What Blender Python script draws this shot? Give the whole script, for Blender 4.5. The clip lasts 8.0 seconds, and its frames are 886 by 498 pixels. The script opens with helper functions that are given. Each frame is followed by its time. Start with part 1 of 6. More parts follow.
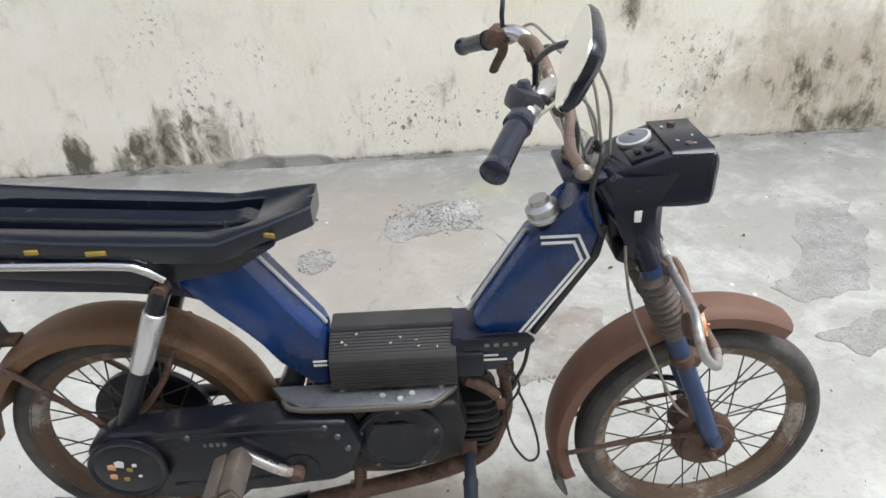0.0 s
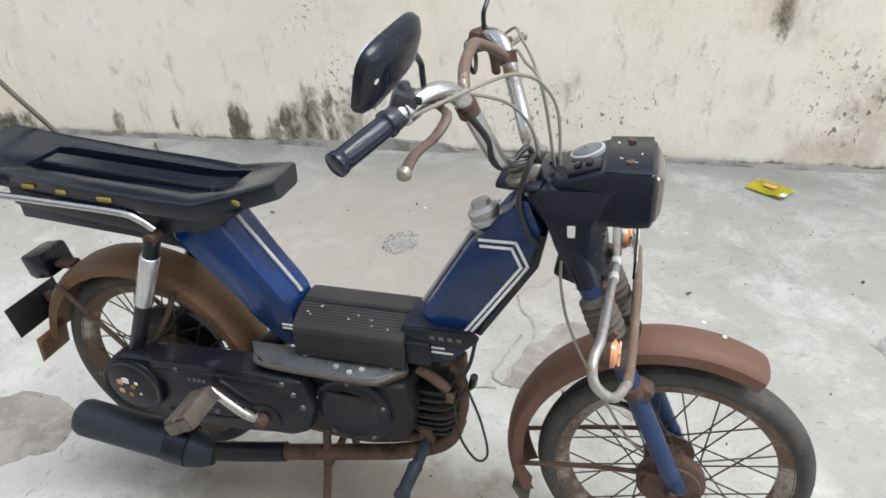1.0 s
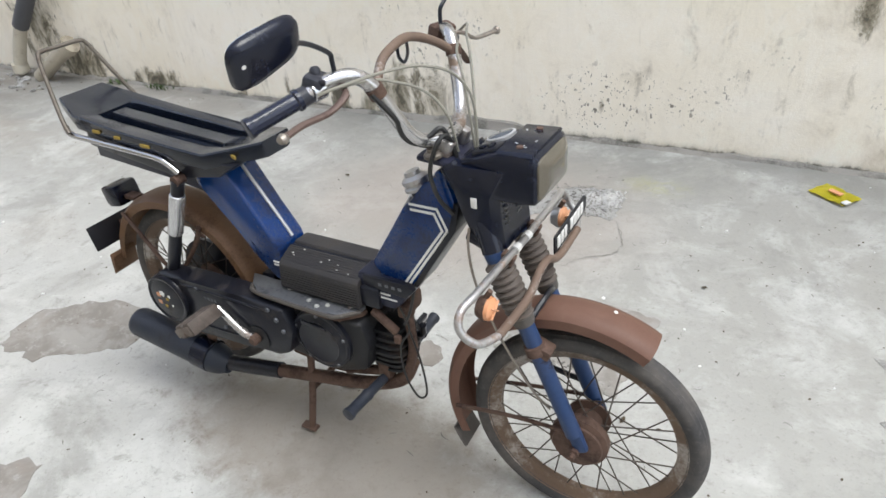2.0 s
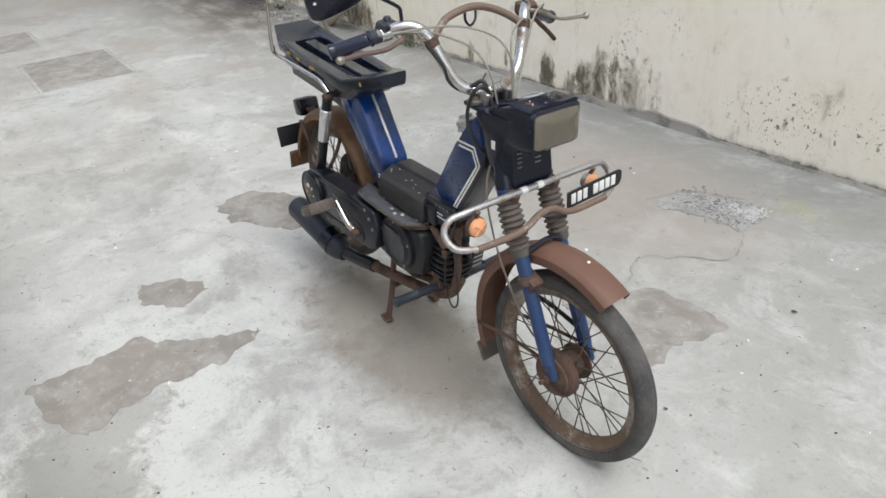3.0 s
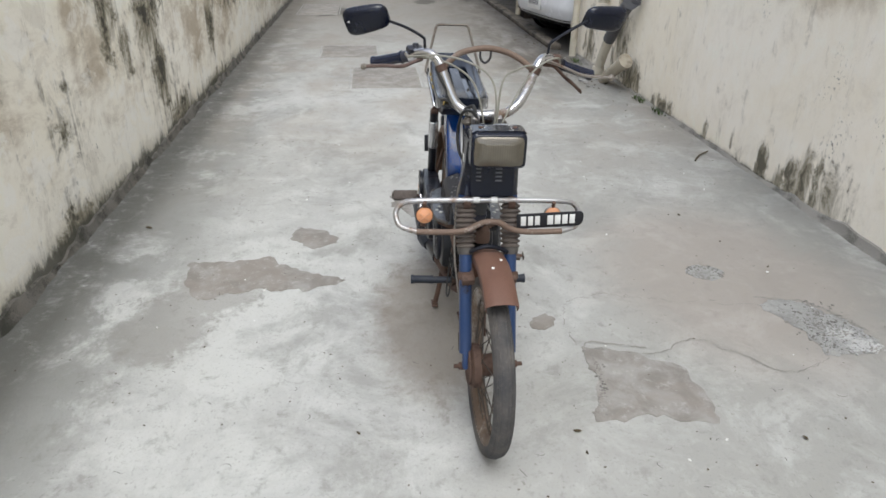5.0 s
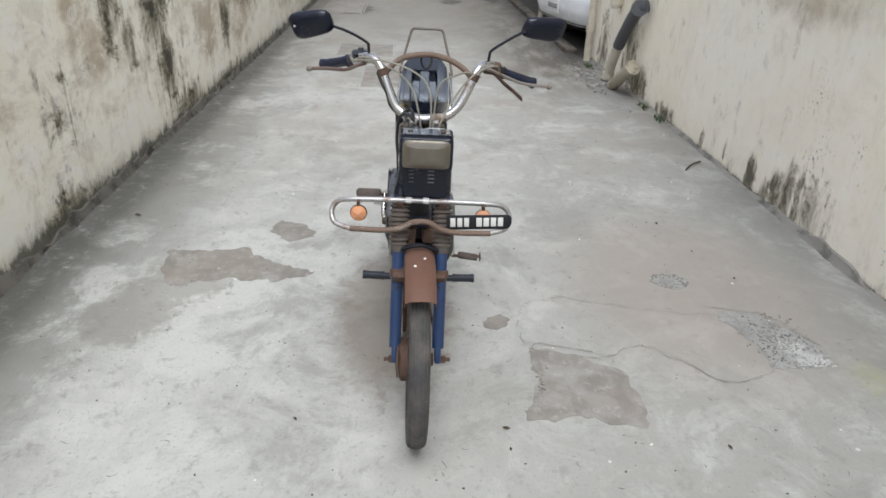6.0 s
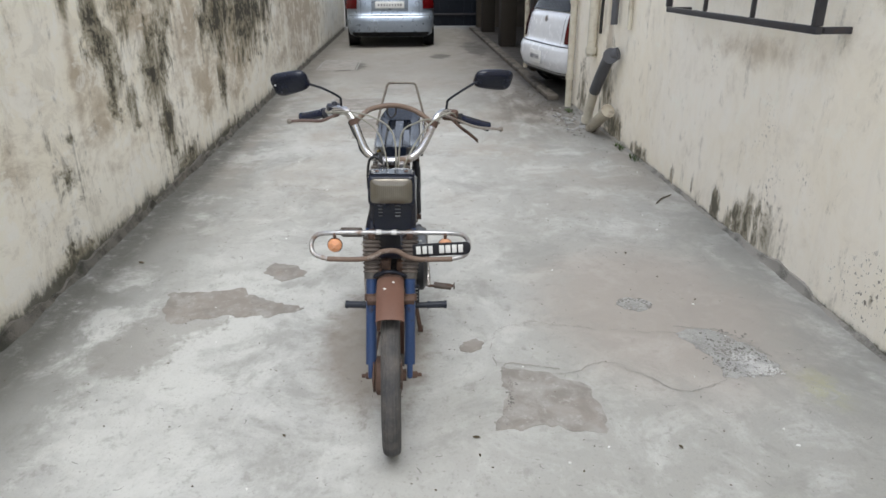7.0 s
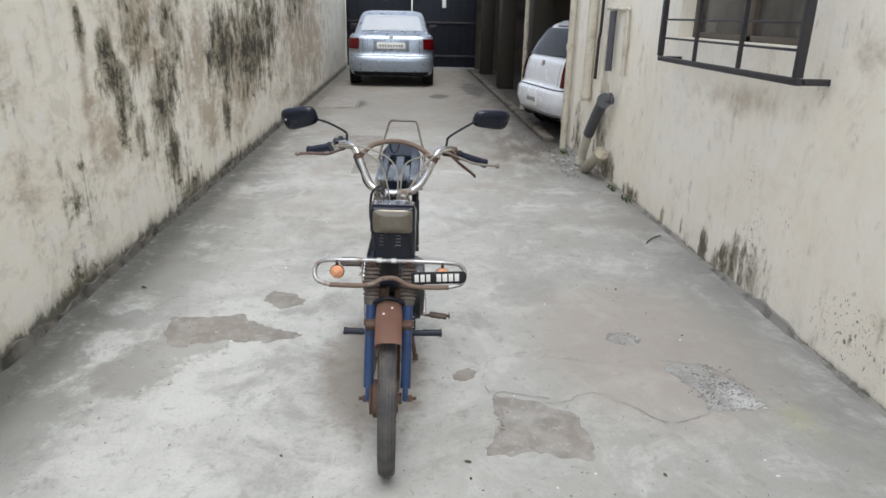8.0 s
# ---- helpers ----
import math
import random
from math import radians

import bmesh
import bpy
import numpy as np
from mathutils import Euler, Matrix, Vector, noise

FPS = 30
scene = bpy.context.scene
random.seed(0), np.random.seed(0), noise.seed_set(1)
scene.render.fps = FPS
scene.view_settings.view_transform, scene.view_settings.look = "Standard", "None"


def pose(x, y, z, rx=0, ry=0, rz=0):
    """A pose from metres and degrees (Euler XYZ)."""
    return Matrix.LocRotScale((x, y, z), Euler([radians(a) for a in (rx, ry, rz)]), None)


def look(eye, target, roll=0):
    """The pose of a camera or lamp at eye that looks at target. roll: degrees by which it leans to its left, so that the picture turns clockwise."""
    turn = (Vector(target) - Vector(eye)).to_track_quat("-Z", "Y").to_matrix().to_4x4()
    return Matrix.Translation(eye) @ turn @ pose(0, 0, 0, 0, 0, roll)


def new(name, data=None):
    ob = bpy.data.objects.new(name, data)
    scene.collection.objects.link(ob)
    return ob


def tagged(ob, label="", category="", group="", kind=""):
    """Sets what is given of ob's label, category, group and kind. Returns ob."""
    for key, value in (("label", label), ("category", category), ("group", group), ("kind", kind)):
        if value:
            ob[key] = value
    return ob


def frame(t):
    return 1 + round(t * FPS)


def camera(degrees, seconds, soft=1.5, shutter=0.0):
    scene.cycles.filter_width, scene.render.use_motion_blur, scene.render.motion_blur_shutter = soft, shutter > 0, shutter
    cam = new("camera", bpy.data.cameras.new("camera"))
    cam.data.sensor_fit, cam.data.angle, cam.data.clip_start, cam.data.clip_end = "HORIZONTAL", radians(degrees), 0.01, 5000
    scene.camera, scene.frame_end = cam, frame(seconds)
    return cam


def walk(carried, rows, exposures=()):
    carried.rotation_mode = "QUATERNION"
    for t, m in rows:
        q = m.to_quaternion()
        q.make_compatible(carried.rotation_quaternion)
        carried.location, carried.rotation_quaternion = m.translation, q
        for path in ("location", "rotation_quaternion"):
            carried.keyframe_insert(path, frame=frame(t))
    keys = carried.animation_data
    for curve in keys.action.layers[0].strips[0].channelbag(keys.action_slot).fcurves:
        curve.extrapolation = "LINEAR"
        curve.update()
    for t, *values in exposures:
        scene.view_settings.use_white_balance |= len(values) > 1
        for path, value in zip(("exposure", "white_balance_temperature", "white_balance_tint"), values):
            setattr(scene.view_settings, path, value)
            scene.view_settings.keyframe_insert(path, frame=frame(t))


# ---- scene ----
cam = camera(66.4, 8.0, soft=1.6)
PATH = [
    (0, (-0.528, -0.921, 1.257), (-0.451, 0.774, 0.199), -2.3),
    (0.5, (-0.373, -0.858, 1.265), (-0.461, 0.817, 0.174), -4.0),
    (1, (-0.132, -0.918, 1.257), (-0.617, 0.715, 0.21), -4.0),
    (1.2, (-0.043, -0.975, 1.274), (-0.604, 0.614, 0.198), -3.4),
    (2.3, (0.409, -0.942, 1.311), (-0.669, 0.4, 0.293), -6.6),
    (2.5, (0.516, -0.937, 1.315), (-0.724, 0.288, 0.335), -6.5),
    (3, (0.825, -0.92, 1.32), (-0.564, 0.066, 0.271), -3.5),
    (3.5, (1.0, -0.791, 1.292), (-0.481, 0.145, 0.328), 2.2),
    (4, (1.132, -0.643, 1.315), (-0.569, -0.05, 0.447), 1.0),
    (4.5, (1.376, -0.436, 1.304), (-0.347, -0.059, 0.362), 2.4),
    (4.7, (1.433, -0.368, 1.306), (-0.324, -0.1, 0.389), 0.9),
    (5.8, (1.511, -0.07, 1.336), (-0.286, 0.039, 0.465), 1.8),
    (6, (1.553, -0.02, 1.347), (-0.236, 0.079, 0.458), 2.0),
    (6.5, (1.693, 0.062, 1.378), (-0.12, 0.023, 0.535), -0.4),
    (7, (1.794, 0.079, 1.385), (-0.054, 0.167, 0.627), -0.3),
    (7.5, (1.864, 0.044, 1.395), (0.01, 0.154, 0.654), -0.5),
    (8, (1.9, 0.063, 1.398), (0.013, 0.17, 0.744), 1.3),
]
walk(cam, [(t, look(eye, target, roll)) for t, eye, target, roll in PATH],
     [(0, 0.97), (0.5, 0.90), (1.0, 0.93), (2.5, 0.84), (3.5, 0.64), (5.0, 0.56), (6.5, 0.52), (8.0, 0.54)])

# ---- world, sun and exposure ----
world = bpy.data.worlds.new("overcast_sky")
scene.world = world
world.use_nodes = True
wn = world.node_tree
sky = wn.nodes.new("ShaderNodeTexSky")
sky.sky_type, sky.sun_disc = "NISHITA", False
sky.sun_elevation, sky.sun_rotation = radians(65), radians(90)
sky.dust_density, sky.air_density = 1.5, 1.0
soften = wn.nodes.new("ShaderNodeHueSaturation")
soften.inputs["Saturation"].default_value = 0.44
wn.links.new(sky.outputs["Color"], soften.inputs["Color"])
wn.links.new(soften.outputs["Color"], wn.nodes["Background"].inputs["Color"])
wn.nodes["Background"].inputs["Strength"].default_value = 0.2
sun_data = bpy.data.lights.new("sun", "SUN")
sun_data.energy, sun_data.angle, sun_data.color = 1.3, radians(35), (0.96, 0.99, 0.955)
sun = new("sun", sun_data)
sun.matrix_world = look((5, 0.2, 12), (-0.5, 0.0, 0))


# ---- material tools ----
class Nodes:
    """Short hand for building one node material."""

    def __init__(self, name):
        self.mat = bpy.data.materials.new(name)
        self.mat.use_nodes = True
        self.tree = self.mat.node_tree
        self.bsdf = self.tree.nodes["Principled BSDF"]
        self.coord = self.tree.nodes.new("ShaderNodeTexCoord").outputs["Object"]

    def put(self, socket, value):
        if isinstance(value, bpy.types.NodeSocket):
            self.tree.links.new(value, socket)
        elif isinstance(value, (tuple, list)) and len(value) == 3 and socket.type == "RGBA":
            socket.default_value = (*value, 1)
        else:
            socket.default_value = value

    def scaled(self, x, y, z, offset=(0, 0, 0)):
        m = self.tree.nodes.new("ShaderNodeMapping")
        self.put(m.inputs["Vector"], self.coord)
        m.inputs["Scale"].default_value = (x, y, z)
        m.inputs["Location"].default_value = offset
        return m.outputs["Vector"]

    def noise(self, scale, detail=4.0, rough=0.55, vector=None, warp=0.0):
        n = self.tree.nodes.new("ShaderNodeTexNoise")
        self.put(n.inputs["Vector"], vector or self.coord)
        n.inputs["Scale"].default_value = scale
        n.inputs["Detail"].default_value = detail
        n.inputs["Roughness"].default_value = rough
        n.inputs["Distortion"].default_value = warp
        return n.outputs["Fac"]

    def math(self, op, a, b=0.0):
        n = self.tree.nodes.new("ShaderNodeMath")
        n.operation = op
        self.put(n.inputs[0], a)
        self.put(n.inputs[1], b)
        return n.outputs[0]

    def band(self, value, low, high, to_low=0.0, to_high=1.0):
        n = self.tree.nodes.new("ShaderNodeMapRange")
        n.interpolation_type = "SMOOTHSTEP"
        self.put(n.inputs["Value"], value)
        for key, v in (("From Min", low), ("From Max", high), ("To Min", to_low), ("To Max", to_high)):
            self.put(n.inputs[key], v)
        return n.outputs["Result"]

    def mix(self, fac, a, b):
        n = self.tree.nodes.new("ShaderNodeMix")
        n.data_type = "RGBA"
        self.put(n.inputs[0], fac)
        self.put(n.inputs[6], a)
        self.put(n.inputs[7], b)
        return n.outputs[2]

    def axes(self):
        n = self.tree.nodes.new("ShaderNodeSeparateXYZ")
        self.put(n.inputs[0], self.coord)
        return n.outputs

    def bump(self, height, strength, distance=0.01):
        n = self.tree.nodes.new("ShaderNodeBump")
        self.put(n.inputs["Height"], height)
        n.inputs["Strength"].default_value = strength
        n.inputs["Distance"].default_value = distance
        self.put(self.bsdf.inputs["Normal"], n.outputs["Normal"])

    def finish(self, color, rough=0.6, metal=0.0, coat=0.0, spec=0.4):
        self.put(self.bsdf.inputs["Base Color"], color)
        self.put(self.bsdf.inputs["Roughness"], rough)
        self.put(self.bsdf.inputs["Metallic"], metal)
        self.bsdf.inputs["Coat Weight"].default_value = coat
        self.bsdf.inputs["Specular IOR Level"].default_value = spec
        return self.mat


def worn(name, main, worn_color, scale=14.0, cut=(0.5, 0.66), rough=(0.45, 0.75), metal=0.0, worn_metal=None, dust=0.15,
         dust_color=(0.3, 0.24, 0.18), bump=0.15, coat=0.0, fine=160.0, spec=0.3):
    """Paint or metal with worn spots, dust and grain."""
    g = Nodes(name)
    big, small = g.noise(scale, 6, 0.62), g.noise(fine, 3, 0.6)
    mask = g.band(g.math("ADD", g.math("MULTIPLY", big, 0.8), g.math("MULTIPLY", small, 0.2)), *cut)
    tone = g.mix(g.math("MULTIPLY", g.noise(scale * 0.35, 3), dust * 2), main, dust_color)
    tone = g.mix(g.math("MULTIPLY", g.band(small, 0.4, 0.8), 0.25), tone, tuple(0.6 * c for c in main))
    color = g.mix(mask, tone, worn_color)
    g.bump(g.math("ADD", g.math("MULTIPLY", big, 0.4), small), bump, 0.002)
    wm = metal if worn_metal is None else worn_metal
    return g.finish(color, g.band(mask, 0, 1, *rough), g.band(mask, 0, 1, metal, wm), coat, spec)


def plain(name, color, rough=0.5, metal=0.0, vary=0.12, bump=0.08, fine=200.0, coat=0.0):
    g = Nodes(name)
    n, s = g.noise(9.0, 5), g.noise(fine, 3)
    c = g.mix(g.band(n, 0.3, 0.75), color, tuple(min(1, k * (1 - 2.2 * vary)) for k in color))
    g.bump(s, bump, 0.001)
    return g.finish(c, g.band(n, 0.3, 0.7, rough * 0.85, min(1, rough * 1.15)), metal, coat)


# dark blotches in the blue stand in for shade and reflections on it
M_BLUE = worn("blue_paint", (0.001, 0.031, 0.150), (0.002, 0.008, 0.036), 5, (0.46, 0.68), (0.22, 0.45), dust=0.0, coat=0.4, bump=0.06, dust_color=(0.08, 0.08, 0.10))
M_BLUE_DULL = worn("dull_blue_paint", (0.001, 0.030, 0.108), (0.025, 0.018, 0.016), 22, (0.58, 0.7), (0.4, 0.75), dust=0.08)
M_NAVY = worn("navy_black_plastic", (0.002, 0.004, 0.014), (0.009, 0.013, 0.028), 20, (0.55, 0.72), (0.22, 0.42), dust=0.04, dust_color=(0.045, 0.050, 0.065), bump=0.08, spec=0.38)
M_BLACK = worn("black_enamel", (0.003, 0.005, 0.012), (0.040, 0.034, 0.033), 17, (0.52, 0.70), (0.28, 0.65), dust=0.10, dust_color=(0.070, 0.064, 0.062), spec=0.3)
M_SEAT = worn("dull_black_plastic_seat", (0.003, 0.006, 0.014), (0.024, 0.027, 0.036), 30, (0.56, 0.74), (0.16, 0.42), dust=0.04, dust_color=(0.08, 0.08, 0.085), bump=0.12, spec=0.55)
M_SILENCER = worn("dark_blue_silencer_paint", (0.005, 0.014, 0.031), (0.025, 0.022, 0.022), 14, (0.55, 0.7), (0.45, 0.7), dust=0.06)
M_RUBBER = worn("grey_rubber", (0.060, 0.055, 0.052), (0.18, 0.16, 0.145), 18, (0.5, 0.75), (0.7, 0.9), dust=0.2, dust_color=(0.16, 0.14, 0.12), bump=0.3)
M_BOOT = worn("brown_grey_gaiter_rubber", (0.086, 0.071, 0.063), (0.17, 0.145, 0.128), 18, (0.5, 0.75), (0.65, 0.9), dust=0.2, dust_color=(0.18, 0.15, 0.13), bump=0.3)
M_MAT = worn("dusty_rubber_mat", (0.014, 0.016, 0.021), (0.065, 0.056, 0.050), 12, (0.5, 0.75), (0.55, 0.8), dust=0.22, dust_color=(0.11, 0.095, 0.085), bump=0.3)
M_GRIP = worn("black_grip_rubber", (0.002, 0.007, 0.028), (0.008, 0.014, 0.040), 24, (0.57, 0.75), (0.18, 0.34), dust=0.02, spec=0.5)
M_RUST = worn("rusty_brown_metal", (0.088, 0.050, 0.037), (0.045, 0.026, 0.021), 16, (0.46, 0.66), (0.72, 0.9), dust=0.2, dust_color=(0.16, 0.115, 0.09), bump=0.3)
M_RUST_TUBE = worn("rusted_chrome_tube", (0.135, 0.090, 0.070), (0.36, 0.32, 0.29), 20, (0.54, 0.68), (0.62, 0.35), metal=0.1, worn_metal=0.8, dust=0.1, bump=0.25)
M_FENDER = worn("brown_rusted_fender", (0.118, 0.058, 0.042), (0.165, 0.095, 0.072), 9, (0.45, 0.7), (0.55, 0.72), dust=0.2, dust_color=(0.20, 0.115, 0.080), bump=0.12)
M_FENDER_TAN = worn("tan_dusty_rear_fender", (0.120, 0.062, 0.034), (0.075, 0.040, 0.022), 8, (0.48, 0.72), (0.5, 0.75), dust=0.2, dust_color=(0.25, 0.155, 0.085), bump=0.12)
M_CHROME = worn("pitted_chrome", (0.55, 0.55, 0.57), (0.22, 0.16, 0.13), 26, (0.56, 0.68), (0.20, 0.6), metal=1.0, worn_metal=0.4, dust=0.05, bump=0.1)
M_STEEL = worn("dull_steel", (0.42, 0.42, 0.43), (0.24, 0.17, 0.13), 24, (0.5, 0.68), (0.38, 0.65), metal=0.8, worn_metal=0.3, dust=0.1)
M_ALLOY = worn("grey_alloy_plate", (0.125, 0.142, 0.168), (0.045, 0.048, 0.054), 11, (0.46, 0.66), (0.36, 0.55), metal=0.6, worn_metal=0.35, dust=0.15)
M_ENGINE = worn("oily_dark_alloy", (0.008, 0.009, 0.012), (0.045, 0.032, 0.025), 16, (0.54, 0.72), (0.42, 0.75), dust=0.06, dust_color=(0.08, 0.07, 0.06), bump=0.35)
M_RIM = worn("rusted_rim", (0.112, 0.075, 0.056), (0.40, 0.37, 0.345), 11, (0.48, 0.66), (0.6, 0.4), metal=0.2, worn_metal=0.8, dust=0.2, dust_color=(0.28, 0.2, 0.13))
M_BAR = worn("dull_brown_stained_chrome", (0.52, 0.52, 0.53), (0.20, 0.145, 0.11), 11, (0.51, 0.64), (0.24, 0.6), metal=0.95, worn_metal=0.25, dust=0.12, bump=0.12)
M_LOOP = worn("stained_steel_rod", (0.27, 0.245, 0.22), (0.14, 0.09, 0.065), 18, (0.50, 0.68), (0.4, 0.7), metal=0.6, worn_metal=0.2, dust=0.1)
M_RODDARK = worn("dull_grey_steel_rod", (0.125, 0.112, 0.098), (0.075, 0.052, 0.042), 18, (0.50, 0.68), (0.4, 0.7), metal=0.4, worn_metal=0.2, dust=0.1)
M_EDGE = worn("scuffed_dark_edge", (0.075, 0.070, 0.068), (0.24, 0.22, 0.20), 26, (0.54, 0.70), (0.45, 0.5), metal=0.3, worn_metal=0.6, dust=0.1)
M_SWITCH = worn("grey_blue_switch_plastic", (0.014, 0.020, 0.036), (0.09, 0.095, 0.11), 24, (0.52, 0.7), (0.35, 0.6), dust=0.08)
M_LEVER = worn("brownish_bare_lever", (0.105, 0.068, 0.062), (0.07, 0.042, 0.036), 16, (0.50, 0.70), (0.5, 0.7), metal=0.2, dust=0.1)
M_SCUFF = plain("dark_scuff", (0.15, 0.145, 0.13), 0.9)
M_PEDALRUB = worn("worn_brown_pedal_rubber", (0.060, 0.047, 0.041), (0.12, 0.098, 0.086), 20, (0.46, 0.66), (0.55, 0.8), dust=0.2, dust_color=(0.16, 0.13, 0.11), bump=0.3)
M_PEDAL = worn("grey_brown_pedal_metal", (0.12, 0.10, 0.09), (0.10, 0.065, 0.05), 18, (0.48, 0.66), (0.4, 0.75), metal=0.4, worn_metal=0.1, dust=0.15)
M_SHOCK = worn("bright_shock_chrome", (0.66, 0.67, 0.69), (0.35, 0.31, 0.28), 22, (0.62, 0.74), (0.26, 0.5), metal=0.75, worn_metal=0.4, dust=0.05, bump=0.06)
M_GLOSS = plain("glossy_black_plastic", (0.004, 0.006, 0.011), 0.07, vary=0.1, bump=0.02, coat=0.6)
M_RUST_BRIGHT = worn("orange_rust", (0.20, 0.075, 0.030), (0.10, 0.045, 0.025), 30, (0.45, 0.65), (0.8, 0.9), bump=0.4)
M_CHIP = plain("pale_paint_splash", (0.42, 0.42, 0.40), 0.6, vary=0.2)
M_SPOKE = plain("dark_spoke_steel", (0.09, 0.075, 0.065), 0.5, 0.6)
M_WHITE = plain("white_paint", (0.72, 0.72, 0.70), 0.5, vary=0.08)
M_SILVER = plain("silver_strip", (0.55, 0.55, 0.56), 0.38, 0.4, vary=0.15)
M_CABLE = plain("grey_cable_sheath", (0.27, 0.26, 0.22), 0.5, 0.1)
M_CABLE_DARK = plain("black_cable_sheath", (0.02, 0.02, 0.02), 0.5)
M_YELLOW_CLIP = plain("faded_yellow_plastic", (0.36, 0.25, 0.05), 0.6, vary=0.2)
M_ORANGE = plain("orange_lens", (0.74, 0.34, 0.17), 0.22, vary=0.15, coat=0.5)
M_ORANGE_PALE = plain("pale_orange_lens", (0.72, 0.36, 0.2), 0.25, vary=0.15, coat=0.4)
M_REDLENS = plain("dark_red_lens", (0.05, 0.008, 0.008), 0.25, coat=0.4)
# pale grey paints the glints on the shroud's slot edges
M_LOUVRE = plain("louvre_edge_glint", (0.28, 0.28, 0.285), 0.4, 0.3, vary=0.3)
M_BLUE_DARK = worn("dark_blue_yoke_paint", (0.002, 0.008, 0.032), (0.03, 0.022, 0.018), 22, (0.55, 0.7), (0.35, 0.7), dust=0.06)
M_PLATEGREY = plain("faded_plate_marks", (0.16, 0.16, 0.17), 0.6)
M_PLATE = plain("black_plate_paint", (0.012, 0.012, 0.016), 0.5)

g = Nodes("mirror_glass")
M_MIRROR = g.finish((0.86, 0.87, 0.86), 0.03, 1.0)
g = Nodes("headlamp_glass")
wave = g.tree.nodes.new("ShaderNodeTexWave")
g.put(wave.inputs["Vector"], g.coord)
wave.bands_direction, wave.inputs["Scale"].default_value = "Y", 55
g.bump(wave.outputs["Fac"], 0.12, 0.002)
M_LAMPGLASS = g.finish(g.mix(g.noise(30, 4), (0.170, 0.152, 0.120), (0.104, 0.090, 0.068)), 0.16, 0.45, 0.5)
g = Nodes("speedometer_face")
M_DIAL = g.finish(g.mix(g.noise(60), (0.13, 0.145, 0.17), (0.08, 0.09, 0.11)), 0.16, 0.0, 0.25)

# tyre: worn dusty tread
g = Nodes("worn_tyre_rubber")
n1, n2 = g.noise(14, 5), g.noise(120, 3)
c = g.mix(g.band(n1, 0.35, 0.75), (0.045, 0.044, 0.046), (0.10, 0.09, 0.082))
c = g.mix(g.math("MULTIPLY", g.band(n2, 0.5, 0.8), 0.4), c, (0.14, 0.13, 0.12))
g.bump(n2, 0.3, 0.002)
M_TYRE = g.finish(c, 0.82)

# mottled concrete ground
g = Nodes("mottled_concrete")
ax = g.axes()


def blob(g, ax, x, y, rx, ry, axis=1):
    """1 at a centre, 0 at an ellipse's rim, in the plane of x and one other axis."""
    dx = g.math("DIVIDE", g.math("SUBTRACT", ax[0], x), rx)
    dy = g.math("DIVIDE", g.math("SUBTRACT", ax[axis], y), ry)
    d = g.math("SQRT", g.math("ADD", g.math("MULTIPLY", dx, dx), g.math("MULTIPLY", dy, dy)))
    return g.math("MAXIMUM", g.math("SUBTRACT", 1.0, d), 0.0)


big, mid, fine = g.noise(0.6, 6, 0.62, warp=0.5), g.noise(3.4, 8, 0.7, warp=0.5), g.noise(85, 5, 0.72)
small = g.noise(13, 8, 0.75, vector=g.scaled(1, 1, 1, (2, 5, 0)), warp=0.3)
c = g.mix(g.band(big, 0.36, 0.66), (0.385, 0.382, 0.362), (0.475, 0.475, 0.462))
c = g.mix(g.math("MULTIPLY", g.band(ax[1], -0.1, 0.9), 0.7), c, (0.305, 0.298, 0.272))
pale = g.math("ADD", mid, g.math("MULTIPLY", blob(g, ax, -0.65, -0.75, 1.4, 0.7), 0.16))
c = g.mix(g.math("MULTIPLY", g.band(pale, 0.44, 0.68), 0.66), c, (0.565, 0.568, 0.548))
dull = g.noise(1.9, 8, 0.72, vector=g.scaled(1, 1, 1, (4, 7, 0)), warp=0.4)
c = g.mix(g.math("MULTIPLY", g.band(dull, 0.50, 0.66), 0.70), c, (0.275, 0.272, 0.255))
c = g.mix(g.math("MULTIPLY", g.band(small, 0.53, 0.66), 0.58), c, (0.27, 0.265, 0.245))
c = g.mix(g.math("MULTIPLY", g.band(small, 0.44, 0.30), 0.25), c, (0.58, 0.575, 0.555))
c = g.mix(g.math("MULTIPLY", g.band(fine, 0.54, 0.70), 0.52), c, (0.25, 0.245, 0.23))
c = g.mix(g.math("MULTIPLY", g.band(g.noise(42, 3, 0.6), 0.66, 0.72), 0.5), c, (0.19, 0.18, 0.155))
# mottled damp by the walls, with the shading there painted in too
edge = g.math("MAXIMUM", g.band(g.math("MULTIPLY", ax[1], -1.0), 0.85, 1.35), g.math("MULTIPLY", g.band(ax[1], 1.3, 1.9), 0.7))
damp = g.math("MULTIPLY", edge, g.band(g.noise(2.2, 9, 0.74, vector=g.scaled(1, 1, 1, (3, 1, 0)), warp=0.3), 0.40, 0.53))
c = g.mix(g.math("MULTIPLY", damp, 0.80), c, (0.195, 0.194, 0.180))
brown = g.math("MULTIPLY", g.band(ax[0], -1.0, -4.0), g.band(g.noise(0.9, 6, 0.65, vector=g.scaled(1, 1.6, 1, (9, 3, 0))), 0.42, 0.64))
c = g.mix(g.math("MULTIPLY", brown, 0.6), c, (0.31, 0.275, 0.235))
moss_tint = g.math("MULTIPLY", blob(g, ax, -0.20, 1.53, 0.18, 0.11), g.band(small, 0.40, 0.60))
c = g.mix(g.math("MULTIPLY", moss_tint, 0.6), c, (0.40, 0.40, 0.20))
# dirt and soft shade at the left wall's foot, both in the colour
rim_dirt_shade = g.math("MULTIPLY", g.band(g.math("MULTIPLY", ax[1], -1.0), 1.27, 1.46), g.band(small, 0.28, 0.50))
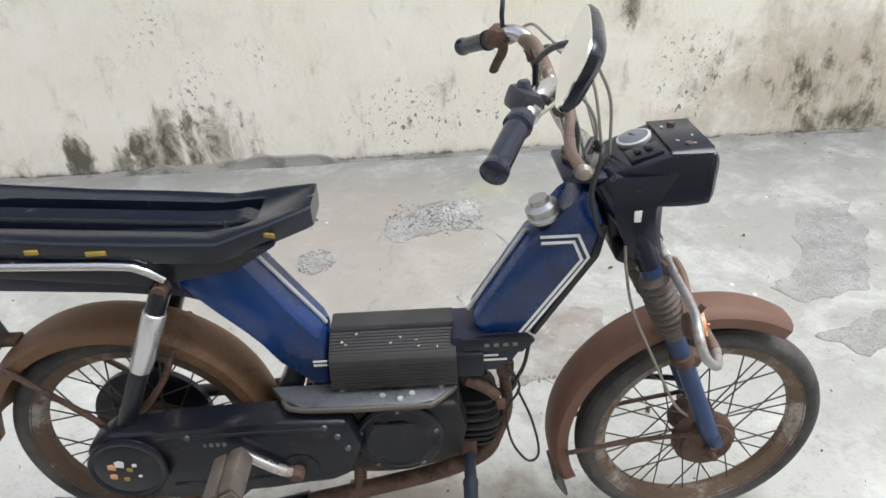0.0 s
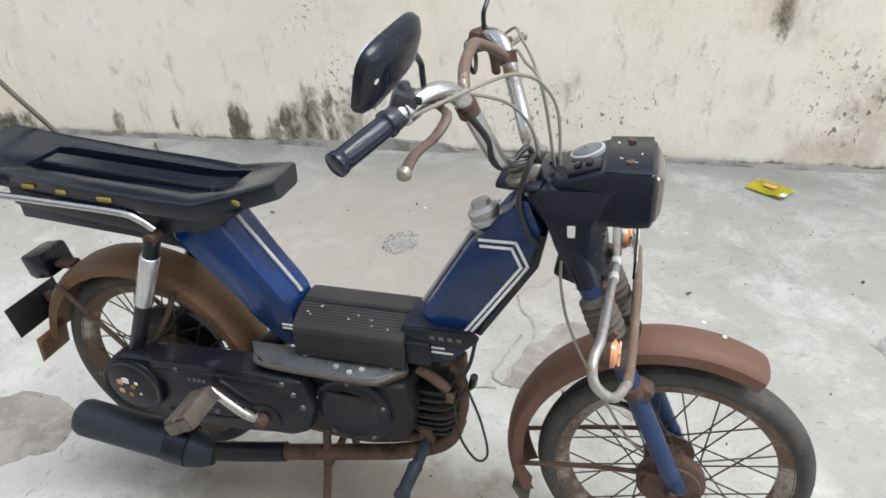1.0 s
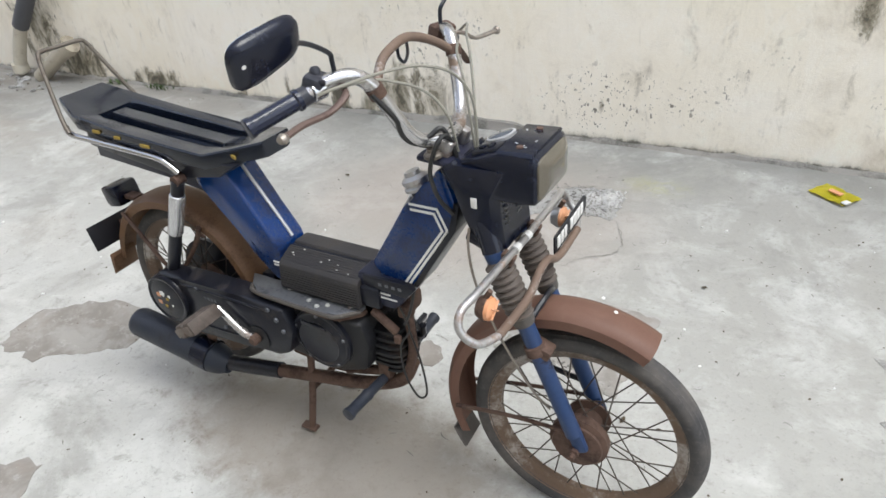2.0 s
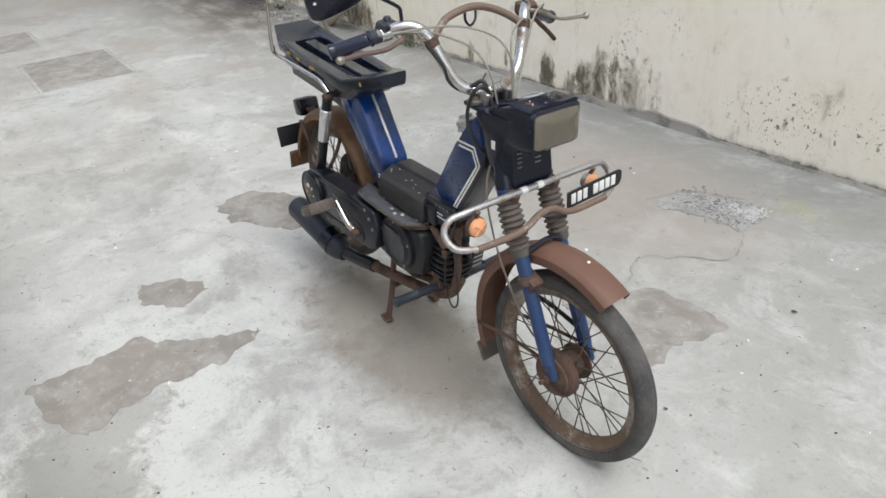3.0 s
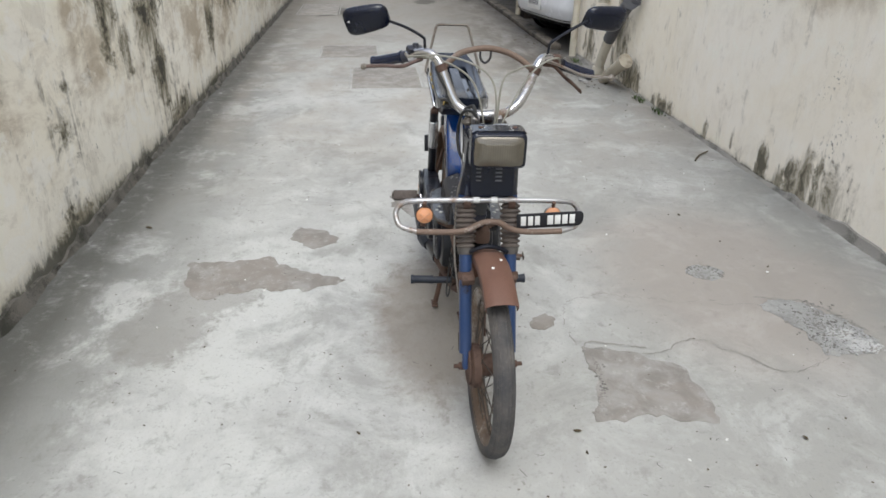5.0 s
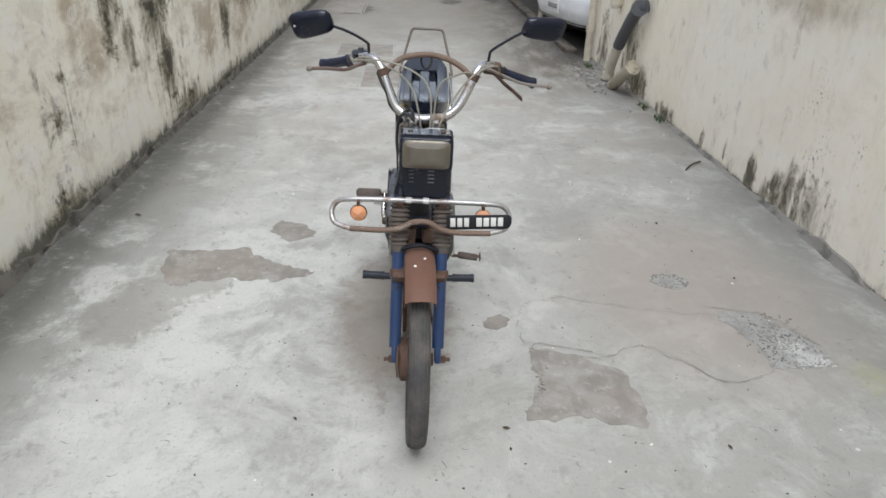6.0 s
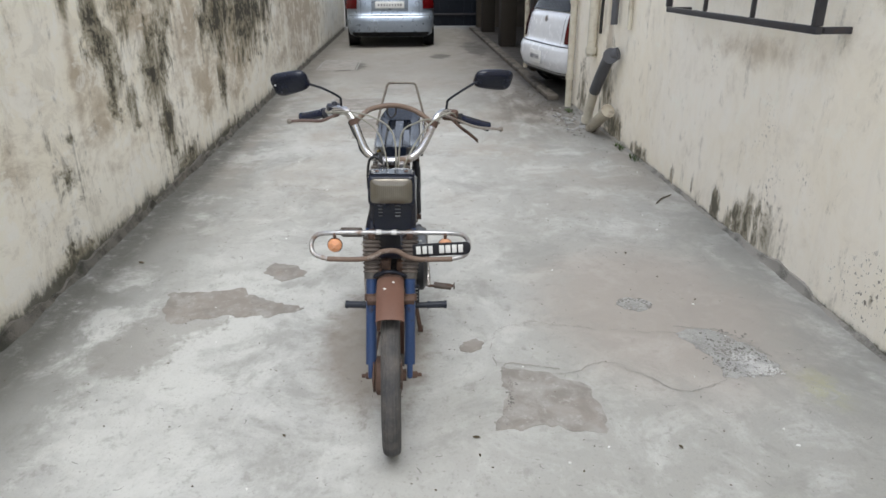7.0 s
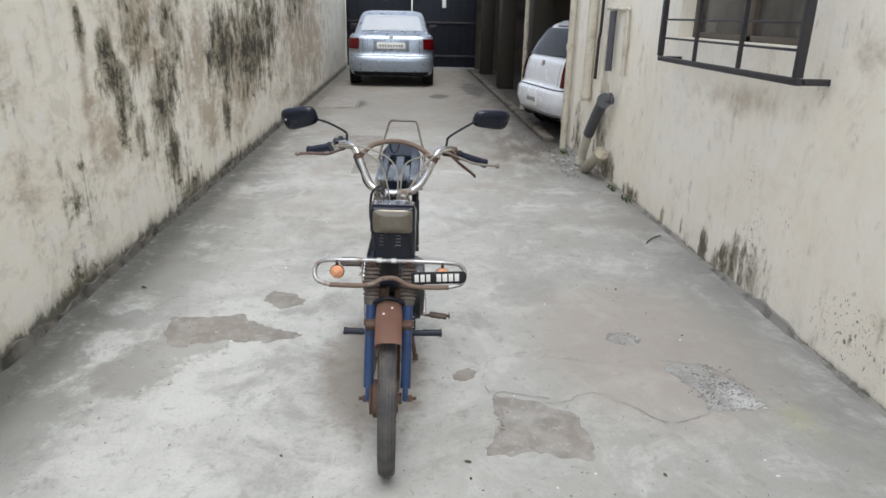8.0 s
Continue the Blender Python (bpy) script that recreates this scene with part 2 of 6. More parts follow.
c = g.mix(g.math("MULTIPLY", rim_dirt_shade, 0.82), c, (0.095, 0.093, 0.080))
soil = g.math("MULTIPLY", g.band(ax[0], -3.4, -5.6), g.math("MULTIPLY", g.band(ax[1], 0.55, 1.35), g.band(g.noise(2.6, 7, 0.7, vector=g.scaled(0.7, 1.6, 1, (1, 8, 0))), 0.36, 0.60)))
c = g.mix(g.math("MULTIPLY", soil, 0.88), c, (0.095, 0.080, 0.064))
# far floor browned and darkened to carry the building's shade
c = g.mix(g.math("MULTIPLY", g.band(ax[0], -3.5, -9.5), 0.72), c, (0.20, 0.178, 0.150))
# bay floor coloured near black for the little light under the slab
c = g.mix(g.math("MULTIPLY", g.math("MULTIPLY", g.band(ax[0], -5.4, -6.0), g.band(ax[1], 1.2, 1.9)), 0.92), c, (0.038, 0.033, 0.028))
ruddy = g.math("ADD", blob(g, ax, -0.85, 1.15, 1.05, 0.80), g.math("MULTIPLY", g.math("SUBTRACT", mid, 0.5), 0.9))
c = g.mix(g.math("MULTIPLY", g.band(ruddy, 0.12, 0.62), 0.60), c, (0.335, 0.290, 0.255))
spill = g.math("MAXIMUM", blob(g, ax, -11.9, 1.38, 1.9, 0.36), g.math("MAXIMUM", blob(g, ax, -10.55, 0.62, 0.55, 0.30), blob(g, ax, -9.3, -0.85, 0.9, 0.40)))
spill = g.math("ADD", spill, g.math("MULTIPLY", g.math("SUBTRACT", mid, 0.5), 1.5))
c = g.mix(g.math("MULTIPLY", g.band(spill, 0.26, 0.55), 0.72), c, (0.060, 0.054, 0.046))
stain = g.math("ADD", g.math("MAXIMUM", blob(g, ax, -0.62, -1.04, 0.42, 0.30), blob(g, ax, -0.86, -0.92, 0.34, 0.34)), g.math("MULTIPLY", g.math("SUBTRACT", small, 0.5), 1.0))
c = g.mix(g.math("MULTIPLY", g.band(stain, 0.36, 0.56), 0.55), c, (0.235, 0.222, 0.203))
# brown oil stain under the engine, with the moped's contact shadow painted in
oil_and_shade = g.math("ADD", blob(g, ax, -0.62, -0.08, 0.66, 0.30), g.math("MULTIPLY", g.math("SUBTRACT", small, 0.5), 0.7))
c = g.mix(g.math("MULTIPLY", g.band(oil_and_shade, 0.06, 0.52), 0.68), c, (0.200, 0.165, 0.135))
g.bump(g.math("ADD", g.math("MULTIPLY", mid, 0.6), g.math("ADD", g.math("MULTIPLY", small, 0.25), g.math("MULTIPLY", fine, 0.22))), 0.55, 0.014)
tone = g.tree.nodes.new("ShaderNodeHueSaturation")
tone.inputs["Value"].default_value = 0.925
g.put(tone.inputs["Color"], c)
M_GROUND = g.finish(tone.outputs["Color"], g.band(mid, 0.3, 0.7, 0.6, 0.85))

# repair patches of smoother, browner cement
g = Nodes("cement_patch")
n1, n2 = g.noise(7, 6, 0.65, warp=0.5), g.noise(90, 3, 0.6)
c = g.mix(g.band(n1, 0.38, 0.64), (0.205, 0.188, 0.170), (0.300, 0.285, 0.266))
c = g.mix(g.math("MULTIPLY", g.band(g.noise(3.2, 5, 0.7, warp=0.6), 0.48, 0.62), 0.55), c, (0.245, 0.215, 0.19))
c = g.mix(g.math("MULTIPLY", g.band(g.noise(22, 8, 0.78), 0.52, 0.66), 0.5), c, (0.42, 0.41, 0.39))
c = g.mix(g.math("MULTIPLY", g.band(n2, 0.55, 0.8), 0.3), c, (0.2, 0.18, 0.16))
g.bump(n2, 0.25, 0.004)
M_PATCH = g.finish(c, 0.75)
M_GRAVEL = plain("broken_concrete_gravel", (0.52, 0.515, 0.50), 0.8, vary=0.25, bump=0.3)
M_CRACK = plain("crack_dirt", (0.27, 0.255, 0.235), 0.9, vary=0.25)
M_CRACKLINE = plain("crack_line_dirt", (0.30, 0.285, 0.262), 0.9, vary=0.15)


def wall_material(name, light, seed, mould, moss, warm, specks, grime, black):
    """Old cream paint: soft brown damp, mould in broken streaks, moss and painted shade at the foot, flaked specks."""
    wide = 1.0 - 0.75 * grime  # blotches lie longer along the dirty wall
    g = Nodes(name)
    ax = g.axes()
    big, mid, fine = g.noise(0.8, 7, 0.68, warp=0.5), g.noise(4.2, 9, 0.74, vector=g.scaled(wide, wide, 1), warp=0.3), g.noise(60, 4, 0.65)
    run = g.noise(1.0, 9, 0.72, vector=g.scaled(6.0 * wide, 6.0 * wide, 0.55, (seed, 0, 0)), warp=0.2)
    c = g.mix(g.band(big, 0.36, 0.66), light, tuple(k * f for k, f in zip(light, (0.955, 0.935, 0.885))))
    c = g.mix(g.math("MULTIPLY", g.band(mid, 0.50, 0.66), 0.14 + 0.22 * grime), c, (0.54, 0.485, 0.395))
    c = g.mix(g.math("MULTIPLY", g.band(run, 0.53, 0.66), 0.08 + 0.26 * grime), c, (0.44, 0.395, 0.32))
    c = g.mix(g.math("MULTIPLY", g.band(mid, 0.46, 0.30), 0.45), c, tuple(min(0.88, k * 1.06) for k in light))
    # soft warm damp; wide zones also paint shade along a wall
    tint = 0.0
    for x, z, rx, rz, power in warm:
        tint = g.math("MAXIMUM", tint, g.math("MULTIPLY", blob(g, ax, x, z, rx, rz, 2), power))
    tint = g.math("ADD", tint, g.math("ADD", g.math("MULTIPLY", g.math("SUBTRACT", mid, 0.5), 1.3 + 0.5 * grime), g.math("MULTIPLY", g.math("SUBTRACT", run, 0.5), 0.8 * grime)))
    c = g.mix(g.math("MULTIPLY", g.band(tint, 0.08, 0.60), 0.62 + 0.2 * grime), c, (0.40, 0.315, 0.215))
    # mould: streaks and grain pushed over a threshold where its zones lie
    streak = g.noise(1.0, 6, 0.66, vector=g.scaled(11 * wide, 11 * wide, 2.2, (seed, 8, 0)), warp=0.25)
    crumb = g.noise(1.0, 8, 0.72, vector=g.scaled(9 * wide, 9 * wide, 5.5, (seed, 3, 0)), warp=0.5)
    flake = g.noise(1.0, 6, 0.7, vector=g.scaled(7 * wide, 7 * wide, 5, (seed, 6, 0)), warp=0.6)
    c = g.mix(g.math("MULTIPLY", g.band(flake, 0.55, 0.60), 0.06 + 0.24 * grime), c, (0.46, 0.41, 0.33))
    c = g.mix(g.math("MULTIPLY", g.band(flake, 0.47, 0.42), 0.15 + 0.60 * grime), c, (0.90, 0.88, 0.82))
    grain = g.math("ADD", g.math("MULTIPLY", g.math("SUBTRACT", streak, 0.5), 1.2), g.math("MULTIPLY", g.math("SUBTRACT", crumb, 0.5), 3.0))
    zone = 0.0
    for x, z, rx, rz, power in mould:
        zone = g.math("MAXIMUM", zone, g.math("MULTIPLY", blob(g, ax, x, z, rx, rz, 2), power))
    dots = g.noise(1.0, 6, 0.75, vector=g.scaled(34 * wide, 34 * wide, 20, (seed, 9, 0)), warp=0.3)
    gate = g.band(zone, 0.02, 0.14)
    m = g.math("ADD", g.math("MULTIPLY", g.math("ADD", grain, 0.15), gate), g.math("SUBTRACT", zone, 0.15))
    soft = g.math("ADD", g.math("MULTIPLY", grain, 0.45), zone)
    c = g.mix(g.math("MULTIPLY", g.band(soft, 0.08, 0.44), 0.70), c, (0.27, 0.235, 0.165))
    drip = g.noise(1.0, 4, 0.6, vector=g.scaled(30 * wide, 30 * wide, 0.7, (seed, 2, 0)), warp=0.1)
    c = g.mix(g.math("MULTIPLY", g.math("MULTIPLY", g.band(drip, 0.53, 0.62), g.band(soft, 0.0, 0.30)), 0.25 + 0.5 * grime), c, (0.13, 0.108, 0.07))
    c = g.mix(g.math("MULTIPLY", g.band(g.math("ADD", m, g.math("MULTIPLY", g.math("SUBTRACT", dots, 0.5), 0.9)), 0.28, 0.50), 0.55), c, (0.15, 0.130, 0.085))
    c = g.mix(g.math("MULTIPLY", g.band(g.math("ADD", m, g.math("MULTIPLY", g.math("SUBTRACT", dots, 0.5), 1.6)), 0.50, 0.78), black), c, (0.034, 0.032, 0.026))
    # moss, damp and soft shade painted at the foot, with a ragged top
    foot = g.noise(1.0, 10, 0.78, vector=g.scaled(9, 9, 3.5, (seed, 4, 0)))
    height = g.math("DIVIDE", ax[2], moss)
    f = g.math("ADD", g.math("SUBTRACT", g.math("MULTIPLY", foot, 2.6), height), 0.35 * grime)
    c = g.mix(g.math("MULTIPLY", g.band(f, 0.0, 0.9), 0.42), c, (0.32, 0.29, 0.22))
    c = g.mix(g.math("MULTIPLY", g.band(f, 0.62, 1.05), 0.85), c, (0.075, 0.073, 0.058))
    # flaked specks in clusters
    cluster = g.math("MULTIPLY", g.noise(2.2, 4, vector=g.scaled(1, 1, 1, (seed, 5, 0))), 0.8)
    for x, z, rx, rz, power in specks:
        cluster = g.math("ADD", cluster, g.math("MULTIPLY", blob(g, ax, x, z, rx, rz, 2), power))
    for scale, cut, k in ((46, 0.625, 2), (110, 0.645, 7)):
        sp = g.noise(scale, 3, 0.5, vector=g.scaled(1, 1, 0.7, (seed, k, 0)))
        sp = g.math("MULTIPLY", g.band(sp, cut, cut + 0.05), g.band(cluster, 0.50, 0.66))
        c = g.mix(g.math("MULTIPLY", sp, 0.82), c, (0.12, 0.105, 0.08))
    g.bump(g.math("ADD", g.math("MULTIPLY", mid, 0.5), g.math("MULTIPLY", fine, 0.35)), 0.35, 0.012)
    return g.finish(c, 0.85, spec=0.25)


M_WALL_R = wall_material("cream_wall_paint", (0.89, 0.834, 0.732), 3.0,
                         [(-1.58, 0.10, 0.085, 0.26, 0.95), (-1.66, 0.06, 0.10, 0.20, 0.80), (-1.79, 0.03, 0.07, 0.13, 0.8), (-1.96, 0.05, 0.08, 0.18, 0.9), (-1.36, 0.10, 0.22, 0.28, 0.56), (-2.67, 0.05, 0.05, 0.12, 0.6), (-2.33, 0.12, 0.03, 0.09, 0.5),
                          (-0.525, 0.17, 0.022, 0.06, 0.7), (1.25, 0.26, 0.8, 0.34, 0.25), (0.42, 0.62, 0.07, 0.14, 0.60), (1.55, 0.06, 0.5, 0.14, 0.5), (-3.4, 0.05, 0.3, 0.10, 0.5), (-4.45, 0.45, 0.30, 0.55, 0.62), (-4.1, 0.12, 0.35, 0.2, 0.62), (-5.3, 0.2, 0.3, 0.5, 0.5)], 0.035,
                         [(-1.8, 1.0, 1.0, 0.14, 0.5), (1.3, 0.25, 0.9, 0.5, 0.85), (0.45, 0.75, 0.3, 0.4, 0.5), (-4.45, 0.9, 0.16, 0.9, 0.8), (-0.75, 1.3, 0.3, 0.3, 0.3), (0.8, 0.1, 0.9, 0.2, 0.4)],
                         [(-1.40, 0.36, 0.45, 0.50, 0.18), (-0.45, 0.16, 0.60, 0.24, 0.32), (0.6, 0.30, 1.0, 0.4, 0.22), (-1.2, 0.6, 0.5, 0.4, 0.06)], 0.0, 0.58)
# the wide far warm zone also paints the shade near the gate
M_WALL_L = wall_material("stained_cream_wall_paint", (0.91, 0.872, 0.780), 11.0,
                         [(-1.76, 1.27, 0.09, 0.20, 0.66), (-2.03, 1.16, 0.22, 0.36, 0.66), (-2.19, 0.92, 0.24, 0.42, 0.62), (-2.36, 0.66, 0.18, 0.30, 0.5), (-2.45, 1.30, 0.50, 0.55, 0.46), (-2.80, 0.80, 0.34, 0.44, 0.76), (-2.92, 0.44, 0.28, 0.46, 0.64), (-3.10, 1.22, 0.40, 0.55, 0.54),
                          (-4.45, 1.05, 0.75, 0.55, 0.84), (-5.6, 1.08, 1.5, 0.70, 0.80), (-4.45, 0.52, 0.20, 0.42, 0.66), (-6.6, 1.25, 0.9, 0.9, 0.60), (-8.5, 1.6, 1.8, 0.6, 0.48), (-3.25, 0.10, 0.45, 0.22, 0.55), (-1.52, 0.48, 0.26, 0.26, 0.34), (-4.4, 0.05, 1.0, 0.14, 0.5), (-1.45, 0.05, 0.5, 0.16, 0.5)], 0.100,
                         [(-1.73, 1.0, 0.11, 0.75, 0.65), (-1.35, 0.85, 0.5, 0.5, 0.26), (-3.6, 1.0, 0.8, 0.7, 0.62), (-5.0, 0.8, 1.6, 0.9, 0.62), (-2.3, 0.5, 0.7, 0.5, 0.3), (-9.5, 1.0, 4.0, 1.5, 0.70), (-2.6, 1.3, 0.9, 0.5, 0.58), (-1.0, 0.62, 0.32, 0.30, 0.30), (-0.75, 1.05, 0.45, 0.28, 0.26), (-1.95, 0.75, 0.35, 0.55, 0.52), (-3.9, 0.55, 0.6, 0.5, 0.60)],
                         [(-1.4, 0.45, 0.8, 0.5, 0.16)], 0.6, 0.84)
M_SKIRT = worn("mossy_cement_skirting", (0.115, 0.113, 0.105), (0.05, 0.049, 0.040), 7, (0.44, 0.62), (0.8, 0.9), dust=0.2, bump=0.6)
M_PVC = worn("cream_painted_pipe", (0.60, 0.56, 0.46), (0.36, 0.31, 0.24), 7, (0.48, 0.68), (0.5, 0.7), dust=0.1)
M_PVC_OLD = worn("dirty_cream_pipe", (0.44, 0.40, 0.32), (0.20, 0.17, 0.13), 9, (0.46, 0.68), (0.6, 0.8), dust=0.2)
M_PVC_GREY = worn("grey_plastic_pipe", (0.065, 0.072, 0.088), (0.16, 0.155, 0.15), 9, (0.55, 0.75), (0.45, 0.7), dust=0.1)
M_IRON = worn("dark_painted_iron", (0.02, 0.022, 0.03), (0.07, 0.05, 0.04), 20, (0.56, 0.72), (0.5, 0.7), dust=0.08)
M_GATE = worn("dark_gate_sheet", (0.006, 0.009, 0.015), (0.014, 0.018, 0.026), 4, (0.5, 0.7), (0.5, 0.7), dust=0.015, spec=0.2)
# kerb: dirty cement, its colour lowered further for the bay's shade
M_KERB = worn("dirty_shaded_kerb_cement", (0.085, 0.077, 0.066), (0.045, 0.04, 0.034), 5, (0.44, 0.62), (0.8, 0.9), dust=0.2, bump=0.6)
M_SKIRT_R = worn("grey_cement_skirting", (0.27, 0.265, 0.25), (0.11, 0.106, 0.092), 6, (0.48, 0.66), (0.8, 0.9), dust=0.2, bump=0.6)
M_FRAME = worn("brown_window_frame", (0.10, 0.08, 0.062), (0.15, 0.12, 0.095), 3, (0.5, 0.7), (0.6, 0.8), dust=0.1)
# brown pillar paint, taken near black to hold the bay's shade
M_PILLAR = worn("brown_pillar_paint_shaded", (0.022, 0.018, 0.014), (0.036, 0.029, 0.023), 3, (0.5, 0.7), (0.7, 0.85), dust=0.03, spec=0.2)
# dark base colour puts the bay's shade onto its walls
M_DARK_WALL = worn("shade_dark_plaster", (0.075, 0.064, 0.053), (0.05, 0.044, 0.038), 2, (0.45, 0.7), (0.8, 0.9))
M_CARSILVER = plain("silver_car_paint", (0.32, 0.37, 0.44), 0.30, 0.6, vary=0.05, bump=0.0, coat=0.8)
M_CARWHITE = plain("white_car_paint", (0.74, 0.75, 0.77), 0.25, 0.0, vary=0.04, bump=0.0, coat=0.7)
M_CARGLASS = plain("dark_car_glass", (0.012, 0.013, 0.016), 0.05, 0.0, vary=0.02, bump=0.0, coat=0.2)
# white base colour stands in for bright sky reflected in the glass
M_CARGLASS_SKY = plain("sky_white_window_glass", (0.86, 0.88, 0.90), 0.10, 0.35, vary=0.02, bump=0.0, coat=1.0)
M_CARTRIM = plain("black_car_plastic", (0.012, 0.012, 0.014), 0.6)
M_TAIL = plain("red_tail_lens", (0.17, 0.006, 0.008), 0.15, coat=0.8, bump=0.0)
M_WINGLASS = plain("dim_window_glass", (0.10, 0.092, 0.082), 0.12, coat=0.5, bump=0.0)
M_WRAP = plain("yellow_wrapper_foil", (0.70, 0.62, 0.04), 0.35, vary=0.1)
M_WEED = plain("weed_green", (0.07, 0.11, 0.035), 0.7, vary=0.2)
M_LEAF = plain("dry_leaf", (0.10, 0.075, 0.045), 0.85, vary=0.25)
g = Nodes("broken_rough_concrete")
n1, n2, n3 = g.noise(38, 6, 0.75), g.noise(120, 4, 0.7), g.noise(9, 5, 0.7)
c = g.mix(g.band(n3, 0.35, 0.65), (0.30, 0.295, 0.28), (0.40, 0.395, 0.38))
c = g.mix(g.math("MULTIPLY", g.band(n1, 0.52, 0.64), 0.5), c, (0.19, 0.185, 0.175))
c = g.mix(g.math("MULTIPLY", g.band(n2, 0.58, 0.66), 0.55), c, (0.60, 0.60, 0.59))
g.bump(g.math("ADD", n1, n2), 0.9, 0.01)
M_RUBBLE = g.finish(c, 0.8)


# ---- mesh tools ----
def part(name, bm, material, parent=None, label="", smooth=True):
    """Links a bmesh as one mesh object."""
    me = bpy.data.meshes.new(name)
    bmesh.ops.recalc_face_normals(bm, faces=bm.faces)
    for f in bm.faces:
        f.smooth = smooth
    bm.to_mesh(me)
    bm.free()
    me.materials.append(material)
    if smooth:
        me.set_sharp_from_angle(angle=radians(38))
    ob = new(name, me)
    ob.parent = parent
    return tagged(ob, label=label)


def smooth_path(points, steps=6):
    """Points on a rounded line through the given ones."""
    p = [Vector(q) for q in points]
    if len(p) < 3:
        return p
    p = [p[0] * 2 - p[1]] + p + [p[-1] * 2 - p[-2]]
    out = []
    for i in range(1, len(p) - 2):
        a, b, c, d = p[i - 1:i + 3]
        for k in range(steps):
            t = k / steps
            out.append(0.5 * (2 * b + (c - a) * t + (2 * a - 5 * b + 4 * c - d) * t * t + (3 * b - a - 3 * c + d) * t ** 3))
    return out + [p[-2]]


def ring_skin(bm, rings, closed=False, caps=True):
    """Faces between rings of vertices with equal counts."""
    n = len(rings[0])
    pairs = list(zip(rings, rings[1:])) + ([(rings[-1], rings[0])] if closed else [])
    for a, b in pairs:
        for i in range(n):
            j = (i + 1) % n
            bm.faces.new((a[i], a[j], b[j], b[i]))
    if caps and not closed:
        bm.faces.new(rings[0][::-1])
        bm.faces.new(rings[-1])


def tube(points, r, seg=10, steps=6, bm=None, radii=None, closed=False):
    """A round tube along a rounded line."""
    bm = bm or bmesh.new()
    path = smooth_path(points, steps)
    rings, up = [], None
    for i, q in enumerate(path):
        d = (path[min(i + 1, len(path) - 1)] - path[max(i - 1, 0)]).normalized()
        if up is None:
            up = d.orthogonal().normalized()
        up = (up - d * up.dot(d)).normalized()
        side = d.cross(up)
        rr = radii[min(len(radii) - 1, int(i / max(1, len(path) - 1) * len(radii)))] if radii else r
        rings.append([bm.verts.new(q + (up * math.cos(2 * math.pi * k / seg) + side * math.sin(2 * math.pi * k / seg)) * rr) for k in range(seg)])
    ring_skin(bm, rings)
    return bm


def lathe(profile, center, axis, seg=24, bm=None, close=False):
    """Turns (radius, height) pairs round an axis through center."""
    bm = bm or bmesh.new()
    a = Vector(axis).normalized()
    u = a.orthogonal().normalized()
    v = a.cross(u)
    c = Vector(center)
    rings = [[bm.verts.new(c + a * h + (u * math.cos(2 * math.pi * k / seg) + v * math.sin(2 * math.pi * k / seg)) * max(r, 1e-4)) for k in range(seg)] for r, h in profile]
    ring_skin(bm, rings, closed=close)
    return bm


def box(center, size, bevel=0.0, turn=(0, 0, 0), bm=None, segments=2):
    bm = bm or bmesh.new()
    m = Matrix.Translation(center) @ Euler([radians(a) for a in turn]).to_matrix().to_4x4() @ Matrix.Diagonal((*size, 1))
    made = bmesh.ops.create_cube(bm, size=1, matrix=m)
    if bevel:
        edges = list({e for v in made["verts"] for e in v.link_edges})
        bmesh.ops.bevel(bm, geom=edges, offset=bevel, segments=segments, affect="EDGES", profile=0.5)
    return bm


def prism(outline, y0, y1, bevel=0.0, axis="y", bm=None, segments=2):
    """A flat outline pushed along an axis. For "y" the outline is (x, z), for "z" (x, y), for "x" (y, z)."""
    bm = bm or bmesh.new()

    def place(p, h):
        return {"y": (p[0], h, p[1]), "z": (p[0], p[1], h), "x": (h, p[0], p[1])}[axis]
    rings = [[bm.verts.new(place(p, h)) for p in outline] for h in (y0, y1)]
    before = set(bm.edges)
    ring_skin(bm, rings)
    if bevel:
        bmesh.ops.bevel(bm, geom=[e for e in bm.edges if e not in before], offset=bevel, segments=segments, affect="EDGES", profile=0.5)
    return bm


def loft(sections, bevel=0.0, bm=None):
    """Skins lists of points with equal counts."""
    bm = bm or bmesh.new()
    rings = [[bm.verts.new(p) for p in s] for s in sections]
    ring_skin(bm, rings)
    if bevel:
        bmesh.ops.bevel(bm, geom=bm.edges[:], offset=bevel, segments=2, affect="EDGES", profile=0.5)
    return bm


def arc_skin(center, profile, a0, a1, n=40, bm=None):
    """A closed (radius, y) profile turned about a wheel's axle from angle a0 to a1 (degrees, 0 is forward, 90 is up)."""
    bm = bm or bmesh.new()
    rings = []
    for i in range(n + 1):
        a = radians(a0 + (a1 - a0) * i / n)
        rings.append([bm.verts.new((center[0] + r * math.cos(a), y, center[1] + r * math.sin(a))) for r, y in profile])
    ring_skin(bm, rings)
    return bm


# ---- the alley ----
Y_LEFT, Y_RIGHT = -1.58, 1.885


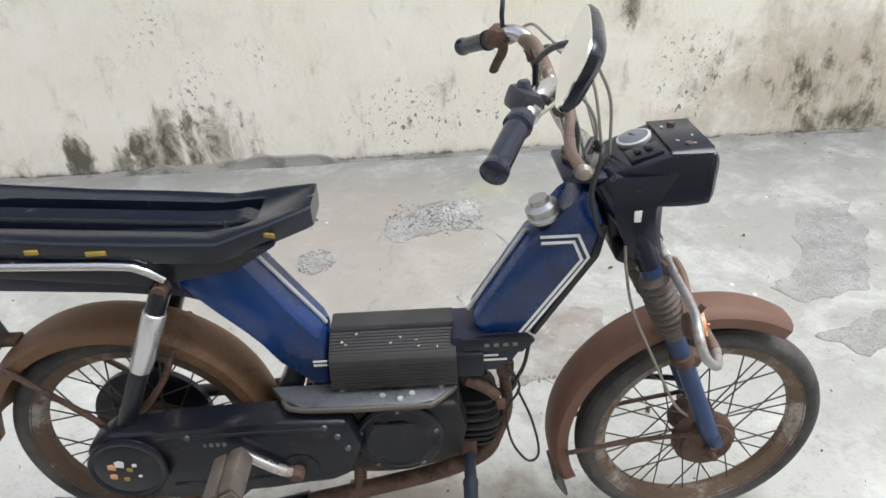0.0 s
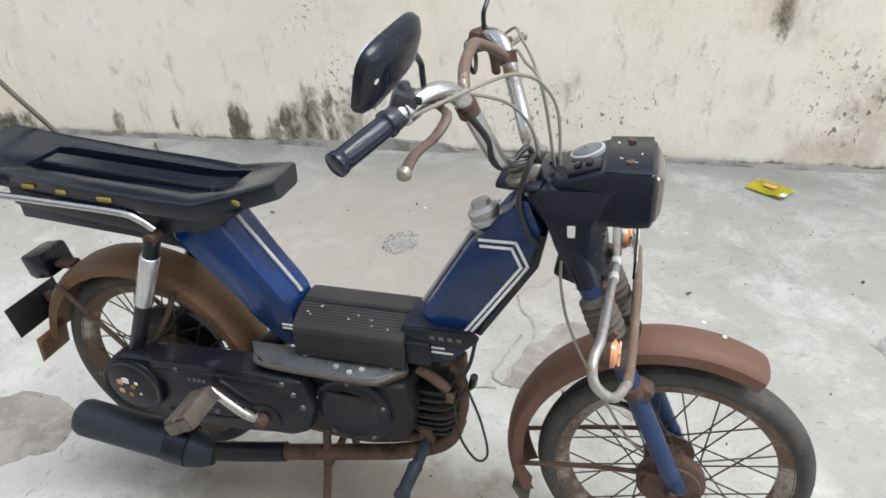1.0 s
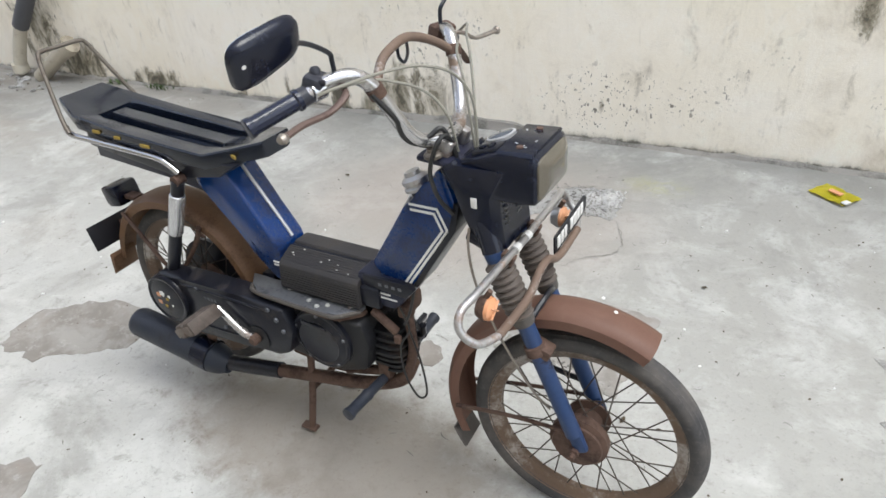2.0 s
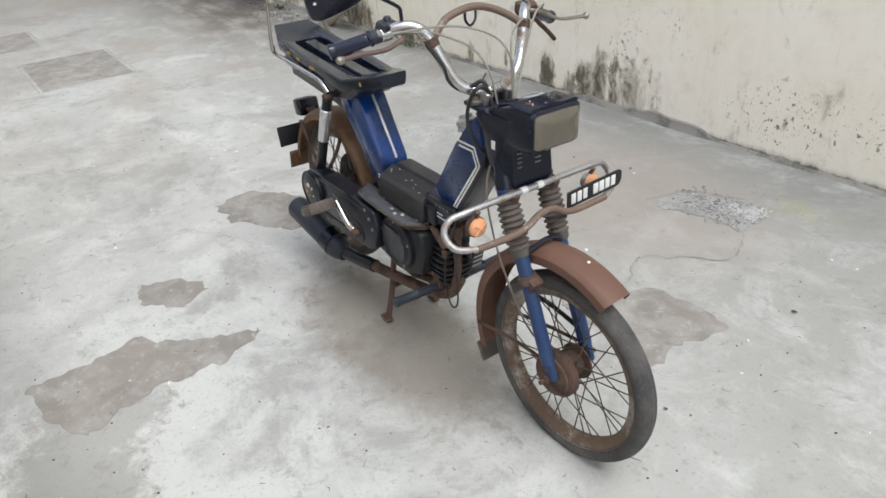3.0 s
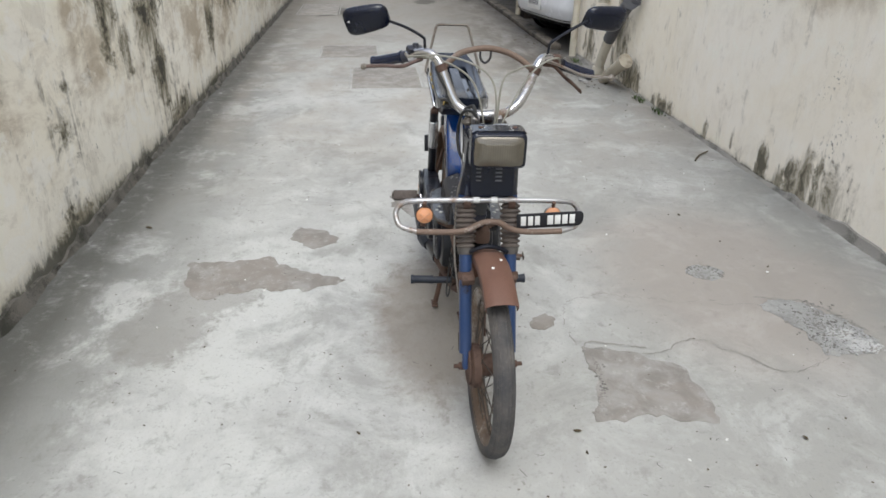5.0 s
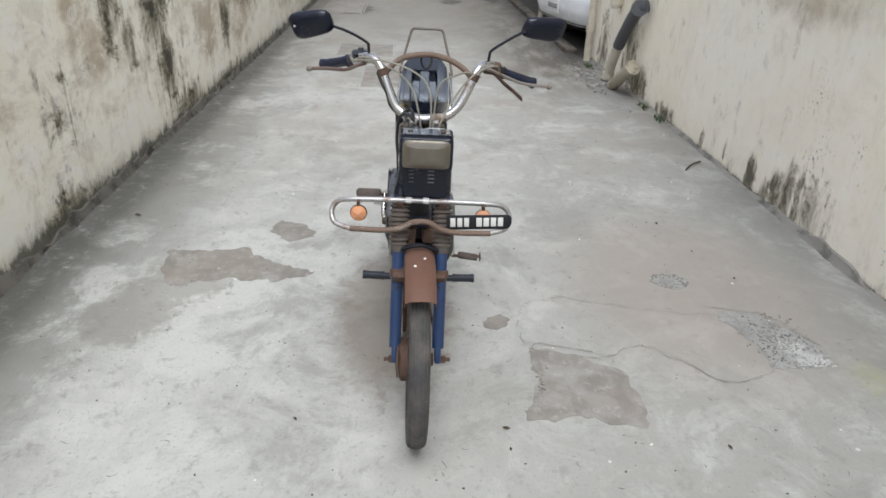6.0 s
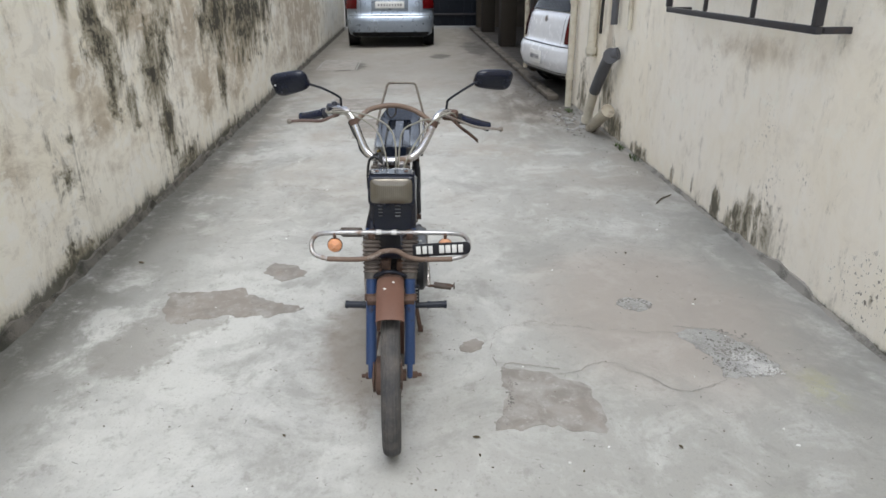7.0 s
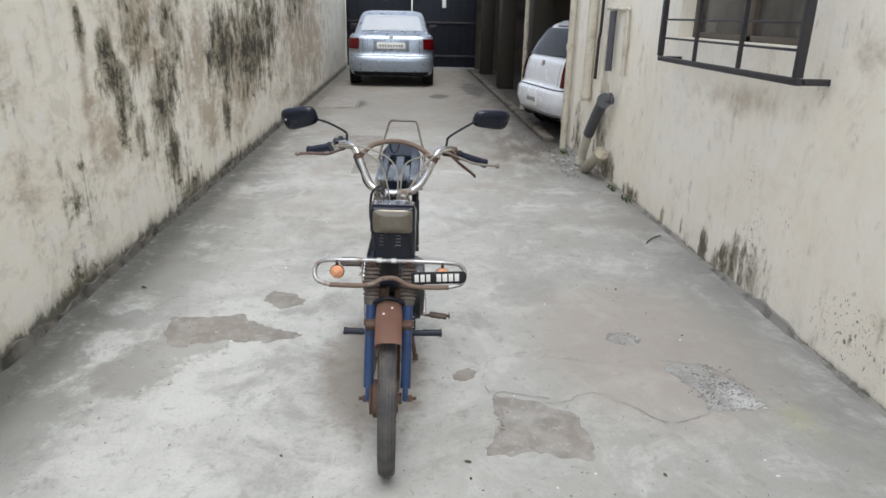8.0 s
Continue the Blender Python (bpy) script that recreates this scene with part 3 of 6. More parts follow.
def ground():
    bm = bmesh.new()
    xs = [-60, -30, -19] + [-18 + 0.25 * i for i in range(97)] + [8, 15, 30, 60]
    ys = [-60, -20, -6, -3] + [-2.4 + 0.2 * i for i in range(26)] + [3.2, 6, 10, 20, 60]
    grid = []
    for x in xs:
        row = []
        for y in ys:
            near = 1.0 if (-17 < x < 6 and -2 < y < 2.2) else 0.0
            h = near * (0.0010 * noise.noise((x * 0.9, y * 0.9, 0.3)) - 0.0010)
            row.append(bm.verts.new((x, y, h)))
        grid.append(row)
    for i in range(len(xs) - 1):
        for j in range(len(ys) - 1):
            bm.faces.new((grid[i][j], grid[i + 1][j], grid[i + 1][j + 1], grid[i][j + 1]))
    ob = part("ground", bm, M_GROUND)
    tagged(ob, "mottled pale grey concrete alley floor with worn stains and painted shade", "ground", kind="structure")


ground()


def patch(corners, label, name="cement_patch", material=M_PATCH, rough=0.03, height=0.0009, seed=1):
    """A ragged flush repair in the concrete."""
    rnd = random.Random(seed)
    pts = []
    n = len(corners)
    for i in range(n):
        a, b = Vector(corners[i]), Vector(corners[(i + 1) % n])
        steps = max(3, int((b - a).length / 0.02))
        side = Vector((-(b - a).y, (b - a).x)).normalized()
        for k in range(steps):
            q = a.lerp(b, k / steps)
            w = noise.noise((q.x * 14 + seed, q.y * 14, seed)) + 0.5 * noise.noise((q.x * 45, q.y * 45 + seed, 2))
            pts.append(q + side * w * rough + Vector((rnd.uniform(-1, 1), rnd.uniform(-1, 1))) * 0.0015)
    bm = bmesh.new()
    low = [bm.verts.new((p.x, p.y, -0.006)) for p in pts]
    high = [bm.verts.new((p.x, p.y, height)) for p in pts]
    for i in range(len(pts)):
        j = (i + 1) % len(pts)
        bm.faces.new((low[i], low[j], high[j], high[i]))
    bmesh.ops.triangle_fill(bm, edges=[e for e in bm.edges if all(v in set(high) for v in e.verts)], use_beauty=True)
    ob = part(name, bm, material, smooth=False)
    return tagged(ob, label, "floor patch", kind="structure")


patch([(-0.39, 0.40), (-0.21, 0.41), (-0.03, 0.335), (-0.02, 0.52), (0.02, 0.69), (-0.09, 0.72), (-0.24, 0.70), (-0.34, 0.58)], "brown-grey cement repair with a ragged edge beside the front wheel", seed=1)
patch([(-1.12, -1.06), (-1.14, -0.72), (-1.02, -0.60), (-0.92, -0.41), (-0.85, -0.55), (-0.87, -0.74), (-0.80, -0.97), (-0.92, -1.02)], "long brown-grey cement repair with a pointed end", seed=2)
patch([(-1.33, -0.67), (-1.45, -0.63), (-1.40, -0.50), (-1.26, -0.45), (-1.21, -0.56)], "small rounded brown-grey cement repair", seed=4)
patch([(-1.87, -0.20), (-1.90, -0.03), (-1.69, 0.14), (-1.45, 0.10), (-1.44, -0.04), (-1.60, -0.14), (-1.70, -0.20)], "flat grey cement repair behind the rear wheel", seed=5)
patch([(0.89, 1.20), (1.10, 1.23), (1.04, 1.0), (0.86, 0.70), (0.62, 0.66), (0.57, 0.74), (0.74, 0.86), (0.80, 1.05)], "rough mottled grey repair beyond the front wheel", material=M_RUBBLE, seed=6)
patch([(0.58, 0.50), (0.85, 0.60), (0.98, 0.52), (0.80, 0.42), (0.66, 0.43)], "thin rough grey repair beyond the front wheel", material=M_RUBBLE, seed=7)
patch([(-0.56, 0.25), (-0.60, 0.27), (-0.605, 0.32), (-0.57, 0.36), (-0.52, 0.34), (-0.51, 0.28)], "tiny brown cement repair", seed=8)
patch([(-0.88, 0.985), (-0.925, 1.01), (-0.945, 1.065), (-0.925, 1.12), (-0.88, 1.145), (-0.835, 1.12), (-0.815, 1.065), (-0.835, 1.01)], "small round rough grey repair", material=M_RUBBLE, rough=0.014, seed=9)
patch([(-0.62, 1.15), (-0.64, 1.30), (-0.52, 1.40), (-0.35, 1.45), (-0.27, 1.38), (-0.28, 1.21), (-0.42, 1.23)], "shallow broken hole in the concrete", material=M_RUBBLE, seed=10)
for k, (x0, x1, y0, y1) in enumerate(((-5.15, -4.23, -0.49, 0.17), (-6.35, -5.6, -0.83, -0.19), (-10.2, -8.9, -1.35, -0.72))):
    # inspection covers: a raised rim round a slab
    lid = tagged(new("inspection_cover"), "flat concrete inspection cover with a thin raised rim set in the floor", "manhole cover", "inspection covers", "structure")
    lid.location = ((x0 + x1) / 2, (y0 + y1) / 2, 0)
    w, d = x1 - x0, y1 - y0
    part("slab", box((0, 0, -0.004), (w - 0.07, d - 0.07, 0.010), 0.003), M_PATCH, lid)
    for sx, sy, lx, ly in ((0, -1, w, 0.02), (0, 1, w, 0.02), (-1, 0, 0.02, d - 0.04), (1, 0, 0.02, d - 0.04)):
        part("rim", box((sx * (w / 2 - 0.012), sy * (d / 2 - 0.012), -0.006), (lx * 0.97, ly * 0.7 if lx > ly else ly * 0.97, 0.014), 0.003) if lx > ly else box((sx * (w / 2 - 0.012), 0, -0.006), (0.014, ly - 0.02, 0.014), 0.003), M_RUBBLE, lid)


def crack(points, width, label, seed=0):
    """A ragged crack: broken strands of dirt that part and meet along a wavering line."""
    bm = bmesh.new()
    path = smooth_path([(x, y, 0) for x, y in points], 26)
    for strand in range(4):
        prev = None
        for i, q in enumerate(path):
            d = (path[min(i + 1, len(path) - 1)] - path[max(i - 1, 0)]).normalized()
            side = Vector((-d.y, d.x, 0))
            drift = 0.020 * noise.noise((q.x * 16, q.y * 16, 4 + seed)) + 0.006 * noise.noise((q.x * 60, q.y * 60, 4))
            part_off = 0.010 * noise.noise((q.x * 24, q.y * 24, 7 * strand + seed)) + 0.003 * noise.noise((q.x * 130, q.y * 130, strand))
            w = width * (0.55 if strand else 1.0) * (noise.noise((q.x * 30, q.y * 30, 9 + 5 * strand)) * 1.3 + (0.55 if strand == 0 else 0.12))
            if w < 0.00025:
                prev = None
                continue
            c = q + side * (drift + (part_off if strand else 0.3 * part_off)) + Vector((0, 0, 0.0010 + 0.0003 * strand))
            row = (bm.verts.new(c + side * w), bm.verts.new(c - side * w))
            if prev:
                bm.faces.new((prev[0], prev[1], row[1], row[0]))
            prev = row
    tagged(part("floor_crack", bm, M_CRACKLINE, smooth=False), label, "crack", kind="structure")


crack([(-0.40, 0.385), (-0.56, 0.385), (-0.68, 0.42), (-0.735, 0.56), (-0.685, 0.76), (-0.64, 0.96), (-0.60, 1.19)], 0.0017, "wavering broken hairline crack in the concrete", 1)
crack([(-0.38, 0.42), (-0.33, 0.63), (-0.41, 0.80), (-0.31, 0.91), (-0.20, 1.04), (-0.24, 1.18), (-0.33, 1.26)], 0.0026, "wavering open crack in the concrete", 2)
crack([(-0.39, 0.40), (-0.41, 0.46), (-0.385, 0.55), (-0.37, 0.62)], 0.0048, "dark broken edge of a cement repair", 3)
crack([(-0.66, 1.16), (-0.64, 1.30), (-0.58, 1.37), (-0.50, 1.415), (-0.40, 1.45)], 0.0040, "dark broken edge of a hole in the concrete", 4)


def chips(name, count, spread, size, material, label, category, flat=0.5, seed=5):
    """Many small stones or flakes in one mesh."""
    rnd = random.Random(seed)
    bm = bmesh.new()
    for _ in range(count):
        x, y = spread(rnd)
        s = size * rnd.uniform(0.4, 1.3)
        m = Matrix.Translation((x, y, s * flat * 0.45)) @ Euler((rnd.uniform(-0.3, 0.3), rnd.uniform(-0.3, 0.3), rnd.uniform(0, 6.3))).to_matrix().to_4x4() @ Matrix.Diagonal((s, s * rnd.uniform(0.5, 1), s * flat, 1))
        made = bmesh.ops.create_icosphere(bm, subdivisions=1, radius=1, matrix=m)
        for v in made["verts"]:
            v.co += Vector((rnd.uniform(-1, 1), rnd.uniform(-1, 1), rnd.uniform(-0.4, 0.4))) * s * 0.22
    return tagged(part(name, bm, material, smooth=False), label, category, kind="stuff")


chips("pothole_gravel", 460, lambda r: (-0.355 + r.triangular(-0.10, 0.085, 0.02), 1.36 + r.triangular(-0.10, 0.085, 0.01)), 0.0058, M_GRAVEL, "loose pale gravel in the broken hole", "gravel")
chips("pothole_crumbs", 420, lambda r: (-0.42 + r.triangular(-0.22, 0.15, 0.05), 1.33 + r.triangular(-0.14, 0.12)), 0.0058, M_CRACK, "dark crumbled concrete in the broken hole", "rubble", 0.35, 21)
chips("patch_edge_crumbs", 110, lambda r: (lambda t: (-0.40 + 0.37 * t + r.uniform(-0.012, 0.012), 0.405 + 0.02 * math.sin(3.1 * t) - 0.065 * t * t + r.triangular(-0.014, 0.028, 0.0)))(r.random()), 0.0046, M_CRACK, "dark crumbs along the broken edge of a cement repair", "rubble", 0.35, 22)
chips("round_patch_crumbs", 120, lambda r: (lambda a, d: (-0.88 + d * 0.063 * math.cos(a), 1.065 + d * 0.078 * math.sin(a)))(r.uniform(0, 6.28), r.random() ** 0.35), 0.0052, M_CRACK, "dark crumbs in a small round repair", "rubble", 0.3, 23)
chips("floor_grit", 520, lambda r: (r.uniform(-4.5, 1.4), r.uniform(-1.5, 1.8)), 0.0034, M_LEAF, "scattered dark grit and specks on the concrete", "grit", 0.4, 8)
def scuffs():
    """Short dark dashes worn into the concrete, too many to count."""
    rnd = random.Random(31)
    bm = bmesh.new()
    for _ in range(230):
        x, y, a, bend = rnd.uniform(-2.6, 1.3), rnd.uniform(-1.35, 1.6), rnd.uniform(0, 6.28), rnd.uniform(-1.6, 1.6)
        length, w = rnd.uniform(0.008, 0.034), rnd.uniform(0.0006, 0.0016)
        prev = None
        for k in range(6):
            t = k / 5
            b = a + bend * t
            p = Vector((x + length * t * math.cos(b), y + length * t * math.sin(b), 0.0012))
            side = Vector((-math.sin(b), math.cos(b), 0)) * w * math.sin(math.pi * (0.1 + 0.8 * t))
            row = (bm.verts.new(p - side), bm.verts.new(p + side))
            if prev:
                bm.faces.new((prev[0], prev[1], row[1], row[0]))
            prev = row
    tagged(part("scuff_marks", bm, M_SCUFF, smooth=False), "short dark scuffs and dashes in the concrete", "scuffs", kind="stuff")


scuffs()
chips("white_crumbs", 46, lambda r: (r.uniform(-3.5, 1.2), r.uniform(-1.2, 1.8)), 0.006, M_WHITE, "scattered pale crumbs on the concrete", "crumbs", 0.5, 12)


def leaf(x, y, size, turn):
    n = 14
    bm = bmesh.new()
    mid = [bm.verts.new((size * (2 * i / n - 1), 0, 0.004 + 0.006 * math.sin(3.1 * i / n))) for i in range(n + 1)]
    for s in (-1, 1):
        rim = [bm.verts.new((size * (2 * i / n - 1), s * size * 0.42 * math.sin(math.pi * i / n) ** 0.8 + 1e-4 * s, 0.003 + 0.004 * (i % 2))) for i in range(n + 1)]
        for i in range(n):
            bm.faces.new((mid[i], mid[i + 1], rim[i + 1], rim[i]))
    ob = part("dry_leaf", bm, M_LEAF)
    ob.matrix_basis = pose(x, y, 0, 0, 0, turn)
    tagged(ob, "small curled dry brown leaf lying on the concrete", "leaf", "dry leaves")


for x, y, s, a in ((0.022, 0.268, 0.013, 80), (0.105, 0.903, 0.010, 20), (-1.485, -1.323, 0.02, 60), (0.11, 0.27, 0.007, 10), (-0.9, 1.35, 0.008, 130), (-1.46, 1.2, 0.012, 0), (-0.02, -0.35, 0.008, 40), (0.62, 1.05, 0.009, 70)):
    leaf(x, y, s, a)


def wrapper():
    bm = bmesh.new()
    n, m = 9, 6
    grid = [[bm.verts.new((0.075 * (2 * i / n - 1), 0.05 * (2 * j / m - 1), 0.006 + 0.012 * abs(noise.noise((i * 0.8, j * 0.9, 1))))) for j in range(m + 1)] for i in range(n + 1)]
    for i in range(n):
        for j in range(m):
            bm.faces.new((grid[i][j], grid[i + 1][j], grid[i + 1][j + 1], grid[i][j + 1]))
    bmesh.ops.solidify(bm, geom=bm.faces[:], thickness=0.003)
    ob = part("snack_wrapper", bm, M_WRAP)
    ob.matrix_basis = pose(0.435, 1.66, 0.0, 0, 0, -38)
    tagged(ob, "crumpled yellow foil snack wrapper lying by the wall", "wrapper")
    part("printed_band", box((0.0, 0.004, 0.0165), (0.05, 0.022, 0.004), 0.001), M_ORANGE, ob, "orange printed band")
    part("sealed_end", box((0.07, -0.028, 0.014), (0.022, 0.03, 0.004), 0.001), M_WHITE, ob, "white torn end")


wrapper()
stick = part("dry_stick", tube([(-2.25, 1.64, 0.008), (-2.33, 1.70, 0.012), (-2.41, 1.79, 0.01)], 0.005, 6), M_LEAF)
tagged(stick, "short dry twig lying on the concrete", "stick")


# ---- walls ----
def wall_box(name, x0, x1, y0, y1, z0, z1, material, label, category="wall", bevel=0.0):
    ob = part(name, box(((x0 + x1) / 2, (y0 + y1) / 2, (z0 + z1) / 2), (x1 - x0, y1 - y0, z1 - z0), bevel), material, smooth=False)
    return tagged(ob, label, category, kind="structure")


wall_box("wall_left", -17.2, 2.6, Y_LEFT - 0.22, Y_LEFT, -0.1, 2.3, M_WALL_L, "cream compound wall streaked with black mould, damp and painted shade")
WX0, WX1, WZ0, WZ1 = -2.80, -1.22, 1.27, 2.45
bm = bmesh.new()
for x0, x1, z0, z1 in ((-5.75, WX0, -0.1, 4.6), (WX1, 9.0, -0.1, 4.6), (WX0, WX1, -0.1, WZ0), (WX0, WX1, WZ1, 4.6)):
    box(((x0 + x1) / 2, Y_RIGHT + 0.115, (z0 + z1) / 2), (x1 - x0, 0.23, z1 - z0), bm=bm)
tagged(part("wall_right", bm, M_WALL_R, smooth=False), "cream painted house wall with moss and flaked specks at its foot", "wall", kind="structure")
# unseen wall added to close the alley, kept low for more sky light
wall_box("wall_end", 9.0, 9.22, -4.0, 2.1, -0.1, 1.2, M_WALL_R, "plain unseen end wall closing the alley")
# plain walls added round the bay, with its shade in their colour
wall_box("wall_return", -5.75, -5.55, Y_RIGHT + 0.23, 7.0, -0.1, 2.6, M_DARK_WALL, "plaster return wall of the parking bay, coloured for shade")
wall_box("wall_bay_back", -17.2, -5.55, 7.0, 7.2, -0.1, 2.6, M_DARK_WALL, "plaster back wall of the parking bay, coloured for shade")
wall_box("wall_bay_end", -17.4, -17.2, 1.9, 7.2, -0.1, 2.6, M_DARK_WALL, "plaster end wall of the parking bay, coloured for shade")
wall_box("ceiling_bay", -17.2, -5.752, Y_RIGHT, 7.2, 2.6, 4.6, M_WALL_R, "painted concrete slab and storey over the parking bay", "ceiling")


def skirting(name, y, out, top, seed, label, x0=-17.0, x1=8.5):
    """A ragged cement fillet along the wall's foot."""
    bm = bmesh.new()
    n = int((x1 - x0) / 0.03)
    rows = []
    for i in range(n + 1):
        x = x0 + (x1 - x0) * i / n
        h = top * (0.55 + 0.8 * noise.noise((x * 2.2, seed, 0)) + 0.7 * noise.noise((x * 9, seed, 3)) )
        if out < 0:
            h += 0.04 * max(0.0, 1 - abs((x + 1.15) / 0.32) ** 3) * (0.8 + 0.5 * noise.noise((x * 7, 1, 1)))
        w = 0.024 + 0.02 * noise.noise((x * 3.1, seed, 6)) + 0.012 * noise.noise((x * 13, seed, 6))
        h = max(h, 0.009)
        w = max(w, 0.008)
        rows.append([bm.verts.new((x, y, h)), bm.verts.new((x, y + out * 0.009, h - 0.006)), bm.verts.new((x, y + out * w * 0.55, h * 0.35)), bm.verts.new((x, y + out * w, -0.004))])
    for a, b in zip(rows, rows[1:]):
        for k in range(3):
            bm.faces.new((a[k], b[k], b[k + 1], a[k + 1]))
    tagged(part(name, bm, M_SKIRT if out > 0 else M_SKIRT_R), label, "skirting", kind="structure")


skirting("baseboard_left", Y_LEFT, 1, 0.075, 2.0, "dark mossy cement fillet at the foot of the wall", x1=2.55)
skirting("baseboard_right", Y_RIGHT, -1, 0.026, 7.0, "rough grey cement fillet at the foot of the wall", x0=-5.7)


# ---- window with its grille ----
def window():
    w = tagged(new("window_1"), "dim house window with a brown frame behind an iron grille", "window", kind="structure")
    y = Y_RIGHT
    part("pane", box(((WX0 + WX1) / 2, y + 0.13, (WZ0 + WZ1) / 2), (WX1 - WX0 - 0.1, 0.008, WZ1 - WZ0 - 0.1)), M_WINGLASS, w)
    for x in (WX0 + 0.03, (WX0 + WX1) / 2, WX1 - 0.03):
        part("window_frame", box((x, y + 0.12, (WZ0 + WZ1) / 2), (0.055, 0.05, WZ1 - WZ0 - 0.012), 0.004), M_FRAME, w)
    for z in (WZ0 + 0.03, WZ1 - 0.03):
        part("window_frame", box(((WX0 + WX1) / 2, y + 0.12, z), (WX1 - WX0 - 0.12, 0.05, 0.05), 0.004), M_FRAME, w)
    part("window_sill", box(((WX0 + WX1) / 2, y + 0.05, WZ0 + 0.0105), (WX1 - WX0 - 0.01, 0.09, 0.02), 0.004), M_WALL_R, w)


window()


def grille():
    gr = tagged(new("window_grille"), "dark iron box grille standing out from the house wall", "window grille")
    x0, x1, z0, z1, y = -2.70, -1.02, 1.155, 2.5, 1.745
    part("bottom_bar", box(((x0 + x1) / 2, y, z0), (x1 - x0 + 0.03, 0.03, 0.03), 0.003), M_IRON, gr)
    part("top_bar", box(((x0 + x1) / 2, y, z1), (x1 - x0 + 0.03, 0.03, 0.03), 0.003), M_IRON, gr)
    for z in (1.285, 1.40, 1.56, 1.74, 1.92, 2.1, 2.28):
        part("cross_bar", box(((x0 + x1) / 2, y + 0.004, z), (x1 - x0 - 0.03, 0.012, 0.012), 0.002), M_IRON, gr)
    for k, x in enumerate((x0, x0 + 0.56, x0 + 1.12, x1)):
        s = 0.034 if k in (0, 3) else 0.02
        part("upright", box((x, y - 0.004, (z0 + z1) / 2), (s, s, z1 - z0 - 0.034), 0.002), M_IRON, gr)
    for x in (x0, x1):
        for z in (z0, z1):
            part("wall_arm", box((x, (y + Y_RIGHT) / 2 + 0.013, z), (0.028, Y_RIGHT - y - 0.02, 0.028), 0.003), M_IRON, gr)


grille()


# ---- pipes at the corner of the house ----
def pipe(name, points, r, material, label, collars=(), steps=5):
    ob = part(name, tube(points, r, 14, steps), material)
    tagged(ob, label, "pipe")
    for c, axis in collars:
        part("collar", lathe([(r * 0.9, -0.03), (r * 1.25, -0.03), (r * 1.25, 0.03), (r * 0.9, 0.03)], c, axis, 14), material, ob)
    return ob


pipe("downpipe", [(-5.66, 1.825, 0.0), (-5.66, 1.825, 4.5)], 0.036, M_PVC, "tall cream painted rain pipe on the house corner", [((-5.66, 1.825, 0.32), (0, 0, 1)), ((-5.66, 1.825, 1.1), (0, 0, 1))], 2)
pipe("downpipe", [(-8.5, 1.81, 0.06), (-8.5, 1.81, 2.58)], 0.035, M_PVC_OLD, "thin dirty rain pipe in front of a bay pillar", (), 2)
pipe("downpipe", [(-4.86, 1.83, 0.62), (-4.86, 1.83, 4.5)], 0.045, M_PVC, "cream painted waste pipe on the house wall", [((-4.86, 1.83, 0.68), (0, 0, 1))], 2)
pipe("elbow_pipe", [(-4.02, 1.84, 0.74), (-4.05, 1.81, 0.725), (-4.15, 1.79, 0.66), (-4.34, 1.785, 0.48), (-4.46, 1.785, 0.36)], 0.052, M_PVC_GREY, "grey plastic elbow pipe slanting down the house wall", [((-4.04, 1.785, 0.72), (1, -0.35, 0.1))])
pipe("vent_pipe", [(-4.20, 1.835, 0.96), (-4.20, 1.835, 1.46)], 0.03, M_PVC_GREY, "short grey plastic pipe on the house wall", (), 2)
pipe("waste_pipe", [(-4.45, 1.785, 0.38), (-4.58, 1.785, 0.20), (-4.68, 1.785, 0.03)], 0.043, M_PVC, "cream waste pipe running into the floor", [((-4.66, 1.785, 0.06), (0.1, 0, 1))])
pipe("clean_out_pipe", [(-4.42, 1.765, 0.02), (-4.22, 1.775, 0.14), (-4.05, 1.79, 0.24)], 0.05, M_PVC_OLD, "dirty clean-out stub with a pale cap leaning at the wall", [((-4.04, 1.79, 0.245), (0.75, 0.17, 0.5))])
pipe("bracket_pipe", [(-4.42, 1.855, 1.485), (-3.9, 1.855, 1.465), (-3.86, 1.855, 1.44), (-3.84, 1.855, 0.95)], 0.018, M_PVC, "thin bent cream conduit on the house wall", [((-3.84, 1.855, 1.2), (0, 0, 1))])
pipe("cable_run", [(-4.62, 1.85, 4.4), (-4.60, 1.85, 1.6), (-4.64, 1.85, 1.2), (-4.66, 1.85, 0.85)], 0.014, M_CABLE_DARK, "dark cable hanging down the house wall")
def weed(x, y, seed):
    """A few small blades of green growing from the joint at the wall."""
    rnd = random.Random(seed)
    bm = bmesh.new()
    for _ in range(46):
        a, lean, h = rnd.uniform(0, 6.28), rnd.uniform(0.3, 1.1), rnd.uniform(0.012, 0.038)
        bx, by, w = rnd.gauss(0, 0.05), rnd.gauss(0, 0.016), rnd.uniform(0.003, 0.006)
        tip = Vector((bx + h * lean * math.cos(a), by + h * lean * math.sin(a) - 0.006, h))
        side = Vector((-math.sin(a), math.cos(a), 0)) * w
        base = Vector((bx, by, 0))
        mid = base.lerp(tip, 0.55) + Vector((0, 0, h * 0.12))
        v = [bm.verts.new(p) for p in (base - side * 0.4, base + side * 0.4, mid + side, tip, mid - side)]
        bm.faces.new(v)
    ob = part("weed_tuft", bm, M_WEED, smooth=False)
    ob.location = (x, y, 0.004)
    tagged(ob, "small green weeds growing at the foot of the wall", "weeds", kind="stuff")


weed(-3.72, 1.83, 3)
weed(-3.35, 1.845, 4)
weed(-5.3, 1.76, 6)
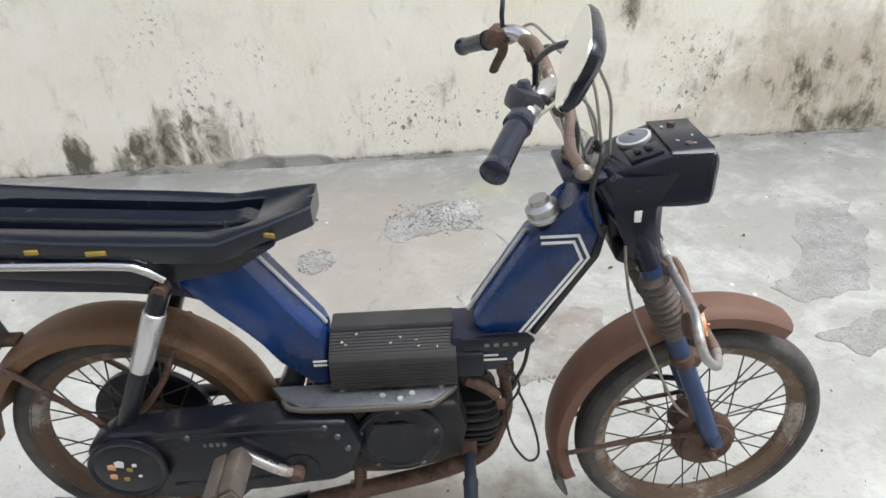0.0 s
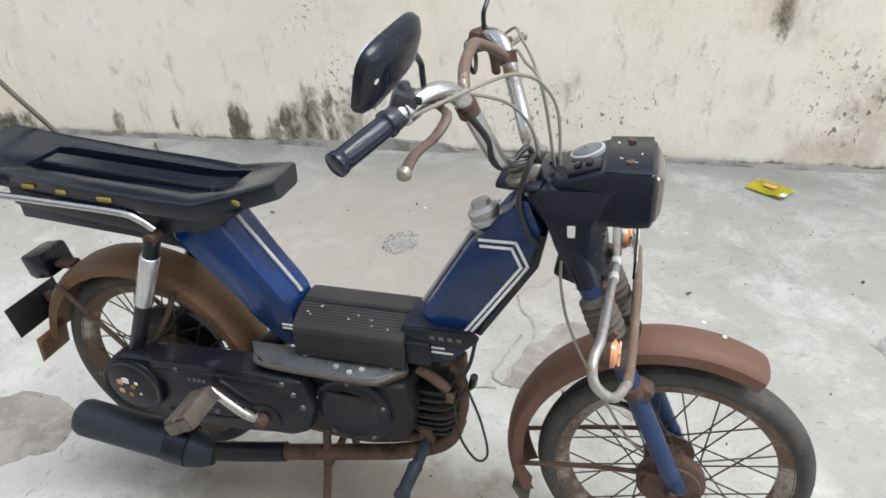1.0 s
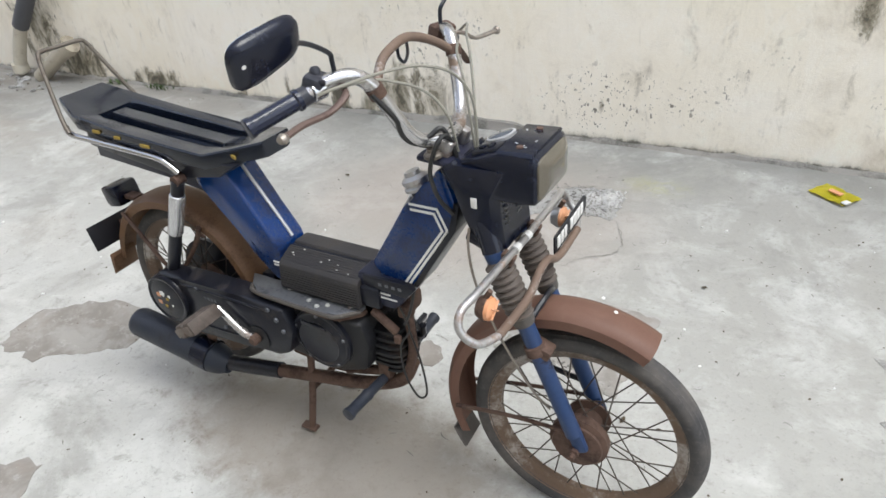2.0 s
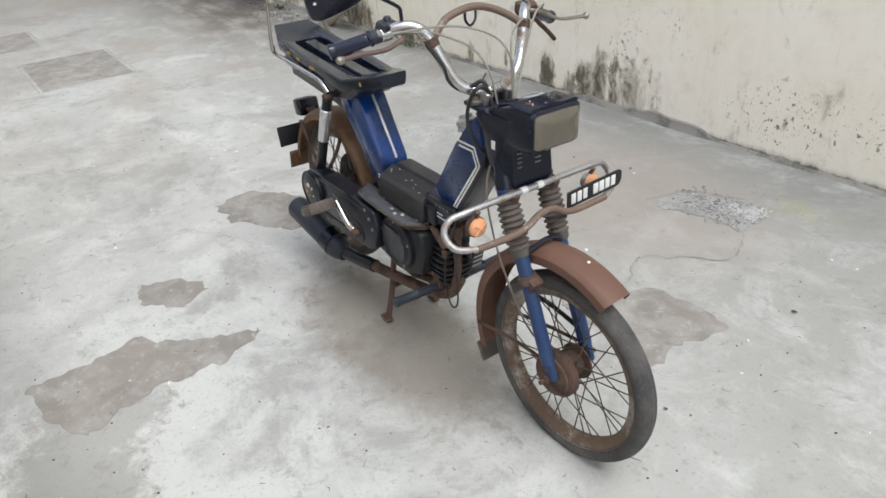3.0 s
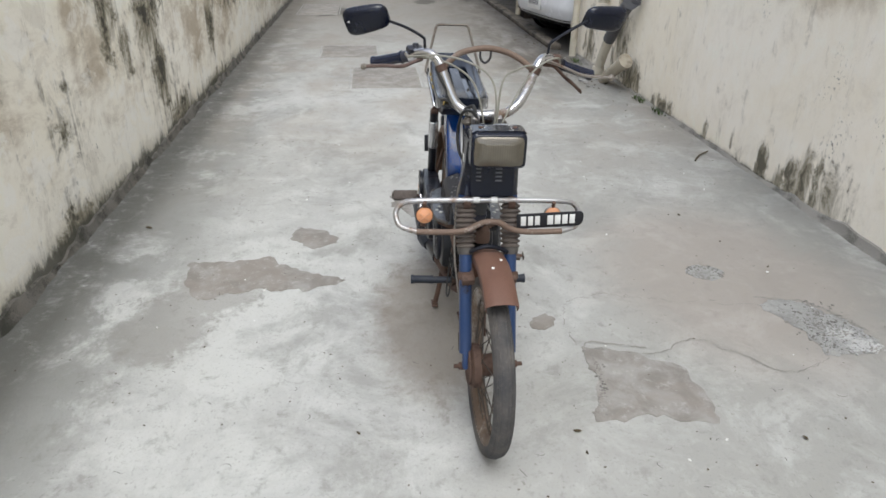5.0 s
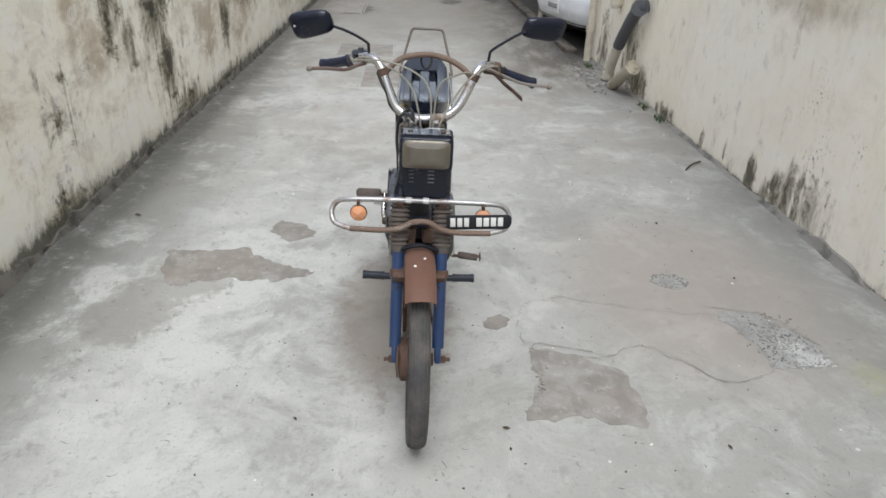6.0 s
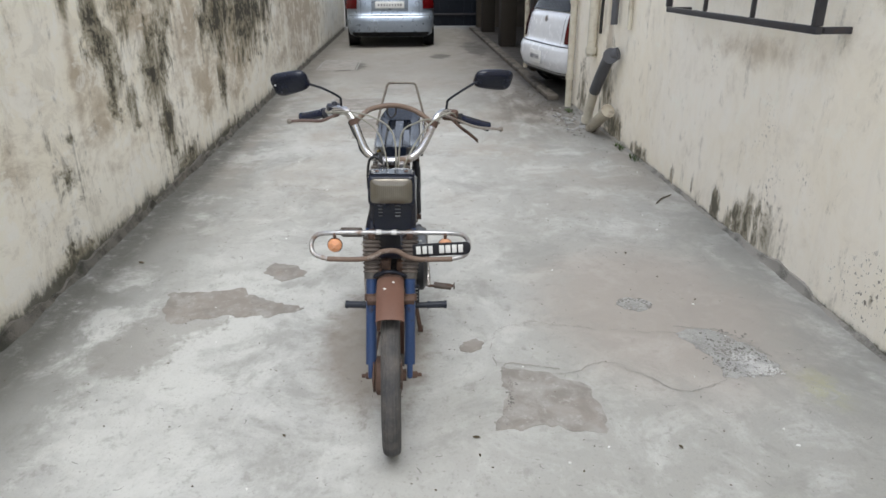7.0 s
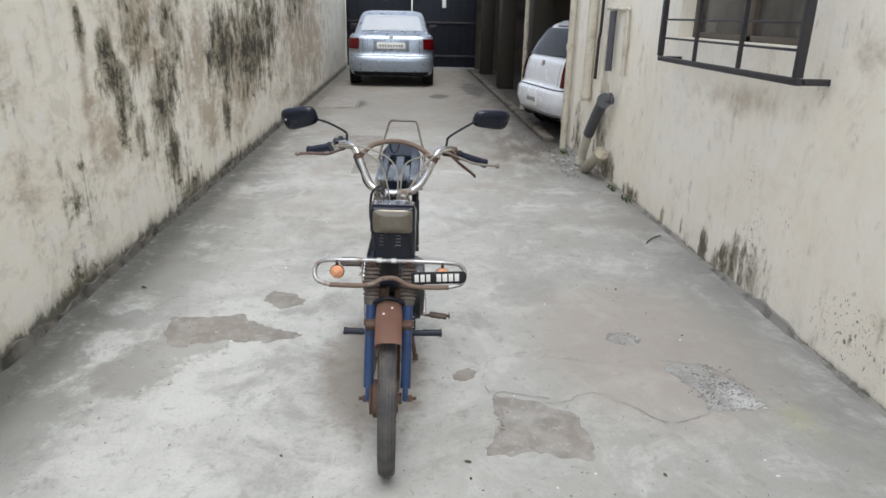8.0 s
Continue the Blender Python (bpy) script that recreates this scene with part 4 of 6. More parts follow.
chips("rubble", 40, lambda r: (-4.75 + r.gauss(0, 0.25), 1.66 + r.gauss(0, 0.06)), 0.028, M_RUBBLE, "grey cement rubble at the foot of the pipes", "rubble", 0.55, 21)
chips("kerb_debris", 170, lambda r: (-5.6 + r.gauss(0, 0.8), 1.64 + r.gauss(0, 0.09)), 0.008, M_LEAF, "dark litter and soil along the kerb", "debris", 0.4, 25)

# ---- parking bay, gate ----
kerb = part("kerb", box((-11.35, 1.74, 0.025), (10.6, 0.13, 0.06), 0.014), M_KERB)
tagged(kerb, "low grey cement kerb along the parking bay", "kerb", kind="structure")
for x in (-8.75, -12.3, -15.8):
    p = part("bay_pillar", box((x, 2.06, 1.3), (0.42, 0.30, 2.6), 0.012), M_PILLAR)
    tagged(p, "square brown painted concrete pillar of the parking bay, darkened for shade", "pillar", "bay pillars", "structure")


def gate():
    gt = tagged(new("metal_gate"), "dark painted sheet metal gate closing the alley", "gate")
    x = -17.0
    for k in range(2):
        y0, y1 = (-1.55, 0.16) if k == 0 else (0.19, 1.88)
        leaf_part = part("gate_leaf", box((x, (y0 + y1) / 2, 1.16), (0.03, y1 - y0, 2.2), 0.004), M_GATE, gt)
        for i in range(8):
            part("rib", box((x + 0.025, y0 + (y1 - y0) * (i + 0.5) / 8, 1.16), (0.02, 0.03, 2.16), 0.003), M_GATE, leaf_part)
        for z in (0.35, 1.2, 2.0):
            part("rail", box((x + 0.045, (y0 + y1) / 2, z), (0.022, y1 - y0 - 0.02, 0.05), 0.003), M_IRON, leaf_part)
    part("lock", box((x + 0.075, 0.17, 1.15), (0.03, 0.12, 0.08), 0.005), M_STEEL, gt)
    # white board stands in for daylight through a small gap
    part("bright_gap_patch", box((x + 0.03, 1.02, 1.72), (0.012, 0.1, 0.3), 0.002), M_WHITE, gt, "pale patch for a bright gap")


gate()


# ---- parked cars ----
def car(name, paint, slices, glass_z, side_glass_z, lamp, wheel_x, plate, m, label):
    """Local x runs from the rear bumper (0) to the nose; the shell is a stack of rounded plan outlines (z, rear, nose, half width)."""
    c = tagged(new(name), label, "car", "parked cars")
    rnd_pow = 0.42

    def outline(z):
        for a, b in zip(slices, slices[1:]):
            if a[0] <= z <= b[0]:
                k = (z - a[0]) / (b[0] - a[0])
                return [p + (q - p) * k for p, q in zip(a, b)]
        return slices[-1]

    def point(row, angle, grow=0.0):
        z, x0, x1, hw = row
        cs, sn = math.cos(angle), math.sin(angle)
        rear, nose = min(0.42, (x1 - x0) / 2), min(0.95, (x1 - x0) / 2)
        x = x0 - grow + rear * (1 - abs(cs) ** rnd_pow) if cs < 0 else x1 + grow - nose * (1 - abs(cs) ** rnd_pow)
        return (x, (hw + grow) * math.copysign(abs(sn) ** rnd_pow, sn), z)

    def patch_on(a0, a1, z0, z1, grow, n=14, rows=6):
        """A piece of the shell, a little proud."""
        bm = bmesh.new()
        grid = [[bm.verts.new(point(outline(z0 + (z1 - z0) * j / rows), radians(a0 + (a1 - a0) * i / n), grow)) for i in range(n + 1)] for j in range(rows + 1)]
        for j in range(rows):
            for i in range(n):
                bm.faces.new((grid[j][i], grid[j][i + 1], grid[j + 1][i + 1], grid[j + 1][i]))
        bmesh.ops.solidify(bm, geom=bm.faces[:], thickness=0.004)
        return bm

    seg = 64
    bm = bmesh.new()
    fine = []
    for a, b in zip(slices, slices[1:]):
        fine += [[p + (q - p) * k / 3 for p, q in zip(a, b)] for k in range(3)]
    fine.append(list(slices[-1]))
    ring_skin(bm, [[bm.verts.new(point(r, 2 * math.pi * (i + 0.5) / seg)) for i in range(seg)] for r in fine])
    body = part("body", bm, paint, c)
    body.data.set_sharp_from_angle(angle=radians(60))
    hatch = lamp[3]
    # the sedan's pane has its sky reflection painted white
    part("rear_window", patch_on(180 - glass_z[2], 180 + glass_z[2], glass_z[0], glass_z[1], 0.02, 20, 10), M_CARGLASS if hatch else M_CARGLASS_SKY, c, "rear window reflecting the sky")
    for s in (-1, 1):
        bm = bmesh.new()
        rows = [outline(side_glass_z[0] + (side_glass_z[1] - side_glass_z[0]) * k / 4) for k in range(5)]
        loft([[(r[1] + 0.44, s * (r[3] + 0.005), r[0]), (r[1] + 0.44, s * (r[3] - 0.02), r[0]), (r[2] - 0.96, s * (r[3] - 0.02), r[0]), (r[2] - 0.96, s * (r[3] + 0.005), r[0])] for r in rows], bm=bm)
        part("side_window", bm, M_CARGLASS, c, "dark side glass")
        la, lb = sorted((180 - s * lamp[0], 180 - s * lamp[1]))
        part("tail_light", patch_on(la, lb, lamp[2][0], lamp[2][1], 0.02), M_TAIL, c, "red tail light")
        hw = outline(0.5)[3]
        part("door_mirror", box((slices[0][2] * 0.64, s * (hw + 0.06), side_glass_z[0] + 0.05), (0.1, 0.18, 0.12), 0.035), M_CARTRIM, c)
        for x in wheel_x:
            part("wheel_arch", lathe([(0.0, 0.0), (0.335, 0.0), (0.335, 0.012), (0.0, 0.012)], (x, s * (hw - 0.006), 0.30), (0, s, 0), 28), M_CARTRIM, c)
            tyre = part("wheel", lathe([(0.0, -0.09), (0.17, -0.09), (0.2, -0.1), (0.28, -0.1), (0.295, -0.07), (0.295, 0.07), (0.28, 0.1), (0.0, 0.1)], (x, s * (hw - 0.105), 0.295), (0, 1, 0), 28), M_CARTRIM, c)
            part("rim", lathe([(0.0, 0.02), (0.06, 0.03), (0.17, 0.015), (0.18, 0.0), (0.0, 0.0)], (x, s * (hw - 0.006), 0.295), (0, s, 0), 20), M_STEEL, tyre)
    part("bumper_gap", patch_on(122, 238, 0.600, 0.610, 0.004, 24, 1), M_CARTRIM, c)
    part("under_bumper", patch_on(128, 232, 0.215, 0.30, 0.008, 20, 2), M_CARTRIM, c, "black lower bumper")
    px, pz, pw, ph = plate
    pl = part("number_plate", box((px, 0, pz), (0.02, pw, ph), 0.004), M_WHITE, c, "white number plate")
    n = 9
    for k in range(n):
        part("plate_bar", box((px - 0.0112, (k - (n - 1) / 2) * pw * 0.095, pz), (0.004, pw * 0.045, ph * 0.34)), M_PLATEGREY, pl)
    bz = lamp[4]
    part("badge", lathe([(0.0, -0.004), (0.04, -0.004), (0.04, 0.006), (0.028, 0.009), (0.0, 0.007)], (outline(bz)[1] - 0.004, 0, bz), (-1, 0, 0.1), 18), M_STEEL, c)
    for s in (-1, 1):
        part("boot_seam", patch_on(180 - 22, 180 - 21.3, 0.62, glass_z[0] - 0.05, 0.003, 1, 6) if s > 0 else patch_on(180 + 21.3, 180 + 22, 0.62, glass_z[0] - 0.05, 0.003, 1, 6), M_CARTRIM, c)
    if hatch:
        part("brake_light", patch_on(174, 186, glass_z[1] + 0.012, glass_z[1] + 0.035, 0.008, 6, 1), M_TAIL, c, "small red brake light")
        part("wiper", tube([(outline(1.02)[1] - 0.012, 0.02, 1.0), (outline(1.06)[1] - 0.014, -0.12, 1.04), (outline(1.08)[1] - 0.014, -0.3, 1.06)], 0.006, 6), M_CARTRIM, c)
    else:
        part("plate_recess", box((px + 0.012, 0, pz + 0.005), (0.02, pw + 0.14, ph + 0.10), 0.008), paint, c)
        part("antenna", lathe([(0.02, 0), (0.012, 0.03), (0.004, 0.05)], (1.75, 0, slices[-1][0] - 0.004), (-0.4, 0, 1), 8), M_CARTRIM, c)
    c.matrix_basis = m
    return c


SEDAN = [(0.20, 0.14, 4.15, 0.74), (0.26, 0.03, 4.25, 0.81), (0.40, -0.01, 4.3, 0.845), (0.52, -0.02, 4.28, 0.85), (0.585, 0.0, 4.26, 0.85), (0.625, 0.05, 4.22, 0.85), (0.80, 0.06, 4.12, 0.85), (0.92, 0.08, 3.98, 0.84),
         (0.98, 0.11, 3.75, 0.815), (1.005, 0.17, 3.4, 0.79), (1.015, 0.34, 3.2, 0.76), (1.02, 0.55, 3.1, 0.765), (1.05, 0.62, 3.02, 0.755), (1.20, 0.82, 2.75, 0.71), (1.34, 1.02, 2.48, 0.665), (1.42, 1.20, 2.32, 0.615), (1.455, 1.45, 2.15, 0.50), (1.465, 1.7, 1.98, 0.25)]
HATCH = [(0.20, 0.16, 3.6, 0.70), (0.28, 0.03, 3.68, 0.79), (0.42, -0.01, 3.7, 0.825), (0.55, 0.0, 3.68, 0.83), (0.60, 0.03, 3.64, 0.83), (0.63, 0.07, 3.6, 0.83), (0.80, 0.09, 3.5, 0.82), (0.93, 0.12, 3.3, 0.80),
         (0.97, 0.145, 2.95, 0.78), (1.10, 0.21, 2.78, 0.735), (1.30, 0.33, 2.38, 0.665), (1.38, 0.40, 2.25, 0.63), (1.43, 0.50, 2.12, 0.56), (1.46, 0.72, 1.95, 0.44), (1.472, 0.95, 1.7, 0.22)]
car("sedan_car", M_CARSILVER, SEDAN, (1.07, 1.37, 38), (1.06, 1.34), (28, 74, (0.73, 0.93), False, 0.955), (0.78, 3.45), (0.030, 0.80, 0.56, 0.125), pose(-12.0, -0.26, 0, 0, 0, 180), "silver sedan parked at the end of the alley")
car("hatchback_car", M_CARWHITE, HATCH, (1.0, 1.34, 44), (1.0, 1.33), (30, 70, (0.64, 1.0), True, 0.90), (0.62, 2.95), (-0.02, 0.44, 0.34, 0.16), pose(-6.80, 1.66, 0, 0, 0, 101) @ Matrix.Diagonal((1, 1, 0.95, 1)), "white hatchback parked nose first in the bay")


# ---- the moped: local x forward from the front axle, y to its left, z up ----
moped = tagged(new("moped"), "old dark blue moped with rusty brown mudguards on its centre stand", "moped")
moped.matrix_basis = pose(0, -0.004, 0.006, -1.0, 0, -1.4)
STEER = pose(0, 0.004, 0, 0, 0, 2.0)  # the front wheel and mudguard stand turned a little
FRONT, REAR = (0.002, 0.2275), (-1.058, 0.298)


def P(name, bm, material, label="", parent=None, smooth=True):
    return part(name, bm, material, parent or moped, label, smooth)


def rake(z, off=0.0):
    """A point's x on the fork's slanted line at height z."""
    return -0.419 * (z - 0.262) + 0.001 + off


def wheel(center, name, label, drum, WS):
    """WS: the wheel's size, 1 for a radius of 0.262."""
    cx, cz = center
    rim = P(name, lathe([(r * WS, y) for r, y in [(0.222, -0.018), (0.225, -0.021), (0.225, -0.016), (0.212, -0.012), (0.201, -0.006), (0.201, 0.006), (0.212, 0.012), (0.225, 0.016), (0.225, 0.021), (0.222, 0.018), (0.208, 0.015), (0.198, 0.007), (0.198, -0.007), (0.208, -0.015)]], (cx, 0, cz), (0, 1, 0), 72, close=True), M_RIM, label)
    # tyre with shallow tread grooves
    prof = [(0.221, -0.0175), (0.229, -0.0235), (0.239, -0.027), (0.249, -0.025), (0.2555, -0.0195), (0.2545, -0.0175), (0.2595, -0.012), (0.2585, -0.008), (0.2620, -0.003), (0.2620, 0.003), (0.2585, 0.008), (0.2595, 0.012), (0.2545, 0.0175), (0.2555, 0.0195), (0.249, 0.025), (0.239, 0.027), (0.229, 0.0235), (0.221, 0.0175)]
    P("tyre", lathe([(r * WS, y) for r, y in prof], (cx, 0, cz), (0, 1, 0), 84, close=True), M_TYRE, "worn grey rubber tyre", rim)
    lug = prism([(-0.004, 0.0), (0.004, 0.0), (0.0032, 0.0028), (-0.0032, 0.0028)], 0.004, 0.0215)
    lug_me = bpy.data.meshes.new("tread_block")
    bmesh.ops.recalc_face_normals(lug, faces=lug.faces)
    lug.to_mesh(lug_me)
    lug.free()
    lug_me.materials.append(M_TYRE)
    bmt = bmesh.new()
    for i in range(96):
        for s in (-1, 1):
            a = 2 * math.pi * (i + 0.25 * s) / 96
            tmp = bmesh.new()
            tmp.from_mesh(lug_me)
            m = Matrix.Translation((cx, 0, cz)) @ Matrix.Rotation(a, 4, "Y") @ Matrix.Translation((0, 0, 0.2556 * WS - 0.0013)) @ Matrix.Diagonal((1, s, 1, 1)) @ Matrix.Rotation(-0.30, 4, "X") @ Matrix.Rotation(0.5 * s, 4, "Z")
            tmp.transform(m)
            out = bpy.data.meshes.new("t")
            tmp.to_mesh(out)
            tmp.free()
            bmt.from_mesh(out)
            bpy.data.meshes.remove(out)
    tagged(P("tread", bmt, M_TYRE, "", rim, smooth=False), kind="stuff")
    # hub and drum
    P("hub", lathe([(0.0, -0.045), (0.018, -0.045), (0.018, -0.034), (0.046, -0.033), (0.046, -0.028), (0.03, -0.024), (0.03, 0.02), (drum, 0.022), (drum + 0.004, 0.026), (drum + 0.004, 0.044), (drum - 0.006, 0.05), (0.018, 0.052), (0.0, 0.052)], (cx, 0, cz), (0, -1, 0), 32), M_RUST, "rusted drum hub", rim)
    P("hub_plate", lathe([(0.0, 0.052), (0.052, 0.052), (0.05, 0.056), (0.02, 0.06), (0.0, 0.061)], (cx, 0, cz), (0, -1, 0), 28), M_RUST, "rusty brake plate", rim)
    for s in (-1, 1):
        P("axle_nut", lathe([(0.0, 0.062), (0.011, 0.062), (0.011, 0.078), (0.006, 0.08), (0.006, 0.092), (0.0, 0.092)], (cx, 0, cz), (0, s, 0), 6), M_RUST, "", rim)
    # spokes: one mesh per lean, turned into place
    for s in (-1, 1):
        for lean in (-1, 1):
            a1 = lean * 0.95
            p0 = Vector((0.043 * math.sin(a1), s * 0.031, 0.043 * math.cos(a1)))
            p1 = Vector((0, s * 0.003, 0.200 * WS))
            first = P("spoke", tube([p0, p1], 0.0016, 5), M_SPOKE, "", rim)
            turn0 = (0 if s > 0 else 0.5) + (0 if lean > 0 else 0.25)
            base = Matrix.Translation((cx, 0, cz))
            first.matrix_basis = base @ Matrix.Rotation(2 * math.pi * turn0 / 9, 4, "Y")
            for k in range(1, 9):
                o = first.copy()
                scene.collection.objects.link(o)
                o.matrix_basis = base @ Matrix.Rotation(2 * math.pi * (k + turn0) / 9, 4, "Y")
    return rim


wheel(FRONT, "front_wheel", "rusty rimmed wire spoked front wheel", 0.056, 0.9275).matrix_basis = STEER
wheel(REAR, "rear_wheel", "rusty rimmed wire spoked rear wheel", 0.05, 0.912)
P("drive_pulley", lathe([(0.0, 0.034), (0.105, 0.034), (0.112, 0.038), (0.112, 0.050), (0.105, 0.054), (0.06, 0.050), (0.0, 0.056)], (REAR[0], 0, REAR[1]), (0, 1, 0), 40), M_BLACK, "dark drive pulley on the rear wheel")


def fender_profile(r, half, skirt, t=0.0022):
    out = [(r - skirt, -half), (r - 0.014, -half), (r - 0.006, -half * 0.82), (r - 0.001, -half * 0.45), (r, 0), (r - 0.001, half * 0.45), (r - 0.006, half * 0.82), (r - 0.014, half), (r - skirt, half)]
    inner = [(q - t, y * (1 - t / half)) for q, y in out]
    inner[0], inner[-1] = (r - skirt, -half + t), (r - skirt, half - t)
    return out + inner[::-1]


ff = P("front_fender", arc_skin((-0.020, 0.252), fender_profile(0.279, 0.040, 0.034), 58, 204, 46), M_FENDER, "rusty brown painted steel front mudguard")
ff.matrix_basis = STEER
P("mud_flap", arc_skin((-0.017, 0.252), [(0.288, -0.040), (0.291, -0.036), (0.291, 0.036), (0.288, 0.040), (0.284, 0.036), (0.284, -0.036)], 202, 213, 6), M_RUBBER, "dark rubber mud flap", ff)
rf = P("rear_fender", arc_skin((-1.066, 0.313), fender_profile(0.263, 0.049, 0.033), 8, 172, 48), M_FENDER_TAN, "dusty brown painted steel rear mudguard")
P("mud_flap", prism([(-1.318, 0.37), (-1.326, 0.365), (-1.334, 0.300), (-1.324, 0.308), (-1.312, 0.36)], -0.075, 0.0, 0.002), M_FENDER_TAN, "bent brown flap", rf)
for s in (-1, 1):
    P("fender_stay", tube([(0.0, s * 0.058, 0.262), (-0.13, s * 0.05, 0.25), (-0.27, s * 0.045, 0.225)], 0.0045, 8), M_RUST, "rusty rod", ff)
    P("fender_bracket", box((rake(0.455) + 0.005, s * 0.055, 0.458), (0.05, 0.034, 0.022), 0.004, (0, 22, 0)), M_RUST, "", ff)
    P("fender_stay", tube([(-1.06, s * 0.07, 0.345), (-1.13, s * 0.066, 0.42), (-1.232, s * 0.053, 0.505)], 0.0055, 8), M_RUST, "rusty rod", rf)
    P("fender_stay", tube([(-1.04, s * 0.07, 0.38), (-0.97, s * 0.062, 0.47), (-0.945, s * 0.053, 0.525)], 0.006, 8), M_RUST, "rusty rod", rf)
for s, x, z in ((0.2, 0.02, 0.552), (-0.3, 0.05, 0.546)):
    P("paint_chip", lathe([(0.0, 0.0), (0.004, 0.0), (0.003, 0.0015), (0.0, 0.0015)], (x, s * 0.05, z - 0.0005), (0.2, 0, 1), 8), M_WHITE, "pale splash", ff)
P("splash_guard", prism([(-0.812, 0.36), (-0.775, 0.435), (-0.735, 0.44), (-0.765, 0.36)], -0.046, 0.03, 0.003), M_BLACK, "black splash guard", rf)
P("brake_arm", tube([(-0.02, 0.058, 0.30), (-0.12, 0.056, 0.315), (-0.205, 0.05, 0.318)], 0.006, 8), M_BLACK, "black brake torque rod")

# fork
for s in (-1, 1):
    y = 0.001 + s * 0.059
    yu = 0.003 + s * 0.046
    leg = P("fork_leg", tube([(rake(0.266), y, 0.266), (rake(0.53), y, 0.53)], 0.0165, 16), M_BLUE_DULL, "dull blue painted fork slider")
    P("fork_foot", box((0.008, y, 0.252), (0.030, 0.018, 0.055), 0.008, (0, -22, 0)), M_BLUE_DULL, "", leg)
    P("leg_band", lathe([(0.0165, -0.011), (0.0215, -0.009), (0.0215, 0.009), (0.0165, 0.011)], (rake(0.455), y, 0.455), (-0.41, 0, 1), 16), M_RUST, "rusty clamp", leg)
    prof = []
    for k in range(9):
        h, swell = 0.0130 * k, 0.0030 * math.sin(math.pi * k / 9)
        prof += [(0.0190 + swell, h), (0.0250 + swell, h + 0.0040), (0.0255 + swell, h + 0.0068), (0.0195 + swell, h + 0.0112)]
    P("fork_boot", lathe([(0.0, 0.0)] + prof + [(0.0175, 0.122), (0.0, 0.122)], (rake(0.522), y, 0.522), (-0.42, 0, 1), 22), M_BOOT, "ribbed brown-grey rubber fork gaiter")
    P("fork_collar", lathe([(0.0, -0.016), (0.0195, -0.016), (0.0215, -0.010), (0.0225, 0.006), (0.0, 0.006)], (rake(0.522), y, 0.522), (-0.42, 0, 1), 16), M_RUBBER, "grey rubber collar", leg)
    P("upper_tube", tube([(rake(0.63), y, 0.63), (rake(0.652), y, 0.652), (rake(0.675), yu, 0.675)], 0.0180, 16), M_BLUE_DULL, "dull blue fork tube")
    P("tube_cover", tube([(rake(0.648), y, 0.648), (rake(0.665), y - s * 0.004, 0.665), (rake(0.72) - 0.004, yu, 0.72), (-0.248, yu, 0.800)], 0.0205, 16), M_NAVY, "black fork tube cover")
P("lower_yoke", box((rake(0.660) - 0.016, 0.002, 0.660), (0.070, 0.128, 0.026), 0.008, (0, 22, 0)), M_BLACK, "black steel yoke")
P("top_yoke", box((-0.263, -0.002, 0.801), (0.088, 0.108, 0.012), 0.005, (0, 5, 0)), M_BLUE_DARK, "dark blue steel top yoke")
for s in (-1, 1):
    P("yoke_cap", lathe([(0.0, 0.0), (0.0165, 0.0), (0.0175, 0.006), (0.014, 0.010), (0.011, 0.011), (0.010, 0.017), (0.0, 0.018)], (-0.274, -0.004 + s * 0.044, 0.808), (-0.1, 0, 1), 16), M_RODDARK, "dull chrome fork cap")
P("steering_head", tube([(-0.188, 0, 0.655), (-0.246, 0, 0.80)], 0.021, 16), M_BLACK, "black steering head")
P("fork_bridge", tube([(rake(0.51) + 0.01, -0.06, 0.515), (rake(0.53) + 0.03, 0, 0.54), (rake(0.51) + 0.01, 0.06, 0.515)], 0.006, 8), M_BLACK, "thin black brace")

# headlamp, shroud
def rect(x, hy, z0, z1, cut=0.012):
    """A rectangle with rounded corners, across the moped."""
    out, power = [], 0.08 + 8 * cut
    for k in range(32):
        a = 2 * math.pi * (k + 0.5) / 32
        out.append((x, hy * math.copysign(abs(math.cos(a)) ** power, math.cos(a)), (z0 + z1) / 2 + (z1 - z0) / 2 * math.copysign(abs(math.sin(a)) ** power, math.sin(a))))
    return out


lamp = P("headlamp", loft([rect(-0.226, 0.056, 0.760, 0.806, 0.006), rect(-0.216, 0.062, 0.754, 0.813, 0.006), rect(-0.176, 0.0655, 0.751, 0.828, 0.006), rect(-0.148, 0.067, 0.750, 0.8375, 0.006), rect(-0.115, 0.068, 0.749, 0.842, 0.008), rect(-0.094, 0.068, 0.750, 0.839, 0.012)]), M_NAVY, "navy black square headlamp housing")
lamp.location = (0, 0.008, 0)
P("bezel", loft([rect(-0.094, 0.0685, 0.7495, 0.8395, 0.016), rect(-0.084, 0.068, 0.751, 0.838, 0.016), rect(-0.080, 0.064, 0.755, 0.834, 0.018)]), M_NAVY, "black lamp rim", lamp)
P("lens", loft([rect(-0.082, 0.0615, 0.757, 0.832, 0.018), rect(-0.077, 0.0605, 0.758, 0.831, 0.018), rect(-0.071, 0.051, 0.766, 0.823, 0.022), rect(-0.068, 0.028, 0.781, 0.811, 0.016)]), M_LAMPGLASS, "dusty yellowed headlamp lens", lamp)
